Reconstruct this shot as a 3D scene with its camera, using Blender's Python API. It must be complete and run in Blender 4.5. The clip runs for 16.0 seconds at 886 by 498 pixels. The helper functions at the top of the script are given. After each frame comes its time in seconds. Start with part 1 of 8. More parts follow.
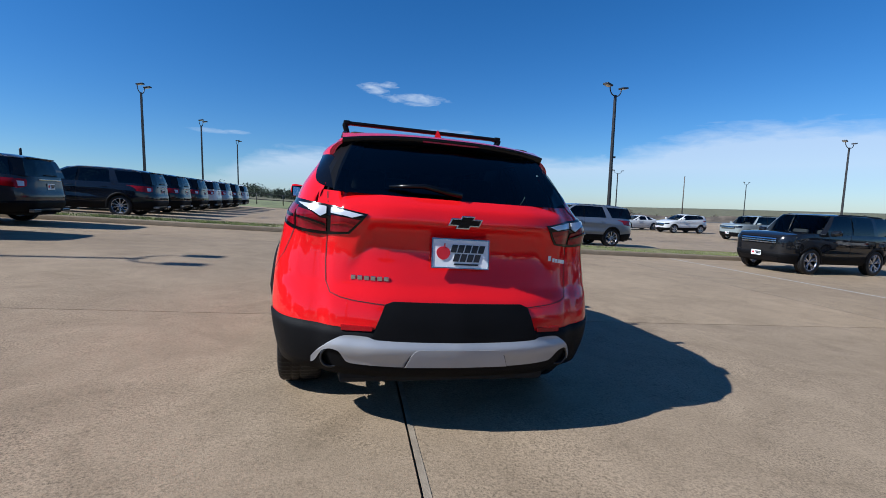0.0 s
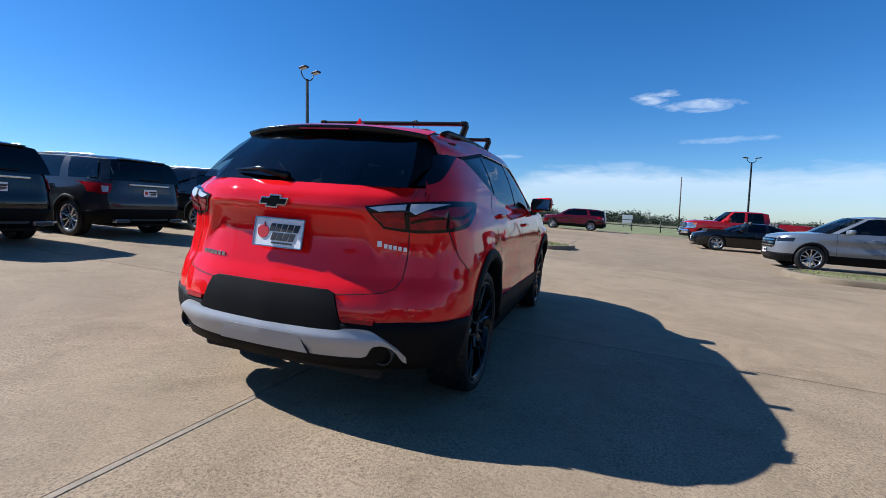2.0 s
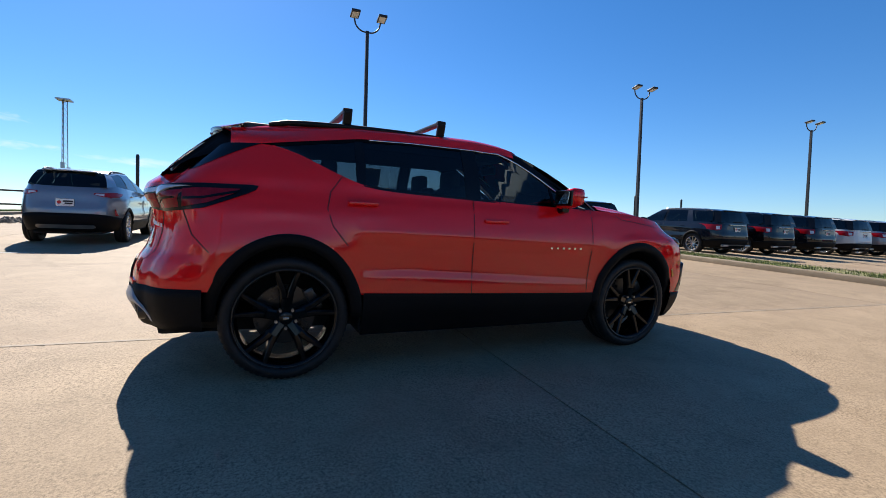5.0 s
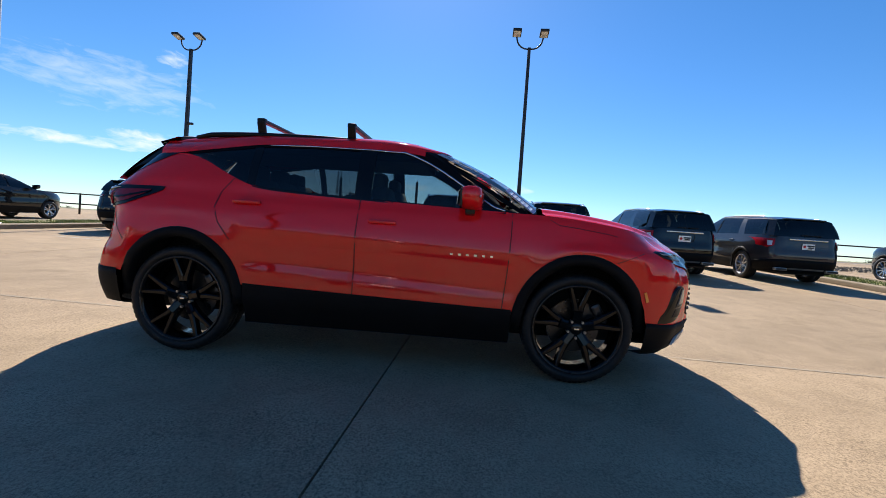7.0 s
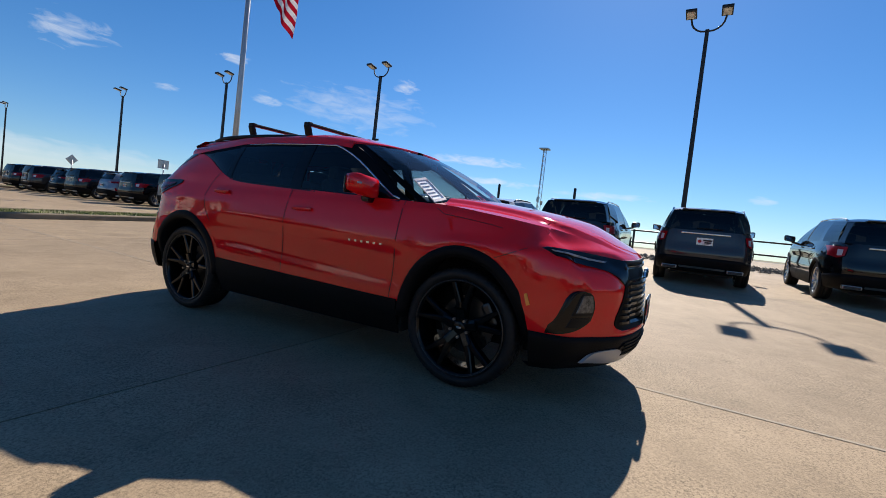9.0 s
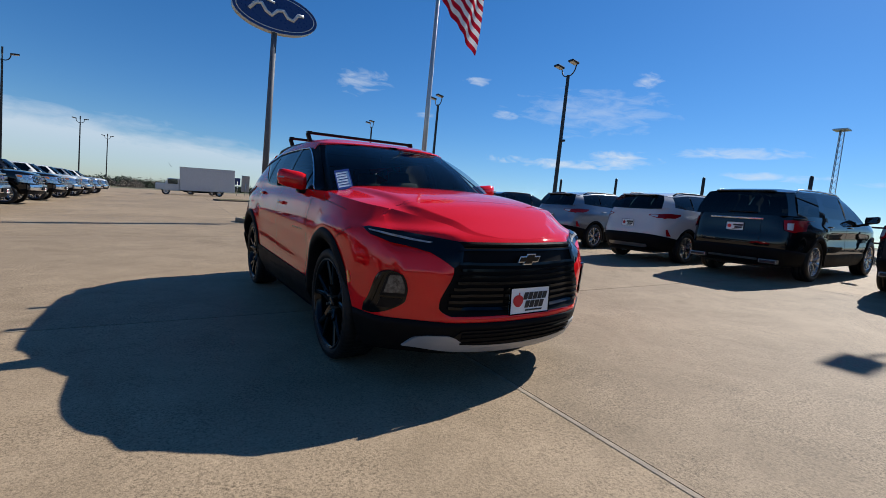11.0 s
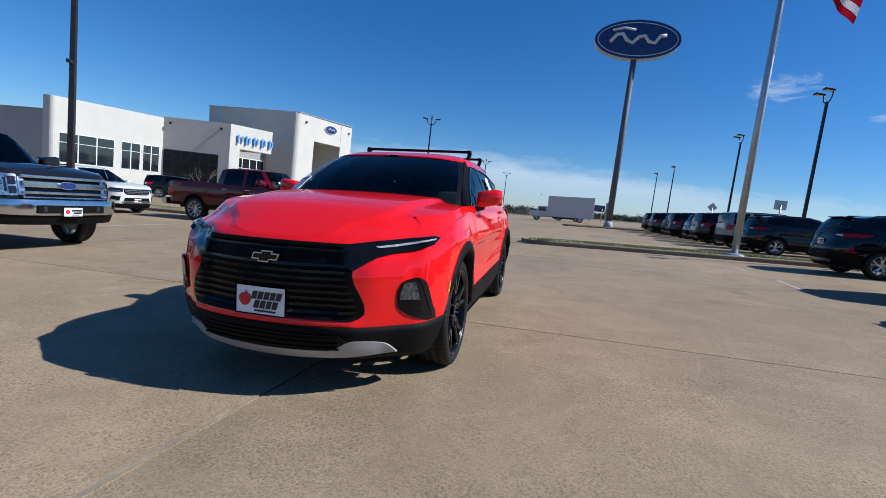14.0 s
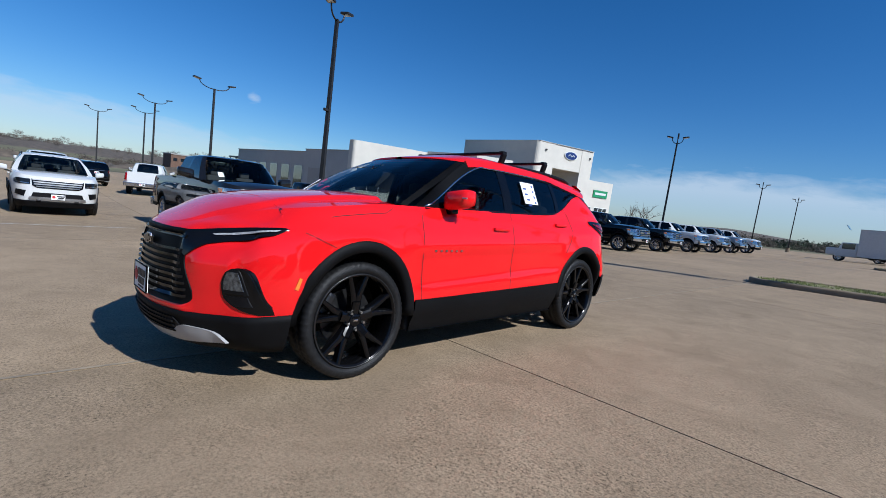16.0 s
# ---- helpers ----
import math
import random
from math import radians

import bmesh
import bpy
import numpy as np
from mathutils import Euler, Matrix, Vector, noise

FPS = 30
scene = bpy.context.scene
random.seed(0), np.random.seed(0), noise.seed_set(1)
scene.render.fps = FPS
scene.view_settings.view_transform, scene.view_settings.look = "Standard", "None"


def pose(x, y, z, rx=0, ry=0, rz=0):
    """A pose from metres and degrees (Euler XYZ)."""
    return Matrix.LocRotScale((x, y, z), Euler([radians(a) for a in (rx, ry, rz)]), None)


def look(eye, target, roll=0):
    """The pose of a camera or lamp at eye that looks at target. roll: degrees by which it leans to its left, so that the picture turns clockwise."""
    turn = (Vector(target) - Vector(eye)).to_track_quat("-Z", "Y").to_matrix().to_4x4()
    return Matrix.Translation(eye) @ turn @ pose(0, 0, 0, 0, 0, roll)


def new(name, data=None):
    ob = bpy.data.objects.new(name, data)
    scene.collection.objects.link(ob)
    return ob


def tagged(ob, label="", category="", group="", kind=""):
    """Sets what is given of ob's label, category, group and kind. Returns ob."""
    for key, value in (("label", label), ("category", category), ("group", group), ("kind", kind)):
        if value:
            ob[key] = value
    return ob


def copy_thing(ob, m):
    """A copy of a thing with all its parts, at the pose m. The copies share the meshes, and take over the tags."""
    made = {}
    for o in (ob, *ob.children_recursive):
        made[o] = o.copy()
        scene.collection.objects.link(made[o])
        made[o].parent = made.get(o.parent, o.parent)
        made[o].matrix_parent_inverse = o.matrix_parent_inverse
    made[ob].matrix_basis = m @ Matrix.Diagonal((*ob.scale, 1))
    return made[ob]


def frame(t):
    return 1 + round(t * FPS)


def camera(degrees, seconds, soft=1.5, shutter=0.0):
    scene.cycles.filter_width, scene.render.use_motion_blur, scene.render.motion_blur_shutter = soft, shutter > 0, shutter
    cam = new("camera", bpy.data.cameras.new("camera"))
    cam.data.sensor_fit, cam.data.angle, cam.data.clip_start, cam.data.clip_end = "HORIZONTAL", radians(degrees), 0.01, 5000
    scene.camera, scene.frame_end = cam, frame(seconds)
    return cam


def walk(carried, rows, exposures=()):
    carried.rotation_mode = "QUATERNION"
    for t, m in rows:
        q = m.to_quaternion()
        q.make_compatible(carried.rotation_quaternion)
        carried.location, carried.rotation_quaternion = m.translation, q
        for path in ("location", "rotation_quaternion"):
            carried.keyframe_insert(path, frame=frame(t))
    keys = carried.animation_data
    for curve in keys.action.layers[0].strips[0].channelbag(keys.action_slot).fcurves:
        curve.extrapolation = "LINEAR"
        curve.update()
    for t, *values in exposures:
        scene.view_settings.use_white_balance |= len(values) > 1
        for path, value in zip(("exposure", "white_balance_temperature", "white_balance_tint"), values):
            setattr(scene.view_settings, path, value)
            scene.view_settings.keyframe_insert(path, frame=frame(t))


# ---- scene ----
cam = camera(89.2, 16.0, soft=0.5)
PATH = [
    (0, (-0.591, -4.494, 1.236), (-0.117, -2.562, 1.023), 1.3),
    (0.5, (-0.023, -4.506, 1.191), (0.184, -2.527, 0.988), 1.3),
    (1, (0.537, -4.479, 1.169), (0.454, -2.49, 0.974), 1.2),
    (1.5, (1.097, -4.363, 1.127), (0.72, -2.408, 0.947), 1.1),
    (2, (1.627, -4.201, 1.084), (0.978, -2.317, 0.926), 1.3),
    (2.5, (2.109, -3.924, 1.044), (1.211, -2.143, 0.9), 1.2),
    (3, (2.563, -3.582, 1.013), (1.434, -1.936, 0.887), 1.0),
    (3.2, (2.719, -3.411, 0.994), (1.503, -1.827, 0.88), 1.0),
    (5.3, (3.951, -1.354, 0.901), (2.066, -0.691, 0.829), 1.9),
    (5.5, (4.004, -1.132, 0.899), (2.087, -0.566, 0.829), 2.0),
    (6, (4.11, -0.549, 0.891), (2.137, -0.224, 0.835), 2.6),
    (6.5, (4.114, 0.035, 0.901), (2.118, 0.142, 0.86), 3.4),
    (7, (4.11, 0.623, 0.897), (2.113, 0.519, 0.859), 4.0),
    (7.5, (4.036, 1.194, 0.907), (2.062, 0.876, 0.859), 4.4),
    (8, (3.962, 1.763, 0.925), (2.035, 1.232, 0.867), 4.8),
    (8.5, (3.798, 2.311, 0.935), (1.945, 1.564, 0.873), 5.6),
    (8.7, (3.691, 2.43, 0.933), (1.869, 1.607, 0.868), 6.1),
    (10.8, (2.2, 4.338, 1.067), (1.035, 2.719, 0.907), 5.5),
    (11, (1.983, 4.442, 1.043), (0.899, 2.769, 0.884), 5.7),
    (11.5, (1.408, 4.629, 1.063), (0.56, 2.826, 0.891), 6.1),
    (12, (0.831, 4.793, 1.099), (0.24, 2.892, 0.902), 6.4),
    (12.5, (0.243, 4.884, 1.143), (-0.091, 2.924, 0.935), 6.4),
    (13, (-0.345, 4.851, 1.17), (-0.425, 2.865, 0.951), 6.3),
    (13.5, (-0.942, 4.831, 1.203), (-0.756, 2.852, 0.983), 6.4),
    (14, (-1.493, 4.629, 1.24), (-1.036, 2.694, 1.024), 6.6),
    (14.5, (-2.019, 4.343, 1.253), (-1.307, 2.487, 1.034), 6.7),
    (15, (-2.484, 3.968, 1.271), (-1.526, 2.227, 1.046), 7.0),
    (15.5, (-2.923, 3.581, 1.298), (-1.734, 1.99, 1.068), 7.2),
    (16, (-3.261, 3.109, 1.314), (-1.862, 1.699, 1.081), 7.5),
]
walk(cam, [(t, look(eye, target, roll)) for t, eye, target, roll in PATH],
     exposures=[(0.0, 0.40, 5850, 8), (1.5, 0.60, 5950, 8.5), (3.2, 0.70, 6150, 9), (5.3, 0.94, 7000, 11), (7.0, 1.0, 7200, 11), (8.7, 0.66, 7100, 11), (10.8, 0.38, 6550, 9), (13.5, 0.38, 6000, 8), (16.0, 0.23, 5850, 7.5)])

# ---- world and sun ----
SUN_DIR = Vector((-2.18, -0.29, 1.885)).normalized()      # towards the sun
world = bpy.data.worlds.new("sky")
scene.world = world
world.use_nodes = True
wn = world.node_tree.nodes
wn.clear()
sky = wn.new("ShaderNodeTexSky")
sky.sky_type = 'NISHITA'
sky.sun_disc = False
sky.sun_elevation = math.asin(SUN_DIR.z)
sky.sun_rotation = math.atan2(SUN_DIR.x, SUN_DIR.y)
sky.altitude = 100.0
sky.air_density = 1.0
sky.dust_density = 0.12
sky.ozone_density = 3.5
wbg = wn.new("ShaderNodeBackground")
wbg.inputs["Strength"].default_value = 0.069
wout = wn.new("ShaderNodeOutputWorld")
hs = wn.new("ShaderNodeHueSaturation")
hs.inputs["Saturation"].default_value = 1.17
tint = wn.new("ShaderNodeMix")
tint.data_type = 'RGBA'
tint.blend_type = 'MULTIPLY'
tint.inputs[0].default_value = 1.0
tint.inputs[7].default_value = (0.795, 0.948, 1.16, 1.0)
world.node_tree.links.new(sky.outputs[0], tint.inputs[6])
world.node_tree.links.new(tint.outputs[2], hs.inputs["Color"])
world.node_tree.links.new(hs.outputs[0], wbg.inputs["Color"])
world.node_tree.links.new(wbg.outputs[0], wout.inputs["Surface"])

sun_data = bpy.data.lights.new("sun", 'SUN')
sun_data.energy = 5.0
sun_data.angle = radians(0.5)
sun_data.color = (1.0, 0.975, 0.945)
sun = new("sun", sun_data)
sun.matrix_world = look(SUN_DIR * 60, (0, 0, 0))


# ---- materials ----
def mat_base(name):
    m = bpy.data.materials.new(name)
    m.use_nodes = True
    nt = m.node_tree
    nt.nodes.clear()
    out = nt.nodes.new("ShaderNodeOutputMaterial")
    return m, nt, out


def noise_at(nt, scale, detail=4.0, rough=0.55, coords="Object"):
    tc = nt.nodes.new("ShaderNodeTexCoord")
    n = nt.nodes.new("ShaderNodeTexNoise")
    n.inputs["Scale"].default_value = scale
    n.inputs["Detail"].default_value = detail
    n.inputs["Roughness"].default_value = rough
    nt.links.new(tc.outputs[coords], n.inputs["Vector"])
    return n


def ramp(nt, src, stops):
    r = nt.nodes.new("ShaderNodeValToRGB")
    els = r.color_ramp.elements
    while len(els) < len(stops):
        els.new(0.5)
    for e, (p, c) in zip(els, stops):
        e.position = p
        e.color = (*c, 1.0) if len(c) == 3 else c
    nt.links.new(src, r.inputs["Fac"])
    return r


def mix_rgb(nt, a, b, fac, mode='MIX'):
    m = nt.nodes.new("ShaderNodeMix")
    m.data_type = 'RGBA'
    m.blend_type = mode
    for sock, v in ((m.inputs[0], fac), (m.inputs[6], a), (m.inputs[7], b)):
        if isinstance(v, (int, float)):
            sock.default_value = v
        elif isinstance(v, tuple):
            sock.default_value = (*v, 1.0)
        else:
            nt.links.new(v, sock)
    return m.outputs[2]


def bump_from(nt, src, strength, distance=0.01):
    b = nt.nodes.new("ShaderNodeBump")
    b.inputs["Strength"].default_value = strength
    b.inputs["Distance"].default_value = distance
    nt.links.new(src, b.inputs["Height"])
    return b.outputs["Normal"]


def surface(name, color, rough=0.5, metal=0.0, vary=0.12, scale=6.0, coat=0.0, bump=0.0, bump_scale=60.0, spec=0.5):
    """A plain surface with some grain and uneven roughness."""
    m, nt, out = mat_base(name)
    p = nt.nodes.new("ShaderNodeBsdfPrincipled")
    n = noise_at(nt, scale)
    dark = tuple(c * (1 - vary) for c in color)
    light = tuple(min(1.0, c * (1 + vary)) for c in color)
    r = ramp(nt, n.outputs["Fac"], [(0.3, dark), (0.7, light)])
    nt.links.new(r.outputs["Color"], p.inputs["Base Color"])
    rr = ramp(nt, n.outputs["Fac"], [(0.25, (max(0.0, rough - 0.06),) * 3), (0.75, (min(1.0, rough + 0.06),) * 3)])
    nt.links.new(rr.outputs["Color"], p.inputs["Roughness"])
    p.inputs["Metallic"].default_value = metal
    p.inputs["Coat Weight"].default_value = coat
    p.inputs["Coat Roughness"].default_value = 0.03
    p.inputs["Specular IOR Level"].default_value = spec
    if bump:
        b = noise_at(nt, bump_scale, 6.0)
        nt.links.new(bump_from(nt, b.outputs["Fac"], bump), p.inputs["Normal"])
    nt.links.new(p.outputs[0], out.inputs["Surface"])
    return m


def car_paint(name, color, metal=0.0, rough=0.38):
    m, nt, out = mat_base(name)
    p = nt.nodes.new("ShaderNodeBsdfPrincipled")
    n = noise_at(nt, 900.0, 2.0)
    r = ramp(nt, n.outputs["Fac"], [(0.35, tuple(c * 0.92 for c in color)), (0.65, tuple(min(1, c * 1.06) for c in color))])
    nt.links.new(r.outputs["Color"], p.inputs["Base Color"])
    p.inputs["Roughness"].default_value = rough
    p.inputs["Metallic"].default_value = metal
    p.inputs["Specular IOR Level"].default_value = 0.0
    p.inputs["Coat Weight"].default_value = 1.0
    p.inputs["Coat IOR"].default_value = 1.5
    dust = noise_at(nt, 2.2, 6.0)
    dr = ramp(nt, dust.outputs["Fac"], [(0.4, (0.015,) * 3), (0.75, (0.06,) * 3)])
    nt.links.new(dr.outputs["Color"], p.inputs["Coat Roughness"])
    nt.links.new(p.outputs[0], out.inputs["Surface"])
    return m


def tinted_glass(name, tint, ior=1.5):
    m, nt, out = mat_base(name)
    t = nt.nodes.new("ShaderNodeBsdfTransparent")
    t.inputs["Color"].default_value = (*tint, 1)
    g = nt.nodes.new("ShaderNodeBsdfGlossy")
    g.inputs["Roughness"].default_value = 0.0
    f = nt.nodes.new("ShaderNodeFresnel")
    f.inputs["IOR"].default_value = ior
    mx = nt.nodes.new("ShaderNodeMixShader")
    nt.links.new(f.outputs[0], mx.inputs[0])
    nt.links.new(t.outputs[0], mx.inputs[1])
    nt.links.new(g.outputs[0], mx.inputs[2])
    nt.links.new(mx.outputs[0], out.inputs["Surface"])
    return m


def concrete(name, base):
    m, nt, out = mat_base(name)
    p = nt.nodes.new("ShaderNodeBsdfPrincipled")
    geo = nt.nodes.new("ShaderNodeNewGeometry")

    def pos_noise(scale, detail, rough=0.6, warp=0.0):
        n = nt.nodes.new("ShaderNodeTexNoise")
        n.inputs["Scale"].default_value = scale
        n.inputs["Detail"].default_value = detail
        n.inputs["Roughness"].default_value = rough
        n.inputs["Distortion"].default_value = warp
        nt.links.new(geo.outputs["Position"], n.inputs["Vector"])
        return n.outputs["Fac"]
    patches = ramp(nt, pos_noise(0.22, 5), [(0.3, tuple(c * 0.86 for c in base)), (0.7, tuple(c * 1.12 for c in base))])
    mott = ramp(nt, pos_noise(1.9, 10, 0.72, 0.6), [(0.3, (0.80, 0.79, 0.77)), (0.7, (1.14, 1.14, 1.14))])
    grain = ramp(nt, pos_noise(70.0, 6, 0.85), [(0.38, (0.30, 0.29, 0.28)), (0.50, (1.0, 1.0, 1.0)), (0.62, (1.42, 1.40, 1.37))])
    # where the smooth skin has worn off, the coarse grains show
    worn = ramp(nt, pos_noise(0.75, 9, 0.72, 0.8), [(0.40, (0.42,) * 3), (0.62, (1.0,) * 3)])
    stain = ramp(nt, pos_noise(0.5, 9, 0.7, 1.5), [(0.56, (1, 1, 1)), (0.72, (0.70, 0.69, 0.68))])
    c = mix_rgb(nt, patches.outputs[0], mott.outputs[0], 1.0, 'MULTIPLY')
    c = mix_rgb(nt, c, grain.outputs[0], worn.outputs[0], 'MULTIPLY')
    c = mix_rgb(nt, c, stain.outputs[0], 0.85, 'MULTIPLY')
    oi = nt.nodes.new("ShaderNodeObjectInfo")
    slab = ramp(nt, oi.outputs["Random"], [(0.0, (0.92, 0.92, 0.925)), (1.0, (1.07, 1.06, 1.045))])
    c = mix_rgb(nt, c, slab.outputs[0], 1.0, 'MULTIPLY')
    nt.links.new(c, p.inputs["Base Color"])
    p.inputs["Roughness"].default_value = 0.72
    p.inputs["Specular IOR Level"].default_value = 0.15
    nt.links.new(bump_from(nt, pos_noise(120.0, 6), 0.5, 0.004), p.inputs["Normal"])
    nt.links.new(p.outputs[0], out.inputs["Surface"])
    return m


RED = car_paint("bright_red_paint", (0.70, 0.008, 0.010), rough=0.32)
PAINT = {
    "black": car_paint("black_paint", (0.004, 0.004, 0.005)),
    "charcoal": car_paint("charcoal_paint", (0.010, 0.0105, 0.012), 0.1),
    "gray": car_paint("gray_metallic_paint", (0.032, 0.033, 0.036), 0.15),
    "blue_gray": car_paint("blue_gray_paint", (0.010, 0.013, 0.020), 0.1),
    "silver": car_paint("silver_paint", (0.22, 0.235, 0.26), 0.55, 0.3),
    "white": car_paint("white_paint", (0.56, 0.56, 0.55)),
    "dark_red": car_paint("dark_red_paint", (0.085, 0.003, 0.008), 0.05),
    "red": car_paint("red_paint", (0.34, 0.010, 0.014), 0.05),
    "sage": car_paint("pale_gray_green_paint", (0.26, 0.29, 0.28), 0.2),
}
CLAD = surface("black_plastic_cladding", (0.0045, 0.0045, 0.005), 0.6, vary=0.2, bump=0.15, bump_scale=400, spec=0.10)
GLOSS_BLACK = surface("gloss_black_plastic", (0.003, 0.003, 0.0035), 0.16, vary=0.1, spec=0.28)
SATIN_BLACK = surface("satin_black_metal", (0.005, 0.005, 0.006), 0.42, vary=0.2, spec=0.16)
SILVER = surface("satin_silver_plastic", (0.37, 0.37, 0.375), 0.36, metal=0.25, vary=0.05)
CHROME = surface("chrome", (0.60, 0.60, 0.61), 0.17, metal=1.0, vary=0.03)
ALLOY = surface("alloy_wheel_metal", (0.52, 0.53, 0.55), 0.25, metal=0.9, vary=0.05)
RUBBER = surface("tyre_rubber", (0.009, 0.009, 0.0095), 0.5, vary=0.3, scale=30, spec=0.25, bump=0.3, bump_scale=250)
DARK_METAL = surface("dark_blued_metal", (0.045, 0.045, 0.047), 0.3, metal=0.8)
RIM_BLACK = surface("gloss_black_rim", (0.003, 0.003, 0.0035), 0.14, vary=0.1, spec=0.26)
STEEL = surface("bare_steel", (0.32, 0.31, 0.30), 0.35, metal=0.9)
UNDER = surface("dark_underbody", (0.010, 0.010, 0.010), 0.9)
CABIN = surface("black_cabin_trim", (0.022, 0.022, 0.023), 0.7, vary=0.2, scale=40)
GLASS = tinted_glass("dark_tinted_glass", (0.05, 0.06, 0.06))
GLASS_SIDE = tinted_glass("front_side_glass", (0.44, 0.50, 0.49))
GLASS_REAR = tinted_glass("privacy_glass", (0.23, 0.26, 0.26))
GLASS_WIND = tinted_glass("windshield_glass", (0.60, 0.64, 0.63), 1.3)
LENS_RED = surface("red_lamp_lens", (0.30, 0.004, 0.008), 0.12, vary=0.2, spec=0.35)
LENS_DARK = surface("smoked_red_lamp_lens", (0.20, 0.003, 0.010), 0.10, vary=0.4, scale=18, spec=0.35)
LENS_CLEAR = surface("clear_lamp_lens", (0.58, 0.58, 0.59), 0.15, metal=0.2, coat=0.4, vary=0.1)
DRL_GRAY = surface("pale_lamp_strip", (0.30, 0.30, 0.31), 0.5, vary=0.5, scale=70, spec=0.1)
LAMP_CHROME = surface("lamp_reflector", (0.50, 0.51, 0.53), 0.16, metal=0.9, coat=0.6, vary=0.55, scale=28)
LENS_SMOKE = surface("smoked_gray_lamp_lens", (0.075, 0.078, 0.08), 0.16, metal=0.35, coat=0.3, vary=0.7, scale=45, spec=0.4)
LENS_FRONT = surface("smoked_headlamp_lens", (0.004, 0.004, 0.0045), 0.06, vary=0.2, spec=0.3)
LENS_LAMP = surface("headlamp_lens", (0.012, 0.013, 0.014), 0.10, metal=0.2, coat=0.5, vary=0.3, scale=25)
AMBER = surface("amber_lens", (0.75, 0.20, 0.02), 0.15, coat=1.0)
PLATE_WHITE = surface("white_plate_plastic", (0.82, 0.82, 0.81), 0.4, vary=0.04)
PRINT_BLACK = surface("black_print", (0.012, 0.012, 0.014), 0.5)
PRINT_RED = surface("red_print", (0.55, 0.012, 0.02), 0.5)
PRINT_BLUE = surface("blue_print", (0.02, 0.05, 0.22), 0.5)
SEAT = surface("black_seat_cloth", (0.06, 0.06, 0.062), 0.85, vary=0.3, scale=90)
TRIM_BLACK = surface("matte_black_trim", (0.004, 0.004, 0.0045), 0.5, vary=0.15, spec=0.06)
GAP = surface("panel_gap_shadow", (0.012, 0.004, 0.004), 0.8)
CONCRETE = concrete("weathered_lot_concrete", (0.303, 0.2265, 0.148))
CURB = concrete("curb_concrete", (0.235, 0.185, 0.128))
SEALANT = surface("pale_sealant", (0.262, 0.208, 0.145), 0.8, vary=0.3, scale=9, bump=0.3, bump_scale=90)
JOINT = surface("joint_sealant", (0.085, 0.075, 0.062), 0.85, vary=0.3, scale=12)
LINE_WHITE = surface("worn_white_line_paint", (0.40, 0.385, 0.35), 0.8, vary=0.4, scale=14, spec=0.2)
GRASS_DRY = surface("dry_turf_soil", (0.17, 0.155, 0.065), 0.95, vary=0.45, scale=3.0, bump=0.8, bump_scale=40)
LAWN = surface("mown_lawn", (0.155, 0.165, 0.065), 0.95, vary=0.4, scale=0.5, bump=0.6, bump_scale=30)
BLADE = surface("grass_blades", (0.16, 0.185, 0.05), 0.8, vary=0.5, scale=1.4)
FIELD = surface("far_field_grass", (0.115, 0.105, 0.05), 0.95, vary=0.35, scale=0.06)
FIELD_WOOD = surface("far_brown_woodland", (0.088, 0.069, 0.051), 0.95, vary=0.6, scale=0.4, bump=1.0, bump_scale=0.9)
SIGN_POLE = surface("gray_pole_paint", (0.11, 0.115, 0.13), 0.6, spec=0.2, vary=0.1)
BRONZE = surface("dark_bronze_pole_paint", (0.022, 0.020, 0.019), 0.45, metal=0.3, vary=0.2)
GALV = surface("galvanised_pole_metal", (0.42, 0.43, 0.44), 0.38, metal=0.6, vary=0.08)
LAMP_LENS = surface("lamp_lens_plastic", (0.6, 0.6, 0.58), 0.3)
STUCCO = surface("cream_stucco", (0.54, 0.51, 0.45), 0.85, vary=0.05, scale=0.8, bump=0.3, bump_scale=30)
STUCCO_GRAY = surface("gray_panel_wall", (0.36, 0.36, 0.355), 0.8, vary=0.06, scale=0.5)
SHOP_GLASS = surface("dark_window_glass", (0.012, 0.016, 0.02), 0.05, coat=1.0, vary=0.3, scale=0.6)
# duller copy of the window glass, the canopy's shade put into its finish
SHADE_GLASS = surface("shaded_window_glass", (0.012, 0.013, 0.014), 0.25, vary=0.4, scale=0.6, spec=0.2)
FRAME_WHITE = surface("white_window_frame", (0.65, 0.65, 0.63), 0.5)
RECESS = surface("shaded_recess_wall", (0.30, 0.29, 0.27), 0.8)
SIGN_BLUE = surface("sign_blue", (0.008, 0.022, 0.12), 0.3, coat=0.5, vary=0.08)
SIGN_WHITE = surface("sign_white", (0.60, 0.60, 0.60), 0.4, vary=0.03)
SIGN_GREEN = surface("sign_green", (0.02, 0.22, 0.09), 0.4)
LETTER_BLUE = surface("blue_sign_letter", (0.10, 0.30, 0.68), 0.35)


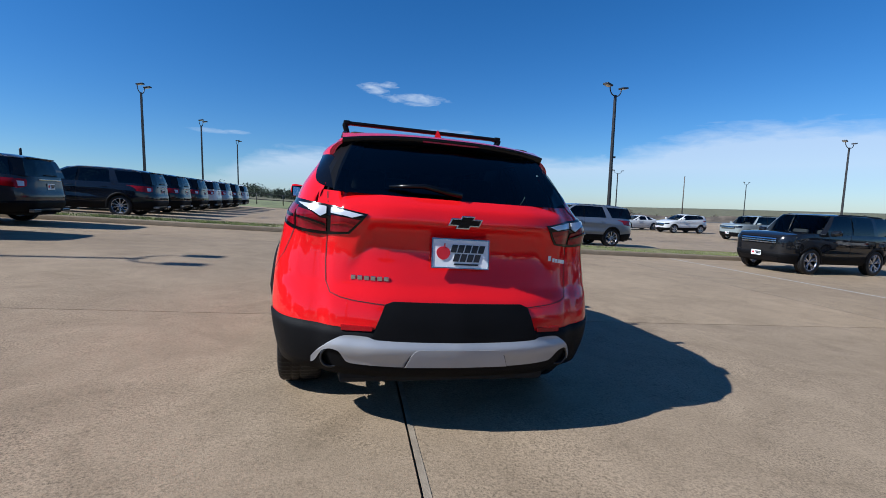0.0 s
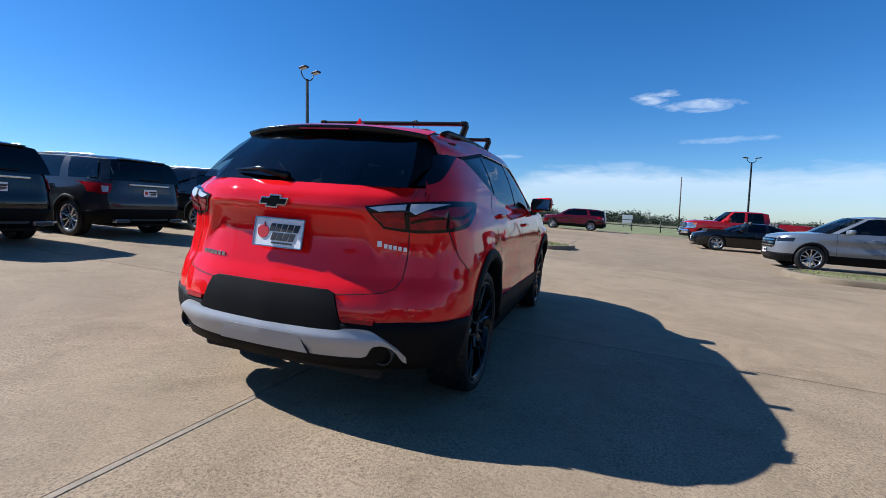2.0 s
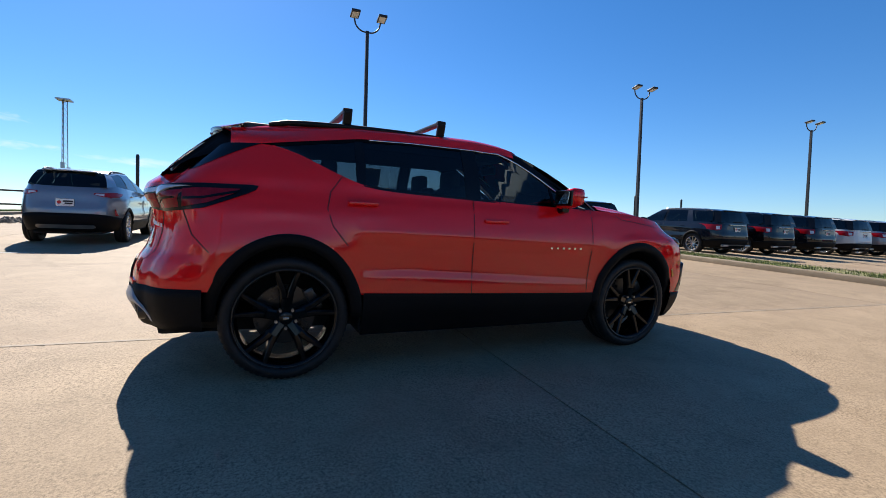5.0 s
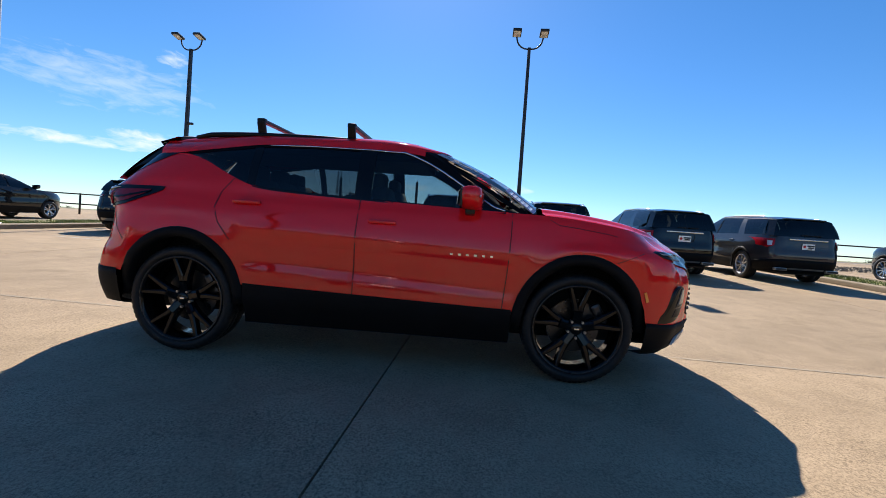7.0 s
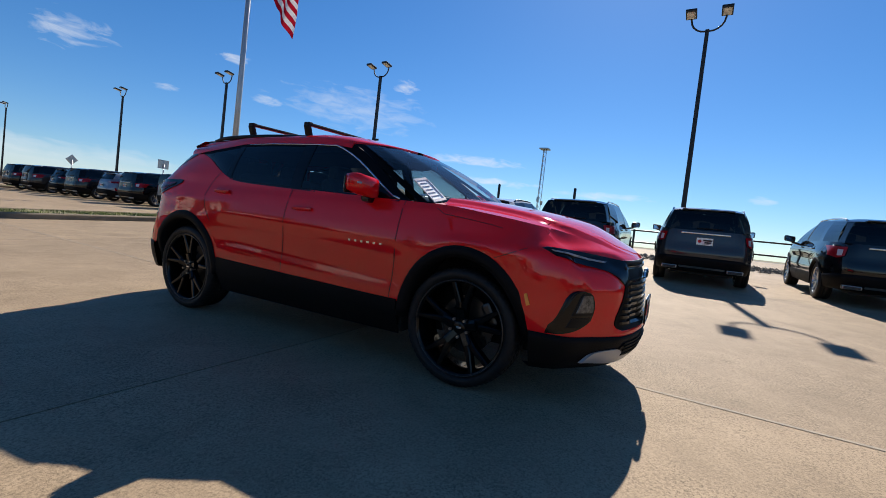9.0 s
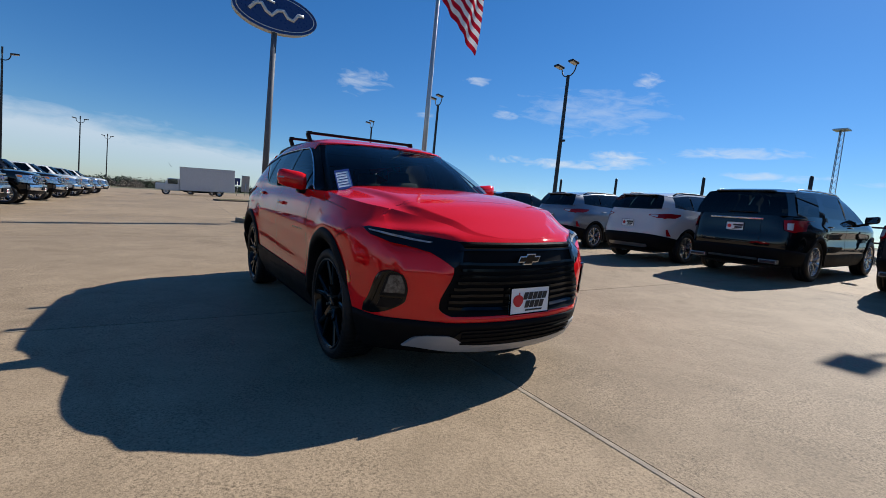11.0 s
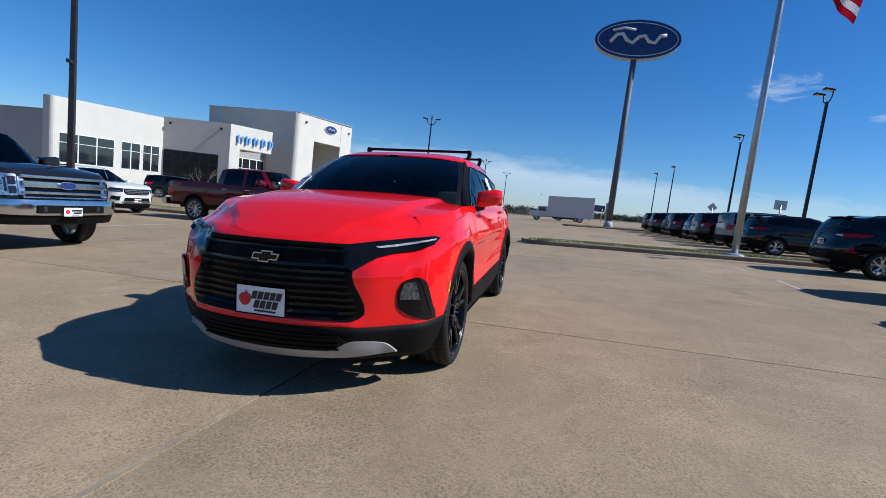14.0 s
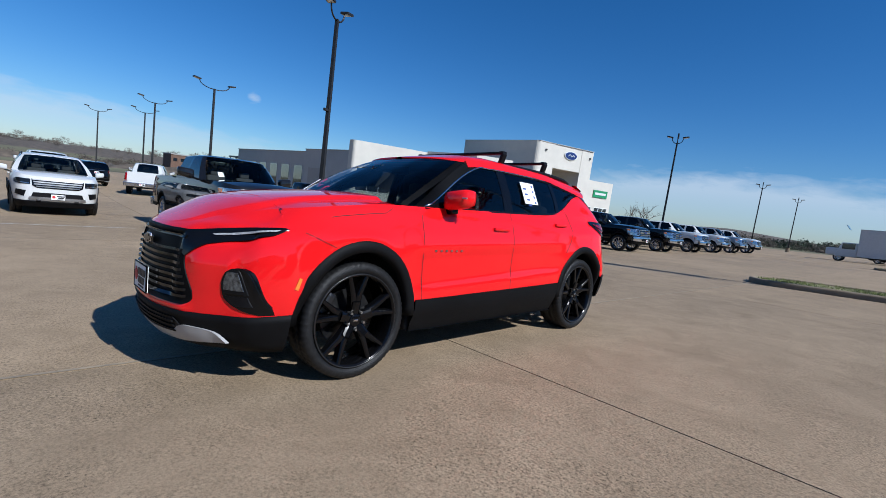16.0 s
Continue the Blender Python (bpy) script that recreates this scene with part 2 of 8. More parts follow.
def thin_cloth(name, color):
    """Woven nylon that lets light through."""
    m, nt, out = mat_base(name)
    n = noise_at(nt, 40.0, 3.0)
    r = ramp(nt, n.outputs["Fac"], [(0.3, tuple(c * 0.9 for c in color)), (0.7, tuple(min(1.0, c * 1.08) for c in color))])
    d = nt.nodes.new("ShaderNodeBsdfDiffuse")
    t = nt.nodes.new("ShaderNodeBsdfTranslucent")
    mx = nt.nodes.new("ShaderNodeMixShader")
    mx.inputs[0].default_value = 0.32
    for b in (d, t):
        nt.links.new(r.outputs["Color"], b.inputs["Color"])
    nt.links.new(d.outputs[0], mx.inputs[1])
    nt.links.new(t.outputs[0], mx.inputs[2])
    nt.links.new(mx.outputs[0], out.inputs["Surface"])
    return m


FLAG_RED = thin_cloth("flag_red_cloth", (0.48, 0.012, 0.03))
FLAG_WHITE = thin_cloth("flag_white_cloth", (0.80, 0.79, 0.79))
FLAG_BLUE = thin_cloth("flag_blue_cloth", (0.03, 0.04, 0.20))
BARK = surface("tree_bark", (0.10, 0.08, 0.065), 0.9, vary=0.3, scale=8)
LEAF = surface("evergreen_foliage", (0.026, 0.04, 0.018), 0.8, vary=0.5, scale=0.12)
LEAF_BARE = surface("bare_winter_twigs", (0.112, 0.090, 0.070), 0.9, vary=0.4, scale=0.1)
TRUCK_BOX = surface("white_box_panel", (0.5, 0.5, 0.5), 0.5, vary=0.05)


# ---- mesh helpers ----
def mk(name, verts, faces, mat, parent=None, label="", smooth=True, m=None):
    """One mesh object from vertices and faces."""
    me = bpy.data.meshes.new(name)
    me.from_pydata([tuple(v) for v in verts], [], faces)
    if smooth:
        me.polygons.foreach_set("use_smooth", [True] * len(me.polygons))
    me.update()
    return link_mesh(name, me, mat, parent, label, m)


def link_mesh(name, me, mat, parent=None, label="", m=None):
    if mat is not None:
        me.materials.append(mat)
    ob = new(name, me)
    if parent is not None:
        ob.parent = parent
    if m is not None:
        ob.matrix_basis = m
    return tagged(ob, label=label)


def part(name, bm, mat, parent=None, label="", smooth=False, m=None):
    bmesh.ops.recalc_face_normals(bm, faces=bm.faces)
    me = bpy.data.meshes.new(name)
    bm.to_mesh(me)
    bm.free()
    if smooth:
        me.polygons.foreach_set("use_smooth", [True] * len(me.polygons))
    return link_mesh(name, me, mat, parent, label, m)


def box(bm, c, s, bevel=0.0, m=None):
    r = bmesh.ops.create_cube(bm, size=1.0)
    vs = r["verts"]
    bmesh.ops.scale(bm, vec=s, verts=vs)
    if bevel:
        es = list({e for v in vs for e in v.link_edges})
        rb = bmesh.ops.bevel(bm, geom=es, offset=bevel, segments=2, affect='EDGES', profile=0.6)
        vs = list({v for f in rb["faces"] for v in f.verts} | {v for v in vs if v.is_valid})
    t = Matrix.Translation(c)
    bmesh.ops.transform(bm, matrix=(t @ m) if m is not None else t, verts=vs)
    return vs


def bx(name, c, s, mat, parent=None, label="", bevel=0.0, m=None):
    bm = bmesh.new()
    box(bm, c, s, bevel, m)
    return part(name, bm, mat, parent, label)


def cyl(bm, c, r, depth, axis='z', seg=20, r2=None):
    q = bmesh.ops.create_cone(bm, cap_ends=True, segments=seg, radius1=r, radius2=r if r2 is None else r2, depth=depth)
    rot = {'z': Matrix(), 'x': Matrix.Rotation(radians(90), 4, 'Y'), 'y': Matrix.Rotation(radians(-90), 4, 'X')}[axis]
    bmesh.ops.transform(bm, matrix=Matrix.Translation(c) @ rot, verts=q["verts"])
    return q["verts"]


def tube_data(pts, radii, seg=8):
    """Vertices and faces of a tube along points."""
    pts = [Vector(p) for p in pts]
    radii = [radii] * len(pts) if isinstance(radii, (int, float)) else radii
    vs, fs = [], []
    up = Vector((0, 0, 1))
    for i, p in enumerate(pts):
        d = (pts[min(i + 1, len(pts) - 1)] - pts[max(i - 1, 0)]).normalized()
        a = d.cross(up)
        a = d.cross(Vector((1, 0, 0))) if a.length < 0.05 else a
        a.normalize()
        b = d.cross(a)
        for k in range(seg):
            w = 2 * math.pi * k / seg
            vs.append(p + (a * math.cos(w) + b * math.sin(w)) * radii[i])
    for i in range(len(pts) - 1):
        for k in range(seg):
            j = (k + 1) % seg
            fs.append((i * seg + k, i * seg + j, (i + 1) * seg + j, (i + 1) * seg + k))
    fs.append(tuple(range(seg))[::-1])
    fs.append(tuple((len(pts) - 1) * seg + k for k in range(seg)))
    return vs, fs


def tube(name, pts, radii, mat, parent=None, label="", seg=8):
    vs, fs = tube_data(pts, radii, seg)
    return mk(name, vs, fs, mat, parent, label)


def lathe_x(profile, seg=40):
    """Vertices and faces of a profile (x, r) turned about the x axis."""
    vs, fs = [], []
    n = len(profile)
    for k in range(seg):
        w = 2 * math.pi * k / seg
        for x, r in profile:
            vs.append((x, r * math.cos(w), r * math.sin(w)))
    for k in range(seg):
        j = (k + 1) % seg
        for i in range(n - 1):
            fs.append((k * n + i, k * n + i + 1, j * n + i + 1, j * n + i))
    return vs, fs


def grid_faces(nu, nv, flip=False):
    fs = []
    for i in range(nu - 1):
        for j in range(nv - 1):
            q = (i * nv + j, (i + 1) * nv + j, (i + 1) * nv + j + 1, i * nv + j + 1)
            fs.append(q[::-1] if flip else q)
    return fs


def smooth_curve(table):
    """A monotone cubic through (a, b) pairs."""
    t = sorted(table)
    xs = [float(a) for a, _ in t]
    ys = [float(b) for _, b in t]
    n = len(xs)
    d = [(ys[i + 1] - ys[i]) / (xs[i + 1] - xs[i]) for i in range(n - 1)]
    s = [d[0]] + [0.0 if d[i - 1] * d[i] <= 0 else 2 * d[i - 1] * d[i] / (d[i - 1] + d[i]) for i in range(1, n - 1)] + [d[-1]]

    def f(x):
        if x <= xs[0]:
            return ys[0]
        if x >= xs[-1]:
            return ys[-1]
        i = 0
        while x > xs[i + 1]:
            i += 1
        h = xs[i + 1] - xs[i]
        u = (x - xs[i]) / h
        return ((1 + 2 * u) * (1 - u) ** 2 * ys[i] + u * (1 - u) ** 2 * h * s[i]
                + u * u * (3 - 2 * u) * ys[i + 1] + u * u * (u - 1) * h * s[i + 1])
    return f


def plan_z(x):
    """Height of the lot: it falls three degrees towards the side the car's shadow lies on, and levels out."""
    reach = 26.0 if x > 0 else 40.0
    return -0.0524 * reach * math.tanh(x / reach)


def stand(x, y, heading, lift=0.0):
    """A pose on the lot: heading in degrees, 0 facing +y, turning left; leaning with the ground."""
    s = (plan_z(x + 0.5) - plan_z(x - 0.5))
    n = Vector((-s, 0, 1)).normalized()
    f = Vector((-math.sin(radians(heading)), math.cos(radians(heading)), 0))
    r = f.cross(n).normalized()
    f = n.cross(r)
    m = Matrix((r, f, n)).transposed().to_4x4()
    return Matrix.Translation((x, y, plan_z(x) + lift)) @ m


def empty(name, m, label, category, group=""):
    ob = new(name)
    ob.matrix_basis = m
    ob.empty_display_size = 0.2
    return tagged(ob, label, category, group)


# ---- ground ----
def valley(x, y):
    """Beyond the lot's far corner the land falls away into a wooded valley."""
    return max(0.0, min(12.0, 0.055 * (0.9 * x + 0.45 * y - 90)))


def ground_sheet():
    xs = [-3000, -1200, -500, -250, -140, -90] + list(np.linspace(-70, 70, 57)) + list(np.linspace(80, 460, 20)) + [700, 1200, 3000]
    ys = [-3000, -1200, -500, -200, -110, -60, -20, 20] + list(np.linspace(60, 460, 21)) + [700, 1200, 3000]
    vs = [(x, y, plan_z(x) - 0.05 - valley(x, y)) for x in xs for y in ys]
    ob = mk("ground", vs, grid_faces(len(xs), len(ys)), FIELD, label="flat grassy ground reaching the horizon")
    return tagged(ob, category="ground", kind="structure")


ground_sheet()
LOT_ROT = radians(-2.6)


def lot_point(u, v):
    """Lot coordinates, along the joints, to the plan."""
    c, s = math.cos(LOT_ROT), math.sin(LOT_ROT)
    return (-0.10 + c * u - s * v, 0.165 + s * u + c * v)


def slab_mesh(u0, u1, v0, v1, g, n=5):
    vs = []
    for i in range(n):
        for j in range(n):
            x, y = lot_point(u0 + g + (u1 - u0 - 2 * g) * i / (n - 1), v0 + g + (v1 - v0 - 2 * g) * j / (n - 1))
            vs.append((x, y, plan_z(x)))
    fs = grid_faces(n, n)
    rim = [i * n for i in range(n)] + [(n - 1) * n + j for j in range(1, n)] + [i * n + n - 1 for i in range(n - 2, -1, -1)] + [j for j in range(n - 2, 0, -1)]
    k0 = len(vs)
    vs += [(vs[k][0], vs[k][1], vs[k][2] - 0.045) for k in rim]
    m = len(rim)
    fs += [(rim[k], k0 + k, k0 + (k + 1) % m, rim[(k + 1) % m]) for k in range(m)]
    return vs, fs


def lot():
    base_x = list(np.linspace(-32, 75, 60))
    base_y = [-110, 0, 60]
    vs = [(x, y, plan_z(x) - 0.022) for x in base_x for y in base_y]
    road = mk("pavement", vs, grid_faces(len(base_x), len(base_y)), JOINT, label="wide tan concrete car lot with sealed joints")
    tagged(road, category="pavement", kind="structure")
    S = 7.4
    for i in range(-4, 10):
        for j in range(-15, 8):
            if i < 2 and j > 4:
                continue
            vs, fs = slab_mesh(i * S, (i + 1) * S, j * S, (j + 1) * S, 0.0065)
            mk("slab", vs, fs, CONCRETE, road, smooth=False)
    # a band of pale sealant along the east side of the long joints
    for i in range(-1, 3):
        for j in range(-5, 5):
            vs = []
            for k in range(25):
                v = (j + k / 24) * S
                for du in (0.004, 0.037 + 0.003 * noise.noise((v * 3.0, i, 0.5))):
                    x, y = lot_point(i * S + du, v)
                    vs.append((x, y, plan_z(x) + 0.003))
            mk("joint_seal", vs, grid_faces(25, 2, flip=True), SEALANT, road, smooth=False)


lot()


def lawn():
    """Mown grass past the lot's far end, falling off gently."""
    vs = []
    xs, ys = np.linspace(-22.0, 17.0, 40), np.linspace(0.0, 1.0, 24)
    for x in xs:
        edge = 36.9 - 0.03 * x + 0.12 * noise.noise((x * 0.9, 0.0, 4.0))
        for v in ys:
            y = edge + (78.0 - edge) * v ** 1.5
            vs.append((x, y, plan_z(x) + 0.012 + 0.02 * min(1.0, v * 8) + 0.02 * noise.noise((x * 0.5, y * 0.5, 0.0))))
    tagged(mk("ground", vs, grid_faces(len(xs), len(ys)), LAWN, label="green mown lawn beyond the concrete lot"), category="lawn", kind="structure")


lawn()


def rounded_plan(x0, x1, y0, y1, r0, r1, seg=10):
    """Outline of an island: rounded at the x0 end with r0, at the x1 end with r1 (0: square)."""
    pts = []

    def corner(cx, cy, r, a0):
        if r <= 0:
            pts.append((cx, cy))
            return
        for k in range(seg + 1):
            a = radians(a0 + 90.0 * k / seg)
            pts.append((cx + r * math.cos(a), cy + r * math.sin(a)))
    corner(x1 - r1, y0 + r1, r1, -90)
    corner(x1 - r1, y1 - r1, r1, 0)
    corner(x0 + r0, y1 - r0, r0, 90)
    corner(x0 + r0, y0 + r0, r0, 180)
    return pts


def island(x0, x1, y0, y1, r0, r1, blades, label):
    """A curbed strip of turf: curb ring, soil sheet, and blades."""
    out = []
    ring = rounded_plan(x0, x1, y0, y1, r0, r1)
    dense = []
    for i, (px, py) in enumerate(ring):
        qx, qy = ring[(i + 1) % len(ring)]
        n = max(1, int(math.hypot(qx - px, qy - py) / 1.5))
        dense += [(px + (qx - px) * k / n, py + (qy - py) * k / n) for k in range(n)]
    cx, cy = (x0 + x1) / 2, (y0 + y1) / 2
    prof = [(0.0, -0.03), (0.0, 0.11), (0.018, 0.14), (0.05, 0.15), (0.15, 0.15), (0.16, 0.10)]
    vs, fs = [], []
    n = len(dense)
    for i, (px, py) in enumerate(dense):
        ax, ay = dense[i - 1]
        bx_, by_ = dense[(i + 1) % n]
        t = Vector((bx_ - ax, by_ - ay)).normalized()
        nx, ny = -t.y, t.x
        for d, z in prof:
            vs.append((px + nx * d, py + ny * d, plan_z(px) + z))
    k = len(prof)
    for i in range(n):
        j = (i + 1) % n
        for q in range(k - 1):
            fs.append((i * k + q, j * k + q, j * k + q + 1, i * k + q + 1))
    isl = mk("curb", vs, fs, CURB, label=label)
    tagged(isl, category="traffic island", kind="structure")
    soil_v = [vs[i * k + k - 1] for i in range(n)]
    soil_v = [(a, b, c + 0.015) for a, b, c in soil_v]
    mk("turf", soil_v, [tuple(range(n))], GRASS_DRY, isl, smooth=False)
    rnd = random.Random(int(abs(x0 * 10 + y0 * 100)))
    gv, gf = [], []
    for _ in range(blades):
        px, py = rnd.uniform(x0 + 0.2, x1 - 0.2), rnd.uniform(y0 + 0.2, y1 - 0.2)
        if (r0 and px < x0 + r0 and math.hypot(px - x0 - r0, py - cy) > r0 - 0.15) or (r1 and px > x1 - r1 and math.hypot(px - x1 + r1, py - cy) > r1 - 0.15):
            continue
        if noise.noise((px * 0.7, py * 0.7, 3.0)) < -0.12 and rnd.random() < 0.75:
            continue
        h, w, a = rnd.uniform(0.03, 0.09), rnd.uniform(0.006, 0.016), rnd.uniform(0, 6.3)
        z = plan_z(px) + 0.10
        b = len(gv)
        lx, ly = rnd.uniform(-0.03, 0.03), rnd.uniform(-0.03, 0.03)
        gv += [(px - w * math.cos(a), py - w * math.sin(a), z), (px + w * math.cos(a), py + w * math.sin(a), z), (px + lx, py + ly, z + h)]
        gf.append((b, b + 1, b + 2))
    tagged(mk("grass", gv, gf, BLADE, isl, smooth=False), kind="stuff")
    return isl


island(-34.0, 0.9, 10.7, 12.7, 0.0, 0.98, 26000, "long curbed grass strip between two parking rows")
island(-34.0, -0.4, -13.7, -11.7, 0.0, 0.98, 26000, "long curbed grass strip with a flagpole")
island(-34.0, -2.4, -42.2, -39.3, 0.0, 0.98, 9000, "curbed grass strip round a tall pylon sign")
island(6.2, 40.0, 8.4, 10.6, 1.05, 0.0, 18000, "curbed grass strip beside a silver SUV")
island(5.9, 40.0, -14.1, -11.9, 1.05, 0.0, 12000, "curbed grass strip behind a dark red pickup")


def paint_line(x0, y0, x1, y1, w=0.10):
    d = Vector((x1 - x0, y1 - y0)).normalized()
    nx, ny = -d.y * w / 2, d.x * w / 2
    n = 12
    vs, fs = [], []
    for i in range(n):
        u = i / (n - 1)
        x, y = x0 + (x1 - x0) * u, y0 + (y1 - y0) * u
        vs += [(x + nx, y + ny, plan_z(x + nx) + 0.004), (x - nx, y - ny, plan_z(x - nx) + 0.004)]
    fs = [(2 * i, 2 * i + 1, 2 * i + 3, 2 * i + 2) for i in range(n - 1)]
    return tagged(mk("parking_line", vs, fs, LINE_WHITE, label="worn white parking line on the concrete"), category="parking line", kind="structure")


paint_line(10.35, 8.2, 10.2, 0.6)
paint_line(10.3, -4.2, 10.2, -7.6)
paint_line(-6.45, -9.5, -6.4, -8.3, 0.06)
paint_line(-6.39, -6.6, -6.2, -5.0, 0.06)


# ---- vehicles: a shell from a plan outline that changes with height ----
class Shell:
    def __init__(self, sp):
        self.sp = sp
        self.W, self.F, self.R = smooth_curve(sp["W"]), smooth_curve(sp["F"]), smooth_curve(sp["R"])
        self.nf, self.nr = sp.get("nf", 4.5), sp.get("nr", 4.8)
        self.base, self.top = smooth_curve(sp["base"]), smooth_curve(sp["top"])
        self.sculpt = sp.get("sculpt", lambda y, z: 0.0)
        self.rear_sculpt = sp.get("rear_sculpt", lambda x, z: 0.0)
        self.front_sculpt = sp.get("front_sculpt", lambda x, z: 0.0)
        self.taper_f, self.taper_r = (smooth_curve(sp[k]) if k in sp else None for k in ("taper_f", "taper_r"))
        self.axles, self.arch = sp["axles"], sp["arch"]
        self.hub = sp["tyre"]
        self.edge_z = {}

    def crest(self, y):
        return self.edge_z.get(y, self.top(y))

    def side(self, y, z):
        taper = self.taper_f if y > 0 else self.taper_r
        if taper:
            d = (self.F(z) if y > 0 else -self.R(z)) - abs(y)
            a, b = 0.0, 1.0
            if d >= taper(1.0):
                a = 1.0
            else:
                for _ in range(26):
                    m = (a + b) / 2
                    a, b = (m, b) if taper(m) < d else (a, m)
            return self.W(z) * a + self.sculpt(y, z)
        L, n = (self.F(z), self.nf) if y > 0 else (-self.R(z), self.nr)
        q = min(1.0, abs(y) / L)
        return self.W(z) * (1 - q ** n) ** (1 / n) + self.sculpt(y, z)

    def front(self, x, z):
        q = min(0.999, abs(x) / self.W(z))
        if self.taper_f:
            return self.F(z) - self.taper_f(q) + self.front_sculpt(x, z)
        return self.F(z) * (1 - q ** self.nf) ** (1 / self.nf)

    def rear(self, x, z):
        q = min(0.999, abs(x) / self.W(z))
        if self.taper_r:
            return self.R(z) + self.taper_r(q) + self.rear_sculpt(x, z)
        return self.R(z) * (1 - q ** self.nr) ** (1 / self.nr) + self.rear_sculpt(x, z)

    def low(self, y):
        z = self.base(y)
        a, b = self.arch
        for ya in self.axles:
            d = (y - ya) / a
            if abs(d) < 1:
                z = max(z, self.hub + b * math.sqrt(1 - d * d))
        return z

    def columns(self, step=0.16):
        """Right-hand columns from the nose's middle to the tail's: (reference y, function of z)."""
        cols = []
        a = self.arch[0]

        def settle(key, f):
            z = self.top(key)
            for _ in range(40):
                z += 0.5 * (self.top(f(z)[1]) - z)
            self.edge_z[key] = z
        fine = self.taper_f is not None
        rs = [0.03 * k for k in range(28)] if fine else [0.0, 0.1, 0.2, 0.3, 0.4, 0.5, 0.58, 0.65, 0.70, 0.745, 0.78]
        for r in rs:
            cols.append((self.front(r * self.W(0.7), 0.7), lambda z, r=r: (r * self.W(z), self.front(r * self.W(z), z))))
            settle(*cols[-1])
        last = cols[-1][1]
        y1 = last(self.edge_z[cols[-1][0]])[1] - 0.035
        y1 = max(y1, self.axles[0] + a + 0.012)
        n = 14 if fine else 4
        for k in range(1, n):
            def lean(z, k=k):
                y = last(z)[1] + (y1 - last(z)[1]) * k / n
                return (self.side(y, z), y)
            cols.append((lean(0.7)[1], lean))
            settle(*cols[-1])
        y0 = self.axles[1] - a - 0.012 if fine else self.rear(0.80 * self.W(0.7), 0.7) + 0.2
        ys = set(np.round(np.arange(y0, y1, step), 4)) | {round(y1, 4)}
        for ya in self.axles:
            ys = {y for y in ys if abs(y - ya) > a * 1.03}
            ys |= {round(ya + a * math.sin(radians(w)), 4) for w in range(-90, 91, 10)} | {round(ya - a - 0.006, 4), round(ya + a + 0.006, 4)}
        for y in sorted((y for y in ys if y0 - 0.01 <= y <= y1 + 0.01), reverse=True):
            cols.append((y, lambda z, y=y: (self.side(y, z), y)))
        back = (0.80, 0.75, 0.69, 0.62, 0.58, 0.54, 0.51, 0.48, 0.45, 0.42, 0.35, 0.24, 0.12, 0.0)
        if fine:
            back = [0.84 - 0.02 * k for k in range(43)]
            first = back[0]
            for k in range(1, 12):
                def lean_back(z, k=k):
                    ye = self.rear(first * self.W(z), z)
                    y = y0 + (ye - y0) * k / 12
                    return (self.side(y, z), y)
                cols.append((lean_back(0.7)[1], lean_back))
                settle(*cols[-1])
        for r in back:
            cols.append((self.rear(r * self.W(0.7), 0.7), lambda z, r=r: (r * self.W(z), self.rear(r * self.W(z), z))))
        return cols

    def wrap(self, cols, lo, hi, rows, off=0.0):
        """Both sides of a band round the columns; off pushes it outwards."""
        right = []
        for k, (y, f) in enumerate(cols):
            a, b = lo(y), hi(y)
            for i in range(rows):
                z = a + (b - a) * i / (rows - 1)
                x, yy = f(z)
                if off:
                    k0, k1 = max(k - 1, 0), min(k + 1, len(cols) - 1)
                    p0, p1 = Vector(cols[k0][1](z)), Vector(cols[k1][1](z))
                    t = (p1 - p0)
                    t = t.normalized() if t.length > 1e-6 else Vector((0, -1))
                    nx, ny = -t.y, t.x
                    if k == 0 and x < 1e-6:
                        nx, ny = 0, 1
                    if k == len(cols) - 1 and x < 1e-6:
                        nx, ny = 0, -1
                    x, yy = x + nx * off, yy + ny * off
                right.append((x, yy, z))
        return right

    def band(self, name, cols, lo, hi, rows, mat, parent, label="", off=0.0, both=True, lip=0.0):
        right = self.wrap(cols, lo, hi, rows, off)
        n = len(cols)
        fs = grid_faces(n, rows)
        if lip:
            # a turned-in edge below and above
            extra = []
            for k in range(n):
                for i in (0, rows - 1):
                    x, y, z = right[k * rows + i]
                    d = Vector((x, y * 0.4)).normalized() * lip
                    extra.append((x - d.x, y - d.y, z))
            b = len(right)
            right = right + extra
            for k in range(n - 1):
                fs.append((k * rows, b + 2 * k, b + 2 * k + 2, (k + 1) * rows))
                fs.append((k * rows + rows - 1, (k + 1) * rows + rows - 1, b + 2 * k + 3, b + 2 * k + 1))
        m = len(right)
        vs = right + [(-x, y, z) for x, y, z in right]
        fs = fs + [tuple(q + m for q in f[::-1]) for f in fs]
        ob = mk(name, vs, fs, mat, parent, label)
        weld(ob)
        return ob


def weld(ob, dist=0.0004):
    bm = bmesh.new()
    bm.from_mesh(ob.data)
    bmesh.ops.remove_doubles(bm, verts=bm.verts, dist=dist)
    bmesh.ops.recalc_face_normals(bm, faces=bm.faces)
    bm.to_mesh(ob.data)
    bm.free()


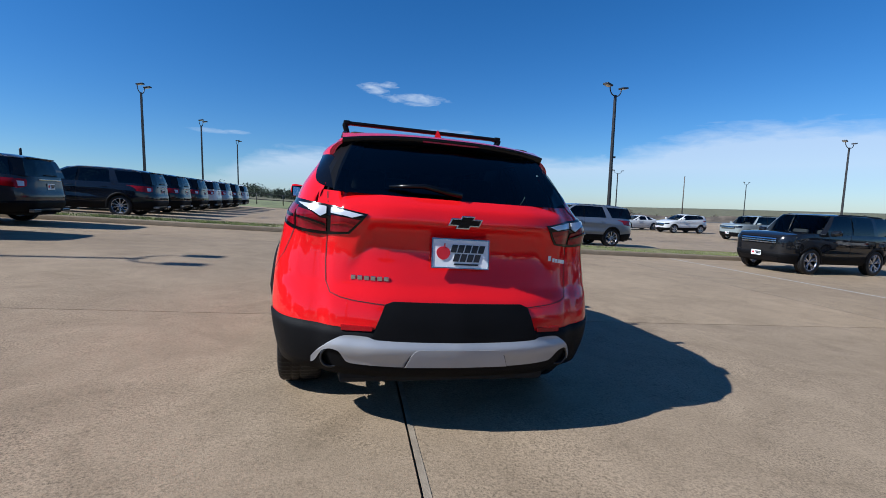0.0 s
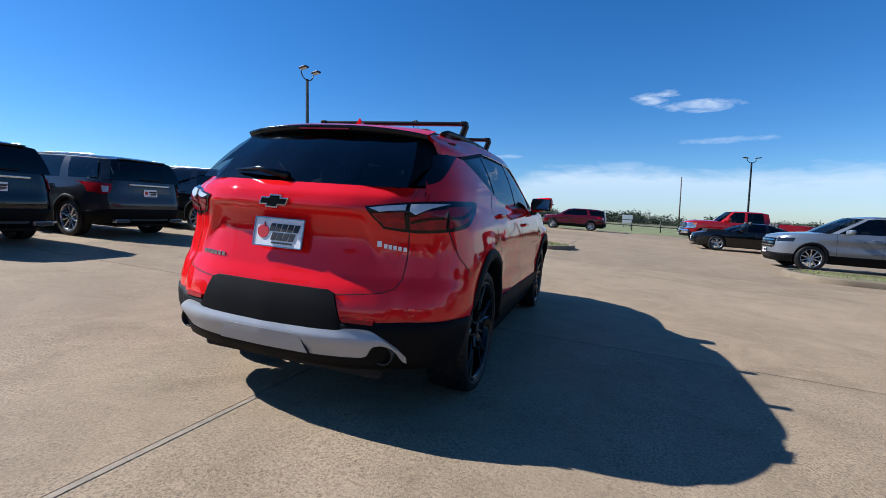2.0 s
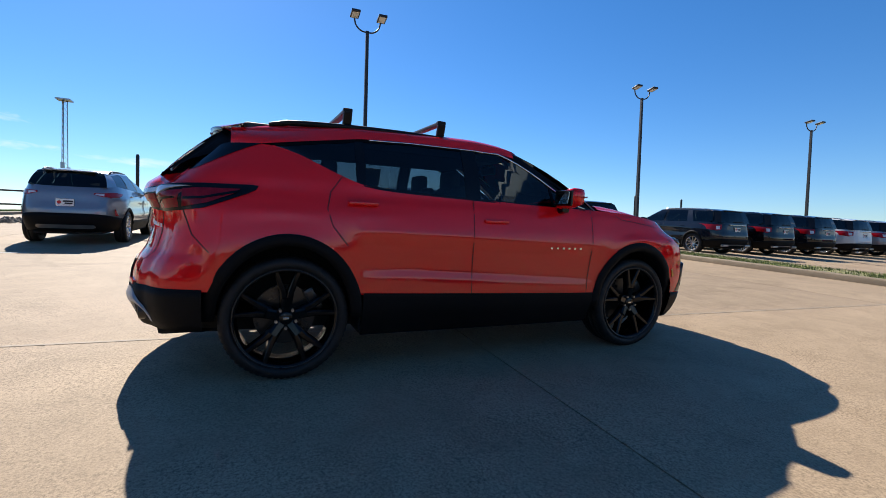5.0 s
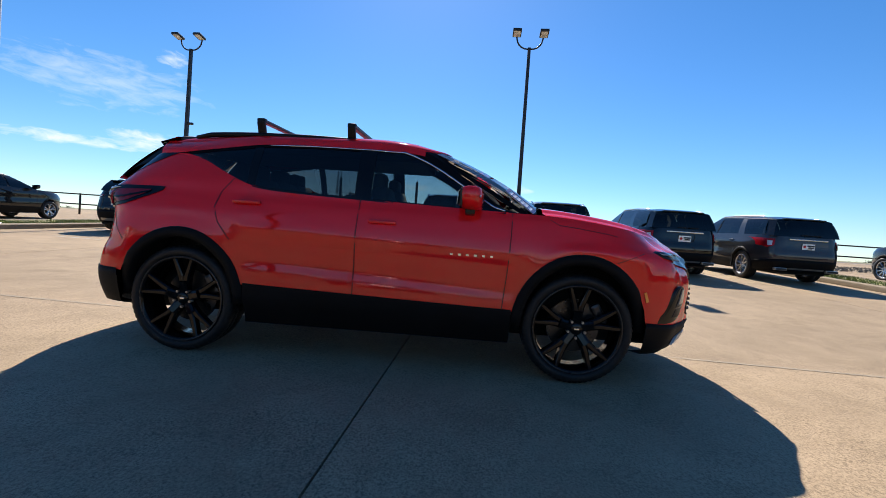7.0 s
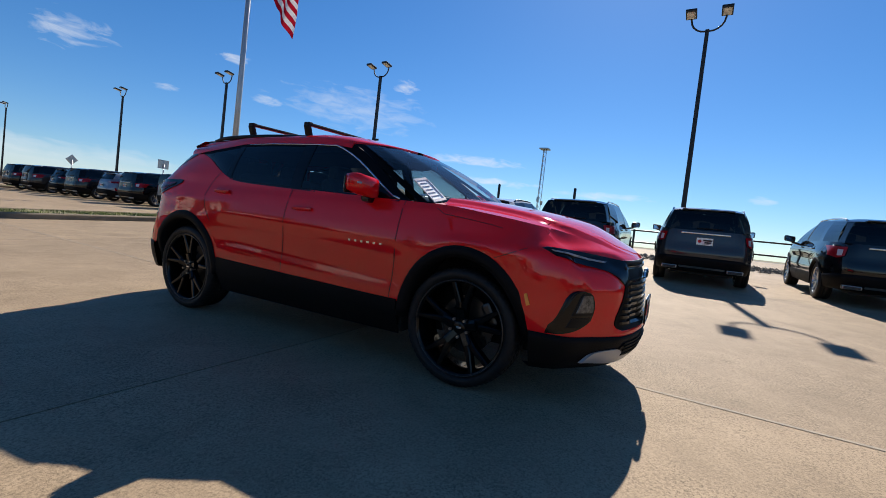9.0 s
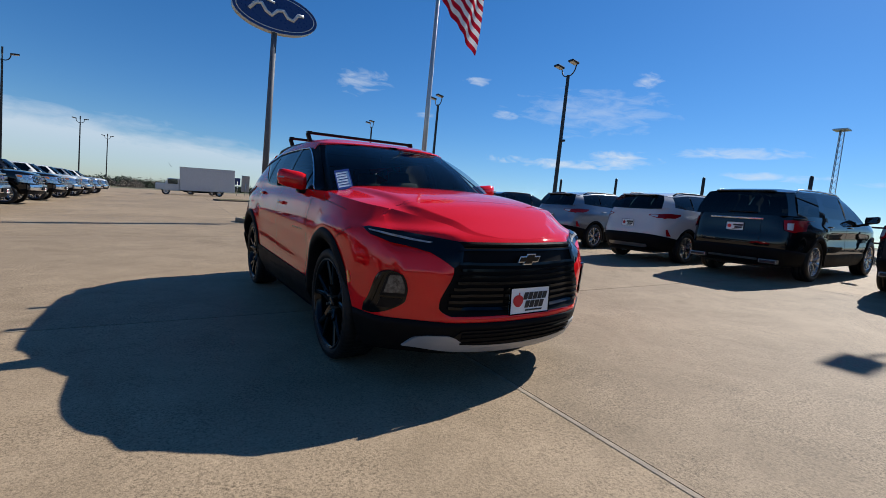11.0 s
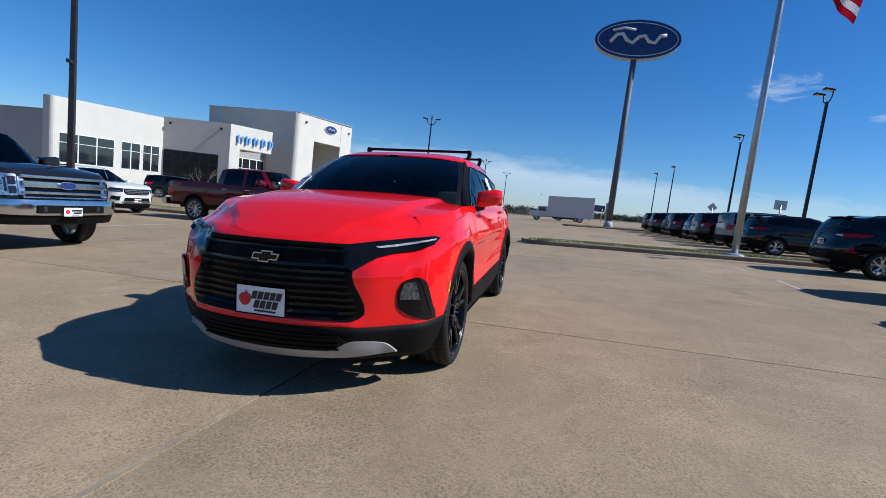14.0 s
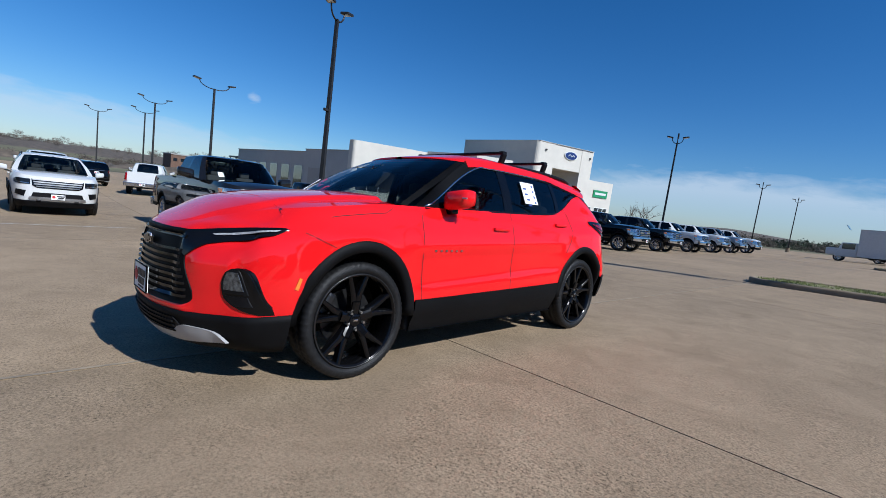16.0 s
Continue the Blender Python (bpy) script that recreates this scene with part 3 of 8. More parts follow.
def patch(name, us, lo, hi, place, inward, mat, parent, label="", rows=4, thick=0.02, smooth=True):
    """A raised patch: for each u a span lo..hi, laid on a surface by place(u, z); inward(u, z) is its back."""
    vs, back = [], []
    for u in us:
        a, b = lo(u), hi(u)
        for i in range(rows):
            z = a + (b - a) * i / (rows - 1)
            vs.append(place(u, z))
            back.append(inward(u, z, thick))
    n = len(us)
    fs = grid_faces(n, rows)
    rim = [i * rows for i in range(n)] + [(n - 1) * rows + j for j in range(1, rows)] + [i * rows + rows - 1 for i in range(n - 2, -1, -1)] + [j for j in range(rows - 2, 0, -1)]
    b0 = len(vs)
    vs = vs + [back[k] for k in rim]
    m = len(rim)
    fs = fs + [(rim[k], b0 + k, b0 + (k + 1) % m, rim[(k + 1) % m]) for k in range(m)]
    ob = mk(name, vs, fs, mat, parent, label, smooth=False)
    weld(ob, 0.0001)
    if smooth:
        ob.data.polygons.foreach_set("use_smooth", [True] * len(ob.data.polygons))
        ob.data.set_sharp_from_angle(angle=radians(32))
    return ob


def on_front(sh, off, wrap=2.2):
    def y_at(x, z):
        return sh.front(x, z) + off * (1 + wrap * min(1.0, max(0.0, (abs(x) / sh.W(z) - 0.72) / 0.2)))
    return (lambda x, z: (x, y_at(x, z), z)), (lambda x, z, t: (x, y_at(x, z) - t, z))


def on_rear(sh, off):
    def y_at(x, z):
        return sh.rear(x, z) - off * (1 + 2.0 * min(1.0, max(0.0, (abs(x) / sh.W(z) - 0.72) / 0.2)))
    return (lambda x, z: (x, y_at(x, z), z)), (lambda x, z, t: (x, y_at(x, z) + t, z))


def on_side(sh, off, sg):
    return (lambda y, z: (sg * (sh.side(y, z) + off), y, z)), (lambda y, z, t: (sg * (sh.side(y, z) + off - t), y, z))


def poly_span(pts):
    """Turns a closed outline of (u, z) points into lo(u) and hi(u), and its range of u."""
    us = [p[0] for p in pts]

    def cross(u):
        zs = []
        for (a, b), (c, d) in zip(pts, pts[1:] + pts[:1]):
            if (a - u) * (c - u) <= 0 and a != c:
                zs.append(b + (d - b) * (u - a) / (c - a))
            elif a == c == u:
                zs += [b, d]
        return (min(zs), max(zs)) if zs else (0, 0)
    return (lambda u: cross(u)[0]), (lambda u: cross(u)[1]), min(us), max(us)


def outline_patch(name, pts, surf, mat, parent, label="", n=14, rows=4, thick=0.02):
    lo, hi, a, b = poly_span(pts)
    e = (b - a) * 1e-4
    us = sorted(set([a + e + (b - a - 2 * e) * i / (n - 1) for i in range(n)] + [min(max(p[0], a + e), b - e) for p in pts]))
    return patch(name, us, lo, hi, surf[0], surf[1], mat, parent, label, rows, thick)


SPOKES = {}


def spoke_mesh(w, rr, style, mat, sg):
    """One spoke, single or forked, that points along +y."""
    vs, fs = [], []

    def bar(r0, r1, w0, w1, a0, a1):
        quad = []
        for rad, ang, hw in ((r0, a0, w0), ((r0 + r1) / 2, (a0 + a1) / 2, (w0 + w1) / 2), (r1, a1, w1)):
            d = Vector((0, math.cos(ang), math.sin(ang)))
            t = Vector((0, -math.sin(ang), math.cos(ang)))
            f = (rad - r0) / (r1 - r0)
            for s2, xx, k in ((-1, 0.34 + 0.14 * f, 1.25), (-1, 0.62 + 0.20 * f, 1.0), (-0.55, 0.68 + 0.20 * f, 1.0), (0.55, 0.68 + 0.20 * f, 1.0), (1, 0.62 + 0.20 * f, 1.0), (1, 0.34 + 0.14 * f, 1.25)):
                quad.append(d * rad + t * (s2 * hw * k) + Vector((sg * w * xx, 0, 0)))
        b = len(vs)
        vs.extend(quad)
        for row in (0, 6):
            for k in range(5):
                fs.append((b + row + k, b + row + k + 1, b + row + 7 + k, b + row + 6 + k))
        fs.append(tuple(b + k for k in range(6)))
    if style == "ten":
        bar(0.04, rr * 0.965, 0.020, 0.015, 0.0, 0.0)
    else:
        wide = 1.1 if style == "big" else 1.0
        bar(0.03, rr * 0.965, 0.023 * wide, 0.014 * wide, 0.05, 0.22)
        bar(0.03, rr * 0.965, 0.023 * wide, 0.014 * wide, -0.05, -0.22)
        if style == "big":
            bar(0.02, rr * 0.40, 0.034, 0.030, 0.0, 0.0)
    me = bpy.data.meshes.new("spoke")
    me.from_pydata([tuple(v) for v in vs], [], fs)
    me.materials.append(mat)
    return me


def wheel(parent, x, y, r, width, rim_mat, style, sg):
    """Rim with its tyre and brake disc; sg is the outer side."""
    w = width / 2
    rr = r * (0.795 if style == "big" else 0.69)
    vs, fs = lathe_x([(w * 0.62, 0.0), (w * 0.62, 0.05), (w * 0.45, 0.06)], 24)
    vs, fs = list(vs), list(fs)

    def add(v2, f2):
        b = len(vs)
        vs.extend(v2)
        fs.extend([tuple(q + b for q in f) for f in f2])
    add(*lathe_x([(-w * 0.9, rr), (-w * 0.85, rr * 0.95), (w * 0.3, rr * 0.91), (w * 0.8, rr * 0.945), (w * 0.92, rr * 0.97), (w * 0.92, rr * 1.0), (w * 0.80, rr * 1.02)], 44))
    if sg < 0:
        vs = [(-p[0], p[1], p[2]) for p in vs]
        fs = [f[::-1] for f in fs]
    rim = mk("wheel", vs, fs, rim_mat, parent, smooth=True)
    rim.matrix_basis = Matrix.Translation((x, y, r))
    key = (round(r, 3), style, rim_mat.name, sg)
    if key not in SPOKES:
        SPOKES[key] = spoke_mesh(w, rr, style, rim_mat, sg)
    count = {"big": 5, "split": 5, "ten": 10}[style]
    for k in range(count):
        sp = new("spoke", SPOKES[key])
        sp.parent = rim
        sp.matrix_basis = Matrix.Rotation(2 * math.pi * k / count + 0.3, 4, 'X')
    prof = [(w * 0.80, rr * 1.0), (w * 0.97, rr * 1.06), (w * 1.0, (rr + r) / 2), (w * 0.93, r * 0.965), (w * 0.78, r * 0.993),
            (w * 0.42, r), (w * 0.40, r * 0.985), (w * 0.34, r * 0.985), (w * 0.32, r), (w * 0.03, r * 1.0), (w * 0.01, r * 0.985), (-w * 0.05, r * 0.985), (-w * 0.07, r),
            (-w * 0.78, r * 0.993), (-w * 0.97, r * 0.95), (-w, (rr + r) / 2), (-w * 0.9, rr)]
    if style == "big":
        # shoulder and tread blocks: every third station sinks into a cross groove
        seg = 192
        v2, f2 = lathe_x([(sg * a, b) for a, b in prof], seg)
        n = len(prof)
        for k in range(0, seg, 3):
            for i in (3, 4, 5, 8, 9, 12, 13, 14):
                px, py, pz = v2[k * n + i]
                v2[k * n + i] = (px, py * 0.986, pz * 0.986)
    else:
        v2, f2 = lathe_x([(sg * a, b) for a, b in prof], 56)
    if sg > 0:
        f2 = [f[::-1] for f in f2]
    mk("tyre", v2, f2, RUBBER, rim)
    if style == "big":
        v2, f2 = lathe_x([(sg * w * 0.80, rr * 0.985), (sg * w * 0.945, rr * 0.985), (sg * w * 0.955, rr * 1.0), (sg * w * 0.945, rr * 1.014), (sg * w * 0.80, rr * 1.016)], 72)
        mk("rim_lip", v2, f2, DARK_METAL, rim)
        v2, f2 = lathe_x([(sg * w * 0.5, 0.045), (sg * w * 0.74, 0.042), (sg * w * 0.77, 0.036), (sg * w * 0.77, 0.0)], 28)
        cap = mk("hub_cap", v2, f2, RIM_BLACK, rim)
        bx("cap_mark", (sg * w * 0.775, 0, 0), (0.003, 0.034, 0.012), CHROME, cap, bevel=0.001)
        for k in range(5):
            t = 2 * math.pi * (k + 0.5) / 5 + 0.3
            bm = bmesh.new()
            cyl(bm, (sg * w * 0.66, 0.062 * math.cos(t), 0.062 * math.sin(t)), 0.009, 0.05, 'x', 8)
            part("wheel_nut", bm, STEEL, rim)
        bm = bmesh.new()
        box(bm, (0.0, 0.17, 0.10), (0.06, 0.07, 0.16), 0.02, Matrix.Rotation(radians(30), 4, 'X'))
        part("brake_caliper", bm, DARK_METAL, rim)
    v2, f2 = lathe_x([(sg * -0.02, 0.02), (sg * -0.02, rr * 0.62), (sg * -0.05, rr * 0.62), (sg * -0.05, 0.02)], 28)
    mk("brake_disc", v2, f2, DARK_METAL if style == "big" else STEEL, rim, smooth=False)
    return rim


def glasshouse(sh, car, gh, paint, pillar, tint, roof_paint=None, wind=None, front_side=None):
    """Panes, pillars and roof. gh: columns from the windshield's middle round to the rear glass's middle:
    (bottom point, top point, what lies between it and the next)."""
    cols = []
    for b, t, what in gh:
        cols.append((Vector(b), Vector(t), what))
    rows = 7

    def loft(k, sg, rows=rows):
        (b0, t0, what), (b1, t1, _) = cols[k], cols[k + 1]
        n = 9 if what in ("windshield", "rear_window") else 6
        vs = []
        for i in range(n):
            u = i / (n - 1)
            b, t = b0.lerp(b1, u), t0.lerp(t1, u)
            for j in range(rows):
                v = j / (rows - 1)
                p = b.lerp(t, v)
                bow = 4 * v * (1 - v)
                out = Vector((p.x, (0.6 if what == "windshield" else -0.6 if what == "rear_window" else 0.0) * 0.6, 0.25))
                p = p + out.normalized() * (0.004 if what == "pillar" else sh.sp.get("wind_bow", 0.022) if what == "windshield" else 0.022) * bow
                vs.append((sg * p.x, p.y, p.z))
        return vs, grid_faces(n, rows, flip=sg < 0)
    groups = {}
    for k in range(len(cols) - 1):
        what = cols[k][2]
        if what == "open":
            continue
        for sg in (1, -1):
            key = what if what in ("windshield", "rear_window") else (what, k, sg)
            vs, fs = loft(k, sg)
            g = groups.setdefault(key, ([], []))
            b = len(g[0])
            g[0].extend(vs)
            g[1].extend([tuple(q + b for q in f) for f in fs])
    for key, (vs, fs) in groups.items():
        what = key if isinstance(key, str) else key[0]
        mat = {"windshield": wind or tint, "rear_window": tint, "front_window": front_side or tint, "pillar": pillar, "body_pillar": paint}.get(what, tint)
        ob = mk(what.replace("body_", ""), vs, fs, mat, car)
        weld(ob)
    # roof over the top ring
    tops = [t for _, t, _ in cols]
    yf, yr = tops[0].y, tops[-1].y
    wx = smooth_curve([(p.y - 0.0001 * i, p.x) for i, p in enumerate(tops)])
    wz = smooth_curve([(p.y - 0.0001 * i, p.z) for i, p in enumerate(tops)])
    ny, nx = 36, 25
    h = sh.sp.get("crown", 0.07)
    vs = []
    for i in range(ny):
        u = i / (ny - 1)
        y = yf + (yr - yf) * (0.5 - 0.5 * math.cos(math.pi * u)) if u not in (0, 1) else (yf if u == 0 else yr)
        y = min(max(y, yr + 0.002), yf - 0.002)
        x, z = max(wx(y), 0.02), wz(y)
        e = min(1.0, (yf - y) / 0.35 + 0.15) * min(1.0, (y - yr) / 0.5 + 0.25)
        for j in range(nx):
            s = -math.cos(math.pi * j / (nx - 1))
            vs.append((s * x, y, z + h * e * (1 - abs(s) ** 4.0) ** 0.5))
    mk("roof", vs, grid_faces(ny, nx), roof_paint or paint, car)


def hood(sh, car, y_back, paint, cols, crown=0.035, ridge=0.0):
    """Rows across from side to side, along the shell's own upper edge from the nose to the cowl."""
    edge = []
    for y, f in cols:
        z = sh.crest(y)
        x, yy = f(z)
        if yy < y_back - 0.001:
            break
        edge.append((x, yy, z))
    x, z = sh.side(y_back, sh.top(y_back)), sh.top(y_back)
    edge.append((x, y_back, z))
    y_front = edge[0][1]
    nx = 141 if ridge else 41
    fold = smooth_curve([(1.15, 0.69), (1.75, 0.605), (2.1, 0.585), (2.35, 0.55)])
    vs = []
    for x, y, z in edge:
        e = min(1.0, max(0.0, (y_front - y) / 0.36)) ** 0.8
        for j in range(nx):
            s = -1 + 2 * j / (nx - 1)
            c = crown * e * (1 - abs(s) ** 2.4)
            r = ridge * e / (1 + math.exp((abs(s * x) - fold(y)) / 0.014)) * min(1.0, (1 - abs(s)) / 0.12) if ridge else 0
            vs.append((s * x, y, z + c + r))
    ob = mk("hood", vs, grid_faces(len(edge), nx), paint, car)
    weld(ob)
    return ob


def number_plate(car, y, z, facing, w=0.305, h=0.152, lean=0.0, split=False):
    """A white dealer plate with a red mark and dark bars in place of its words."""
    m = Matrix.Translation((0, y, z)) @ Matrix.Rotation(radians(0 if facing < 0 else 180), 4, 'Z') @ Matrix.Rotation(radians(lean), 4, 'X')
    pl = bx("number_plate", (0, 0, 0), (w, 0.012, h), PLATE_WHITE, car, "white dealer plate with a red mark and dark bars", bevel=0.004)
    pl.matrix_basis = m
    bm = bmesh.new()
    rows = [(0.055, 0.024, 0.17, 0.034), (0.062, -0.020, 0.13, 0.034), (0.03, -0.053, 0.13, 0.009)] if not split else [(-0.036 + 0.037 * k, 0.026, 0.030, 0.040) for k in range(5)] + [(-0.022 + 0.037 * k, -0.021, 0.030, 0.040) for k in range(4)] + [(0.03, -0.055, 0.13, 0.009)]
    for cx, cz, sx, sz in rows:
        vs = box(bm, (0, 0, 0), (sx * w / 0.305, 0.003, sz * h / 0.152))
        for v in vs:
            v.co.x += v.co.z * 0.28 + cx * w / 0.305
            v.co.y -= 0.0085
            v.co.z += cz * h / 0.152
        part("plate_bar", bm, PRINT_BLACK, pl)
        bm = bmesh.new()
    vs = cyl(bm, (0, 0, 0), 0.034 * h / 0.152, 0.003, 'y', 20)
    for v in vs:
        v.co.x = v.co.x * (1.0 + 4.0 * v.co.z) * 1.05 - 0.094 * w / 0.305
        v.co.y -= 0.0085
    part("plate_mark", bm, PRINT_RED, pl)
    bx("mark_stem", (-0.088 * w / 0.305, -0.0105, 0.040), (0.006, 0.003, 0.020), PRINT_RED, pl)
    bm = bmesh.new()
    for sx in (-1, 1):
        for sz in (-1, 1):
            box(bm, (sx * w * 0.497, -0.004, 0), (0.006, 0.01, h))
            box(bm, (0, -0.004, sz * h * 0.49), (w, 0.01, 0.006))
    part("plate_frame", bm, GLOSS_BLACK if facing > 0 else CHROME, pl)
    return pl


def mirror(car, sg, x, y, z, paint, size=1.0):
    """Door mirror: painted cap, black foot, glass."""
    bm = bmesh.new()
    box(bm, (sg * x, y + 0.02, z), (0.235 * size, 0.17 * size, 0.150 * size), 0.05 * size)
    for v in bm.verts:
        d = (v.co.x * sg - x) / 0.115
        if v.co.y > y:
            v.co.y -= 0.035 * max(0, d)
        v.co.z += 0.015 * d * (1 if v.co.z > z else 1.6)
    mi = part("mirror", bm, paint, car, smooth=True)
    bm = bmesh.new()
    box(bm, (sg * (x - 0.13 * size), y + 0.01, z - 0.085), (0.16, 0.07, 0.05), 0.015)
    for v in bm.verts:
        if (v.co.x * sg - x) < -0.13 * size:
            v.co.z -= 0.03 * size
    part("mirror_foot", bm, GLOSS_BLACK, mi)
    bm = bmesh.new()
    box(bm, (sg * (x + 0.004), y - 0.060 * size, z), (0.205 * size, 0.022, 0.126 * size), 0.010)
    part("mirror_bezel", bm, GLOSS_BLACK, mi)
    bx("mirror_glass", (sg * (x + 0.004), y - 0.072 * size, z), (0.17 * size, 0.004, 0.10 * size), CHROME, mi, bevel=0.001, m=Matrix.Rotation(radians(-sg * 7), 4, 'Z') @ Matrix.Rotation(radians(-6), 4, 'X'))
    return mi


def seats(car, y0, y1, floor, w=0.36, rows=2, h=0.95):
    for k in range(rows):
        y = y0 + (y1 - y0) * (k / max(1, rows - 1))
        for x in ((-w, w) if k == 0 else (-w - 0.05, 0.0, w + 0.05)):
            bm = bmesh.new()
            box(bm, (x, y, floor + 0.30), (0.46, 0.50, 0.18), 0.05)
            box(bm, (x, y - 0.28, floor + 0.62), (0.44, 0.13, 0.60), 0.05, Matrix.Rotation(radians(14), 4, 'X'))
            st = part("seat", bm, SEAT, car, smooth=True)
            bm = bmesh.new()
            box(bm, (x, y - 0.37, floor + h), (0.24, 0.10, 0.16), 0.04)
            part("headrest", bm, SEAT, st, smooth=True)


def base_vehicle(sp, car, paint, rim_mat, clad=CLAD, style="ten", tint=GLASS, roof_paint=None, pillar=GLOSS_BLACK, detail=1, body_pillars=False):
    """Shell, hood, glass, wheels, cladding, floor of any vehicle. Returns its Shell."""
    sh = Shell(sp)
    cols = sh.columns(0.06 if detail > 1 else 0.3)
    ob = sh.band("body", cols, sh.low, sh.crest, 61 if detail > 1 else 9, paint, car)
    hood(sh, car, sp["cowl"], paint, cols, sp.get("hood_crown", 0.035), sp.get("ridge", 0.0))
    # deck that closes the shell at belt height, out of sight under the glass
    ys = [sp["cowl"] + (sp["tail_deck"] - sp["cowl"]) * i / 14 for i in range(15)]
    vs = []
    for y in ys:
        z = min(sh.top(y), sp["deck"]) - 0.03
        x = sh.side(y, z) - 0.03
        vs += [(-x, y, z), (x, y, z)]
    if sp.get("bed") is None:
        shelf = [q for q in range(len(ys)) if ys[q] > sp["cowl"] - 0.35 or ys[q] < sp["tail_deck"] + 0.25]
        fr = [q for q in shelf if ys[q] > 0]
        if len(fr) > 1:
            mk("dashboard", [vs[2 * q + s] for q in fr for s in (0, 1)], grid_faces(len(fr), 2), CABIN, car)
    else:
        y0, y1, zb = sp["bed"]
        n = 10
        vs = []
        for i in range(n):
            y = y0 + (y1 - y0) * i / (n - 1)
            xo, zt = sh.side(y, sh.top(y)), sh.top(y)
            for x, z in ((-xo, zt), (-xo + 0.09, zt + 0.005), (-xo + 0.10, zb), (xo - 0.10, zb), (xo - 0.09, zt + 0.005), (xo, zt)):
                vs.append((x, y, z))
        mk("cargo_bed", vs, grid_faces(n, 6), clad, car, smooth=False)
        bx("tailgate", (0, y1 + 0.03, (zb + sh.top(y1)) / 2), (2 * sh.side(y1, 1.0) - 0.18, 0.06, sh.top(y1) - zb), paint, car, bevel=0.01)
        bx("cab_back", (0, y0 + 0.03, (zb + sh.top(y0)) / 2), (2 * sh.side(y0, 1.0) - 0.18, 0.05, sh.top(y0) - zb), paint, car)
    # floor and wheel wells
    yF, yR = sh.F(0.5), sh.R(0.5)
    bm = bmesh.new()
    W0 = sh.W(0.5)
    box(bm, (0, (yF + yR) / 2, sp["floor"]), (W0 * 1.25, (yF - yR) * 0.92, 0.12), 0.03)
    box(bm, (0, (sp["axles"][0] + sp["axles"][1]) / 2, sp["floor"] + 0.02), (W0 * 1.86, sp["axles"][0] - sp["axles"][1] - 2 * sp["arch"][0], 0.14), 0.02)
    box(bm, (0, sp["axles"][0], sp["tyre"] + 0.35), (W0 * 1.2, 2.0 * sp["arch"][0], 0.6))
    box(bm, (0, sp["axles"][1], sp["tyre"] + 0.35), (W0 * 1.2, 2.0 * sp["arch"][0], 0.6))
    part("underbody", bm, UNDER, car)
    a, b = sp["arch"]
    for ya in sp["axles"]:
        for sg in (1, -1):
            xo = sh.side(ya, sp["tyre"] + b)
            vs = []
            n = 17
            for i in range(n):
                w = math.pi * i / (n - 1)
                yy, zz = ya + a * math.cos(w), sp["tyre"] + b * math.sin(w)
                lip = min(xo, sh.side(yy, max(zz, 0.45))) - 0.015 - (0.06 * min(1.0, max(0.0, (0.70 - zz) / 0.25)) if (yy - ya) * ya > 0 else 0.0)
                for x in (lip, xo - 0.38):
                    vs.append((sg * x, yy, zz))
            mk("wheel_well", vs, grid_faces(n, 2), UNDER, car)
            # cladding lip round the opening
            if clad is not None:
                lw, proud = sp.get("flare", (0.06, 0.014))
                vs = []
                n = 25
                drop = max(0.0, sp["tyre"] - sp.get("flare_low", 0.30))
                pth = [(ya + a, sp["tyre"] - drop)] + [(ya + a * math.cos(math.pi * i / (n - 1)), sp["tyre"] + b * math.sin(math.pi * i / (n - 1))) for i in range(n)] + [(ya - a, sp["tyre"] - drop)]
                for q, (yy, zz) in enumerate(pth):
                    d = Vector((yy - ya, max(0.0, zz - sp["tyre"]))).normalized()
                    for off, inw in ((0.004, -0.012), (proud, 0.0), (proud + 0.004, lw * 0.5), (proud - 0.004, lw), (-0.06, lw)):
                        y2, z2 = yy - d.x * inw, zz - d.y * inw
                        tuck = 0.06 * min(1.0, max(0.0, (0.70 - zz) / 0.25)) if (yy - ya) * ya > 0 else 0.0
                        vs.append((sg * (sh.side(yy, max(zz, 0.45)) + off - tuck), y2, z2))
                mk("arch_trim", vs, grid_faces(len(pth), 5, flip=sg > 0), clad, car)
            wheel(car, sg * (sp["track"] - sp["tw"] / 2), ya, sp["tyre"], sp["tw"], rim_mat, style, sg)
    if clad is not None:
        rock = sp.get("rocker", 0.24)
        ya0, ya1 = sp["axles"][1] + a + 0.01, sp["axles"][0] - a - 0.01
        for sg in (1, -1):
            ys = [ya0 + (ya1 - ya0) * i / 15 for i in range(16)]
            s0, s1 = on_side(sh, 0.008, sg)
            patch("rocker_trim", ys, lambda y: rock, lambda y: sh.base(y) + 0.012, lambda y, z: (sg * (sh.side(y, max(z, 0.5)) + 0.010 - 0.09 * max(0.0, (0.42 - z)) / 0.2), y, z),
                  lambda y, z, t: (sg * (sh.side(y, max(z, 0.5)) - 0.05), y, z), clad, car, rows=5)
        fc = [c for c in cols if c[0] > sp["axles"][0] + a - 0.005]
        rc = [c for c in cols if c[0] < sp["axles"][1] - a + 0.005]
        sh.band("front_bumper_trim", fc, lambda y: sp.get("chin", 0.24), lambda y: sh.base(y) + 0.012, 6, clad, car, off=0.008, lip=0.10)
        sh.band("rear_bumper_trim", rc, lambda y: sp.get("rear_low", 0.30), lambda y: sh.base(y) + 0.012, 6, clad, car, off=0.008, lip=0.10)
    return sh, cols


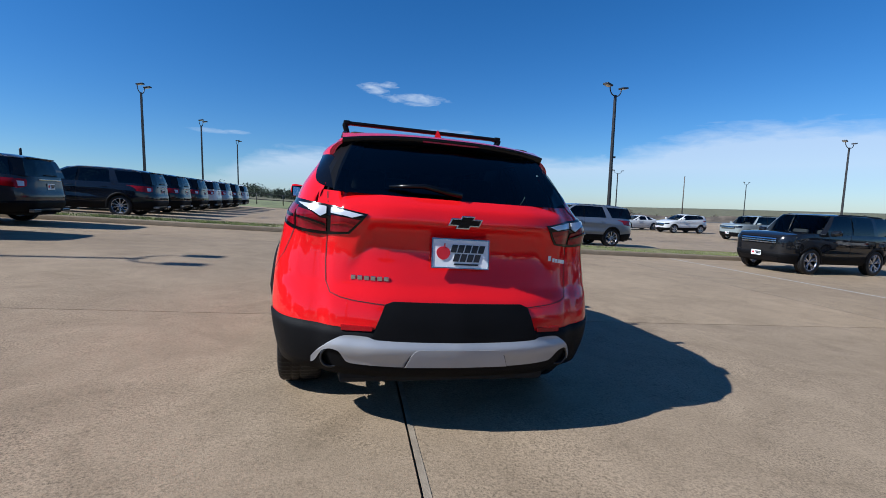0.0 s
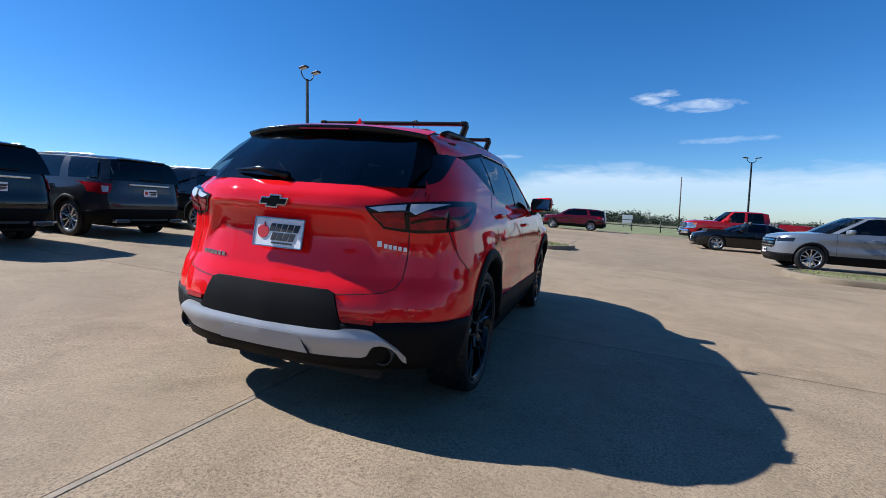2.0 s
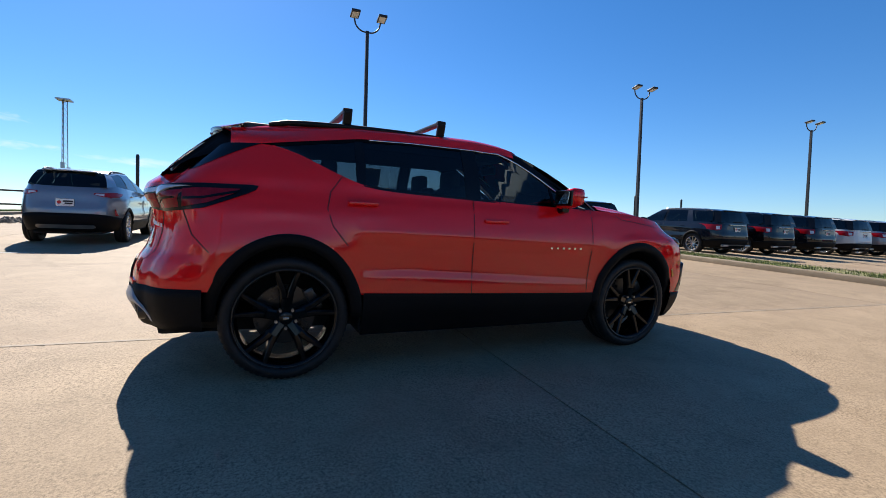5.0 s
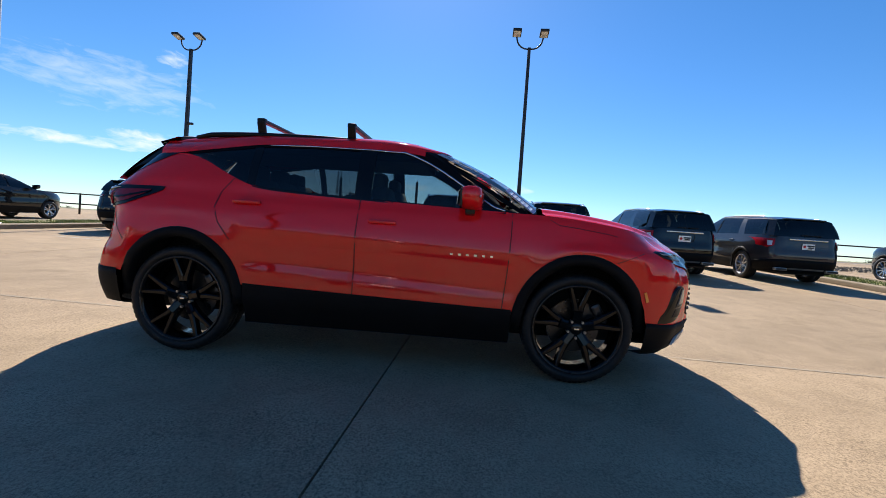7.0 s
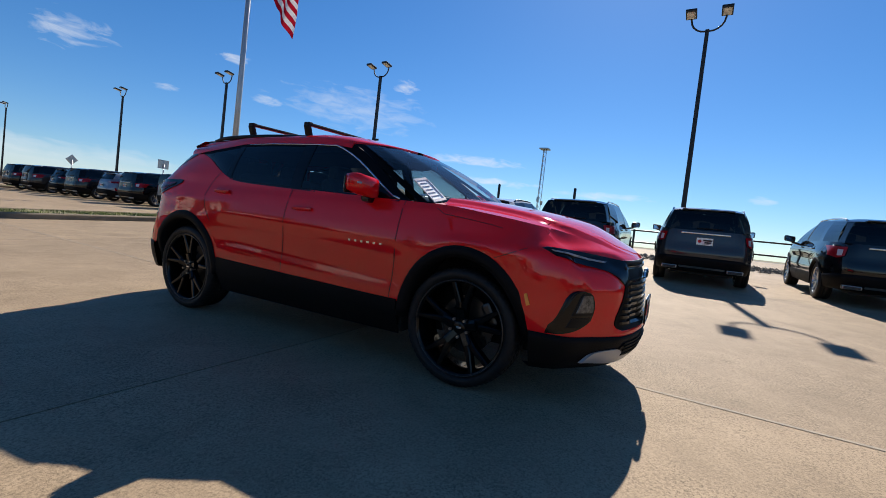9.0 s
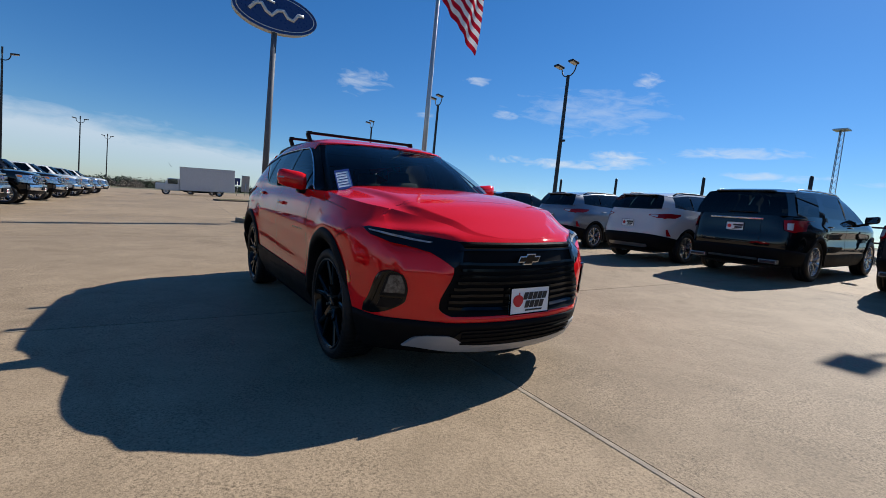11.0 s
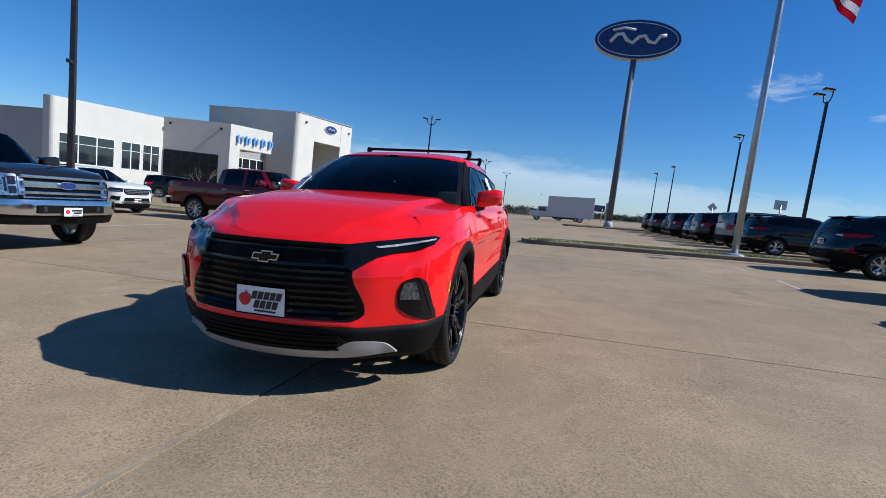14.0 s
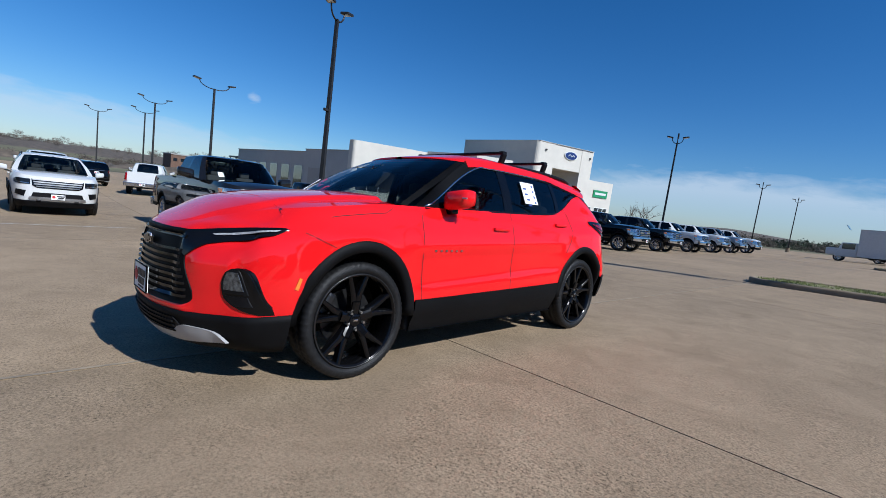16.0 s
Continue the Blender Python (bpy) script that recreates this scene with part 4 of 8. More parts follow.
def seam(name, sh, car, pts, sg, mat=GAP, w=0.006):
    """A panel gap along the side: a narrow dark strip following (y, z) points."""
    vs = []
    dense = []
    for (a, b), (c, d) in zip(pts, pts[1:]):
        n = max(2, int(math.hypot(c - a, d - b) / 0.06))
        dense += [(a + (c - a) * i / n, b + (d - b) * i / n) for i in range(n)]
    dense.append(pts[-1])
    for i, (y, z) in enumerate(dense):
        a, b = dense[max(i - 1, 0)], dense[min(i + 1, len(dense) - 1)]
        t = Vector((b[0] - a[0], b[1] - a[1])).normalized()
        for s in (-1, 1):
            yy, zz = y - t.y * s * w / 2, z + t.x * s * w / 2
            vs.append((sg * (sh.side(yy, zz) + 0.0015), yy, zz))
    return mk(name, vs, grid_faces(len(dense), 2, flip=sg < 0), mat, car, smooth=False)


def handle(car, sh, sg, y, z, mat, w=0.20):
    x = sh.side(y, z)
    bm = bmesh.new()
    box(bm, (sg * (x + 0.013), y, z + 0.01), (0.020, w, 0.028), 0.009)
    for dy in (-w * 0.42, w * 0.42):
        box(bm, (sg * (x + 0.002), y + dy, z + 0.01), (0.022, 0.03, 0.022), 0.005)
    return part("door_handle", bm, mat, car, smooth=True)


# ---- the red SUV ----
def ease(u):
    u = min(1.0, max(0.0, u))
    return u * u * (3 - 2 * u)


def crease_line(z, knots):
    """Flat planes between knots (height, offset), the ridges rounded over two centimetres."""
    def at(h):
        if h <= knots[0][0]:
            return knots[0][1]
        for (a, b), (c, d) in zip(knots, knots[1:]):
            if h <= c:
                return b + (d - b) * (h - a) / (c - a)
        return knots[-1][1]
    return (at(z - 0.014) + 2 * at(z - 0.005) + 2 * at(z + 0.005) + at(z + 0.014)) / 6


def red_sculpt(y, z):
    """Doors in three planes, swollen arches, a shoulder that rises to the tail."""
    w = ease((1.16 - abs(y)) / 0.30)
    zs = 0.915 - 0.03 * y
    zl = min(0.64, max(0.55, 0.605 - 0.055 * y))
    d = w * crease_line(z, [(0.48, 0.008), (zl, -0.002), (zl + 0.06, -0.014), (zs - 0.09, -0.010), (zs, 0.012), (1.07, 0.006), (1.16, 0.0)])
    d += 0.010 * math.exp(-((z - 1.05) / 0.045) ** 2) * ease((-0.5 - y) / 0.7) * ease((y + 2.05) / 0.3)
    d += (0.030 if y < 0 else 0.010) * math.exp(-((abs(y) - 1.84) / 0.20) ** 2) * max(0.0, 1 - abs(z - 0.62) / 0.55)
    for ya in (1.4315, -1.4315):
        d += 0.024 * math.exp(-((y - ya) / 0.42) ** 2) * math.exp(-((z - 0.84) / 0.20) ** 2)
    d += 0.020 * ease((y - 1.15) / 0.3) * ease((2.0 - y) / 0.2) * crease_line(z, [(0.86, 0.0), (0.945, 1.0), (0.99, 0.0)])
    return d


def red_nose(x, z):
    """Fangs that jut beside the grille, sunken lamps under the hood's lip, a ledge under the grille, a hollow behind the slats."""
    ax = abs(x)
    out = ease((ax - 0.50) / 0.10)
    d = out * 0.022 * crease_line(z, [(0.56, 0.0), (0.735, 1.0), (0.85, 0.0)]) * ease((0.93 - ax) / 0.1)
    d -= 0.040 * ease((ax - 0.42) / 0.14) * ease((0.86 - ax) / 0.08) * crease_line(z, [(0.84, 0.0), (0.885, 1.0), (0.925, 1.0), (0.95, 0.0)])
    d += 0.018 * ease((0.545 - ax) / 0.02) * crease_line(z, [(0.425, 0.0), (0.45, 1.0), (0.475, 1.0), (0.505, 0.0)])
    d -= 0.026 * ease((0.47 - ax) / 0.08) * ease((z - 0.505) / 0.04) * ease((0.90 - z) / 0.03)
    return d


def red_tail(x, z):
    """The tailgate's hollow under a level crease, wider towards the bumper."""
    edge = 0.475 + 0.46 * (1.10 - z)
    return 0.030 * ease((edge - abs(x)) / 0.055) * ease((1.105 - z) / 0.026) * ease((z - 0.77) / 0.30)


RED_SPEC = dict(
    W=[(0.2, 0.865), (0.4, 0.92), (0.6, 0.942), (0.8, 0.942), (0.95, 0.93), (1.05, 0.912), (1.12, 0.895), (1.18, 0.868), (1.25, 0.852), (1.45, 0.745), (1.6, 0.68)],
    F=[(0.2, 2.32), (0.3, 2.40), (0.45, 2.435), (0.6, 2.435), (0.75, 2.425), (0.85, 2.405), (0.90, 2.385), (0.95, 2.33), (1.0, 2.22), (1.1, 2.1), (1.2, 2.0)],
    R=[(0.25, -2.28), (0.36, -2.33), (0.5, -2.36), (0.62, -2.35), (0.72, -2.32), (0.8, -2.275), (0.95, -2.25), (1.05, -2.265), (1.12, -2.295), (1.18, -2.28), (1.24, -2.21), (1.45, -2.03), (1.6, -1.9)],
    taper_f=[(0.0, 0.0), (0.15, 0.004), (0.3, 0.022), (0.45, 0.055), (0.55, 0.090), (0.65, 0.145), (0.77, 0.235), (0.85, 0.29), (0.895, 0.33), (0.93, 0.385), (0.96, 0.46), (0.985, 0.55), (1.0, 0.72)],
    taper_r=[(0.0, 0.0), (0.3, 0.012), (0.45, 0.030), (0.55, 0.055), (0.675, 0.098), (0.75, 0.15), (0.82, 0.185), (0.89, 0.235), (0.94, 0.30), (0.98, 0.43), (1.0, 0.66)],
    rear_sculpt=red_tail, front_sculpt=red_nose, sculpt=red_sculpt,
    base=[(-2.4, 0.56), (-1.95, 0.575), (-1.4, 0.55), (-0.97, 0.53), (0.0, 0.505), (0.95, 0.485), (1.5, 0.48), (1.9, 0.46), (2.2, 0.44), (2.5, 0.43)],
    top=[(-2.4, 1.235), (-2.12, 1.25), (-1.95, 1.36), (-1.75, 1.455), (-1.55, 1.462), (-1.41, 1.432), (-1.21, 1.345), (-1.09, 1.292), (-0.94, 1.243), (-0.74, 1.222), (-0.15, 1.20), (0.4, 1.183), (0.95, 1.17), (1.2, 1.165), (1.6, 1.125), (1.9, 1.075), (2.1, 1.02), (2.25, 0.967), (2.4, 0.918), (2.5, 0.90)],
    axles=(1.4315, -1.4315), arch=(0.462, 0.52), tyre=0.388, track=0.934, tw=0.265, flare=(0.062, 0.016), flare_low=0.388,
    cowl=1.16, tail_deck=-2.1, deck=1.2, floor=0.30, rocker=0.25, chin=0.235, rear_low=0.33, crown=0.088, hood_crown=0.040, ridge=0.030, wind_bow=0.048)


CANT = [(1.02, 0.80, 1.168), (0.92, 0.788, 1.186), (0.83, 0.775, 1.228), (0.657, 0.737, 1.352), (0.48, 0.702, 1.472), (0.39, 0.684, 1.526), (0.26, 0.666, 1.585), (0.10, 0.668, 1.603), (-0.134, 0.672, 1.612),
        (-0.55, 0.672, 1.612), (-0.95, 0.665, 1.600), (-1.20, 0.660, 1.583), (-1.42, 0.652, 1.562), (-1.66, 0.632, 1.548), (-1.90, 0.60, 1.53)]


def glass_sides(sh, car, sg):
    """Panes, black posts, the bright line and the red rail along one side of the cabin."""
    cx, cz = smooth_curve([(y, x) for y, x, z in CANT]), smooth_curve([(y, z) for y, x, z in CANT])

    def place(off):
        def at(y, z):
            zb = sh.top(y)
            xb, xt, zt = sh.side(y, zb) - 0.006, cx(y), cz(y)
            v = (z - zb) / max(0.02, zt - zb)
            return (sg * (xb + (xt - xb) * v + 0.020 * max(-0.5, 4 * v * (1 - v)) + off), y, z)
        return at, (lambda y, z, t: (at(y, z)[0] - sg * t, y, z))

    def upright(name, ya, yb, lo, hi, mat, off, label="", n=10, rows=9, thick=0.012):
        f = place(off)
        return patch(name, [ya + (yb - ya) * i / (n - 1) for i in range(n)], lo, hi, f[0], f[1], mat, car, label, rows, thick)
    head = 0.042

    def sill(y):
        return sh.top(y) - 0.004

    def glass_top(y):
        return cz(y) - head if y > -0.95 else min(cz(y) - head, 1.560 - 0.16 * (-0.95 - y))
    front_edge = smooth_curve([(-0.09, 1.60), (0.10, 1.572), (0.22, 1.535), (0.36, 1.470), (0.50, 1.388), (0.66, 1.285), (0.80, 1.203), (0.86, 1.174)])
    upright("front_window", -0.095, 0.855, sill, lambda y: max(sill(y) + 0.002, min(glass_top(y), front_edge(y))), GLASS_SIDE, 0.0, n=26)
    upright("window_post", -0.10, 0.99, lambda y: max(sill(y), min(glass_top(y), front_edge(y)) - 0.006), lambda y: max(sill(y) + 0.002, cz(y) - 0.002), TRIM_BLACK, 0.002, n=30, rows=5)
    upright("sail_panel", 0.66, 0.88, sill, lambda y: max(sill(y) + 0.002, front_edge(y)), GLOSS_BLACK, 0.006, n=10, rows=5)
    upright("window_post", -0.205, -0.085, sill, lambda y: cz(y) - 0.004, GLOSS_BLACK, 0.004, n=5)
    upright("side_window", -0.955, -0.195, sill, glass_top, GLASS_REAR, 0.0, n=22)
    upright("window_post", -1.005, -0.945, sill, lambda y: cz(y) - 0.01, GLOSS_BLACK, 0.004, n=4)
    upright("side_window", -1.515, -0.995, sill, lambda y: max(sill(y) + 0.002, glass_top(y)), GLASS_REAR, 0.0, "dark quarter pane that tapers to a point", n=22)
    upright("window_seal", -1.52, -0.20, lambda y: max(sill(y), glass_top(y) - 0.016), lambda y: max(sill(y) + 0.002, glass_top(y) + 0.012), TRIM_BLACK, 0.004, n=26, rows=3)
    upright("waist_strip", -0.96, 0.88, lambda y: sill(y) - 0.006, lambda y: sill(y) + 0.012, GLOSS_BLACK, 0.006, n=24, rows=3)
    upright("roof_edge", -1.76, 0.27, lambda y: max(sh.top(y) + 0.002, glass_top(y) + 0.006), lambda y: cz(y) + 0.020, RED, 0.010, n=44, rows=8, thick=0.03)
    upright("window_divider", 0.555, 0.575, sill, lambda y: front_edge(y), TRIM_BLACK, 0.004, n=3)
    # black corner that joins the rear glass to the side
    low = smooth_curve([(-2.12, 1.235), (-1.95, 1.283), (-1.82, 1.352), (-1.655, 1.436), (-1.59, 1.462)])
    f = on_side(sh, 0.005, sg)
    patch("tail_corner", [-2.11 + 0.52 * i / 20 for i in range(21)], low, lambda y: max(low(y) + 0.002, sh.top(y) + 0.004), f[0], f[1], GLOSS_BLACK, car, rows=5)
    at = place(0.008)[0]
    line = [(0.875, sill(0.875) + 0.012)] + [(y, front_edge(y) - 0.002) for y in (0.80, 0.70, 0.60, 0.50, 0.40, 0.30, 0.20, 0.12)] + [(y, glass_top(y)) for y in (0.02, -0.1, -0.3, -0.6, -0.9)]
    tube("window_trim", [at(y, z) for y, z in line], [0.007] * 9 + [0.005] * 5, CHROME, car)


def red_suv():
    m = stand(0, 0, 0)
    m.translation = (0, 0, 0)
    car = empty("red_suv", m, "bright red mid-size SUV with black wheels parked on concrete", "car")
    sp = RED_SPEC
    sh0 = Shell(sp)

    def B(y, dz=0.0):
        z = sh0.top(y) + dz
        return (sh0.side(y, z) - 0.006, y, z)
    gh = [((0.0, 1.26, 1.183), (0.0, 0.47, 1.606), "windshield"),
          ((0.38, 1.23, 1.180), (0.32, 0.455, 1.604), "windshield"),
          ((0.66, 1.14, 1.174), (0.53, 0.395, 1.597), "windshield"),
          ((0.775, 1.05, 1.172), (0.615, 0.33, 1.590), "pillar"),
          ((0.790, 0.99, 1.170), (0.660, 0.265, 1.588), "open"),
          (B(-0.09), (0.675, -0.10, 1.610), "open"),
          (B(-0.95), (0.665, -0.92, 1.601), "open"),
          (B(-1.40), (0.655, -1.42, 1.562), "open"),
          (B(-1.66), (0.635, -1.66, 1.553), "pillar"),
          ((0.675, -1.985, 1.335), (0.585, -1.76, 1.535), "pillar"),
          ((0.655, -2.128, 1.243), (0.55, -1.80, 1.555), "rear_window"),
          ((0.35, -2.185, 1.238), (0.30, -1.825, 1.572), "rear_window"),
          ((0.0, -2.20, 1.236), (0.0, -1.83, 1.578), "pillar")]
    sh, cols = base_vehicle(sp, car, RED, RIM_BLACK, style="big", detail=2)
    glasshouse(sh, car, gh, RED, TRIM_BLACK, GLASS_REAR, wind=GLASS_WIND, front_side=GLASS_SIDE)
    # black strip that bounds the hood's rear, and the cowl
    cowl_v = []
    for i in range(15):
        x = -0.80 + 1.6 * i / 14
        y = 1.235 - 0.19 * (abs(x) / 0.78) ** 2.2
        cowl_v += [(x, y + 0.03, 1.175), (x, y - 0.10, 1.168)]
    mk("cowl", cowl_v, grid_faces(15, 2), CLAD, car)
    for x0, x1 in ((0.60, 0.02), (-0.02, -0.58)):
        tube("wiper", [(x0, 1.13, 1.20), ((x0 + x1) / 2, 1.185, 1.215), (x1, 1.20, 1.215)], [0.012, 0.010, 0.007], SATIN_BLACK, car)
    seats(car, 0.25, -0.75, 0.40)
    tube("steering_wheel", [(-0.36 + 0.19 * math.cos(a * math.pi / 8), 0.62 + 0.05 * math.sin(a * math.pi / 8), 1.02 + 0.18 * math.sin(a * math.pi / 8)) for a in range(17)], 0.016, CABIN, car)
    bm = bmesh.new()
    box(bm, (0, 0.88, 1.06), (1.5, 0.42, 0.20), 0.06)
    part("dash_pad", bm, CABIN, car, smooth=True)
    bm = bmesh.new()
    box(bm, (0, 0.44, 1.50), (0.24, 0.03, 0.07), 0.012)
    part("rear_view_mirror", bm, CABIN, car)

    bm = bmesh.new()
    box(bm, (0, -0.72, 1.565), (1.16, 1.95, 0.10), 0.03)
    part("headliner", bm, CABIN, car)
    for sg in (1, -1):
        inner = [(0.618, -2.095, 1.21), (0.52, -1.80, 1.53), (0.60, -1.50, 1.53), (0.70, -1.62, 1.21)]
        mk("pillar_lining", [(sg * x, y, z) for x, y, z in inner] + [(sg * (x - 0.03), y + 0.02, z) for x, y, z in inner], [(0, 1, 2, 3), (7, 6, 5, 4), (0, 4, 5, 1), (1, 5, 6, 2), (2, 6, 7, 3), (3, 7, 4, 0)], CABIN, car, smooth=False)
    bx("cargo_floor", (0, -1.55, 0.64), (1.06, 1.2, 0.04), CABIN, car)
    bx("cargo_liner", (0, -2.02, 0.60), (1.40, 0.22, 0.04), CABIN, car)
    # front: black grille field with slats, lamp strips, fog pods
    fs = on_front(sh, 0.006)
    half = smooth_curve([(0.48, 0.50), (0.50, 0.545), (0.53, 0.568), (0.57, 0.566), (0.61, 0.553), (0.65, 0.534), (0.70, 0.508), (0.735, 0.497), (0.76, 0.495), (0.80, 0.52), (0.84, 0.56), (0.88, 0.56), (0.912, 0.47)])
    zs = [0.485 + 0.427 * i / 40 for i in range(41)]
    patch("grille", zs, lambda z: -half(z), half, lambda z, x: fs[0](x, z), lambda z, x, t: fs[1](x, z, t), TRIM_BLACK, car, "deep black waisted grille", rows=41)
    gr = on_front(sh, 0.022)
    for k, z in enumerate((0.872, 0.785, 0.748, 0.711, 0.674, 0.637, 0.600, 0.563, 0.526)):
        hw = half(z) - (0.035 if k else 0.09)
        us = [-hw + 2 * hw * i / 32 for i in range(33)]
        sag = 0.035 if k else 0.0
        patch("grille_slat", us, lambda u, z=z: z - 0.009 + sag * u * u, lambda u, z=z: z + 0.007 + sag * u * u, gr[0], gr[1], GLOSS_BLACK, car, rows=4, thick=0.024)
    for sg in (1, -1):
        lamp = outline_patch("headlight", [(sg * x, z) for x, z in ((0.43, 0.88), (0.455, 0.913), (0.555, 0.929), (0.716, 0.954), (0.855, 0.971), (0.882, 0.962), (0.868, 0.924), (0.789, 0.890), (0.683, 0.868), (0.612, 0.847), (0.545, 0.800), (0.50, 0.765), (0.45, 0.80))], on_front(sh, 0.0115), LENS_FRONT, car, "slim smoked headlight strip", n=44, rows=8)
        outline_patch("light_bar", [(sg * x, z) for x, z in ((0.580, 0.903), (0.67, 0.917), (0.77, 0.937), (0.868, 0.958), (0.866, 0.948), (0.78, 0.9265), (0.68, 0.906), (0.60, 0.896))], on_front(sh, 0.016), DRL_GRAY, lamp, "pale daytime lamp strip in a dark lens", n=26)
        inner = smooth_curve([(0.470, 0.868), (0.49, 0.825), (0.52, 0.770), (0.545, 0.738), (0.56, 0.728), (0.62, 0.722), (0.70, 0.742), (0.722, 0.768), (0.733, 0.80)])
        outer = smooth_curve([(0.470, 0.897), (0.50, 0.900), (0.554, 0.889), (0.64, 0.873), (0.708, 0.855), (0.725, 0.842), (0.733, 0.824)])

        def pod_patch(name, z0, z1, left, right, off, mat, parent, label=""):
            zz = [z0 + (z1 - z0) * i / 24 for i in range(25)]
            ff = on_front(sh, off, 0.8)
            lo, hi = (left, right) if sg > 0 else ((lambda z: -right(z)), (lambda z: -left(z)))
            return patch(name, zz, lo, hi, lambda z, x: ff[0](x, z), lambda z, x, t: ff[1](x, z, t), mat, parent, label, rows=10)

        pod = pod_patch("fog_lamp", 0.470, 0.733, inner, outer, 0.008, GLOSS_BLACK, car, "black fog lamp pod")
        pod_patch("pod_bezel", 0.585, 0.720, lambda z: inner(z) + 0.008, lambda z: outer(z) - 0.034, 0.011, SATIN_BLACK, pod)
        pod_patch("lamp_lens", 0.605, 0.708, lambda z: inner(z) + 0.016, lambda z: outer(z) - 0.044, 0.013, LENS_SMOKE, pod)
        pod_patch("lamp_lens", 0.515, 0.572, lambda z: inner(z) + 0.016, lambda z: outer(z) - 0.040, 0.011, SATIN_BLACK, pod)
        pod_patch("pod_rim", 0.478, 0.728, lambda z: outer(z) - 0.016, lambda z: outer(z) - 0.004, 0.012, GLOSS_BLACK, pod)
    outline_patch("lower_grille", [(-0.50, 0.335), (-0.44, 0.395), (0.44, 0.395), (0.50, 0.335), (0.42, 0.29), (-0.42, 0.29)], on_front(sh, 0.018), SATIN_BLACK, car, n=20)
    for z in (0.315, 0.345, 0.372):
        us = [-0.44 + 0.88 * i / 20 for i in range(21)]
        ff = on_front(sh, 0.028)
        patch("grille_slat", us, lambda u, z=z: z - 0.006, lambda u, z=z: z + 0.006, ff[0], ff[1], CLAD, car, rows=2, thick=0.01)
    skid_hi = smooth_curve([(0.0, 0.293), (0.38, 0.303), (0.43, 0.322), (0.475, 0.352), (0.52, 0.364), (0.60, 0.361), (0.665, 0.346), (0.695, 0.318), (0.718, 0.291)])
    skid_lo = smooth_curve([(0.0, 0.236), (0.40, 0.252), (0.60, 0.270), (0.718, 0.285)])
    sk = on_front(sh, 0.022)
    patch("skid_plate", [-0.718 + 1.436 * i / 80 for i in range(81)], lambda u: skid_lo(abs(u)), lambda u: skid_hi(abs(u)), sk[0], sk[1], SILVER, car, "satin silver lower skid plate", rows=4)

    def bow_tie(y, z, facing, parent):
        bm = bmesh.new()
        for sx, sz, t in ((0.165, 0.040, 0.018), (0.070, 0.068, 0.0185)):
            vs = box(bm, (0, 0, 0), (sx, t, sz), 0.003)
            for v in vs:
                v.co.x += v.co.z * 0.45 * (1 if facing > 0 else -1) * -1
        b = part("badge", bm, CHROME, parent, "chrome-edged black cross badge")
        b.matrix_basis = Matrix.Translation((0, y, z))
        bm = bmesh.new()
        for sx, sz, t in ((0.148, 0.026, 0.026), (0.056, 0.053, 0.0265)):
            vs = box(bm, (0, 0, 0), (sx, t, sz))
            for v in vs:
                v.co.x += v.co.z * 0.45 * (1 if facing > 0 else -1) * -1
        part("badge_field", bm, GLOSS_BLACK, b)
    bow_tie(sh.F(0.815) + 0.008, 0.815, 1, car)
    number_plate(car, sh.F(0.565) + 0.020, 0.568, 1, 0.318, 0.165, lean=0, split=True)

    # rear: lamps, plate, black panel, skid plate, pipes
    rs = on_rear(sh, 0.006)
    outline_patch("bumper_panel", [(-0.445, 0.525), (-0.38, 0.70), (-0.34, 0.715), (0.34, 0.715), (0.38, 0.70), (0.445, 0.525), (0.40, 0.51), (-0.40, 0.51)], on_rear(sh, 0.012), CLAD, car, "black plastic bumper panel", n=22)
    tail_hi = smooth_curve([(0.0, 0.521), (0.21, 0.523), (0.42, 0.529), (0.46, 0.541), (0.52, 0.543), (0.567, 0.540), (0.64, 0.501), (0.68, 0.462), (0.705, 0.433), (0.728, 0.398)])
    tail_lo = smooth_curve([(0.0, 0.386), (0.25, 0.388), (0.43, 0.392), (0.53, 0.396), (0.562, 0.408), (0.578, 0.440), (0.60, 0.463), (0.635, 0.470), (0.668, 0.455), (0.688, 0.425), (0.702, 0.390), (0.715, 0.372), (0.728, 0.365)])
    tp = on_rear(sh, 0.020)
    patch("skid_plate", [-0.728 + 1.456 * i / 112 for i in range(113)], lambda u: tail_lo(abs(u)), lambda u: tail_hi(abs(u)), lambda x, z: (x, sh.rear(x, z) - 0.012 - 0.016 * ease((z - 0.395) / 0.08) * ease((0.535 - z) / 0.05), z), tp[1], SILVER, car, "satin silver rear skid plate", rows=15, thick=0.03)
    for off, grow, mat, nm in ((0.0265, 0.004, GAP, "skid_joint"), (0.030, 0.0, SILVER, "skid_insert")):
        outline_patch(nm, [(-0.270 - grow, 0.393 - grow), (-0.245 - grow, 0.455), (-0.228 - grow, 0.478), (-0.205, 0.488 + grow), (0.205, 0.488 + grow), (0.228 + grow, 0.478), (0.245 + grow, 0.455), (0.270 + grow, 0.393 - grow)], on_rear(sh, off), mat, car, n=22, rows=7, thick=0.012)
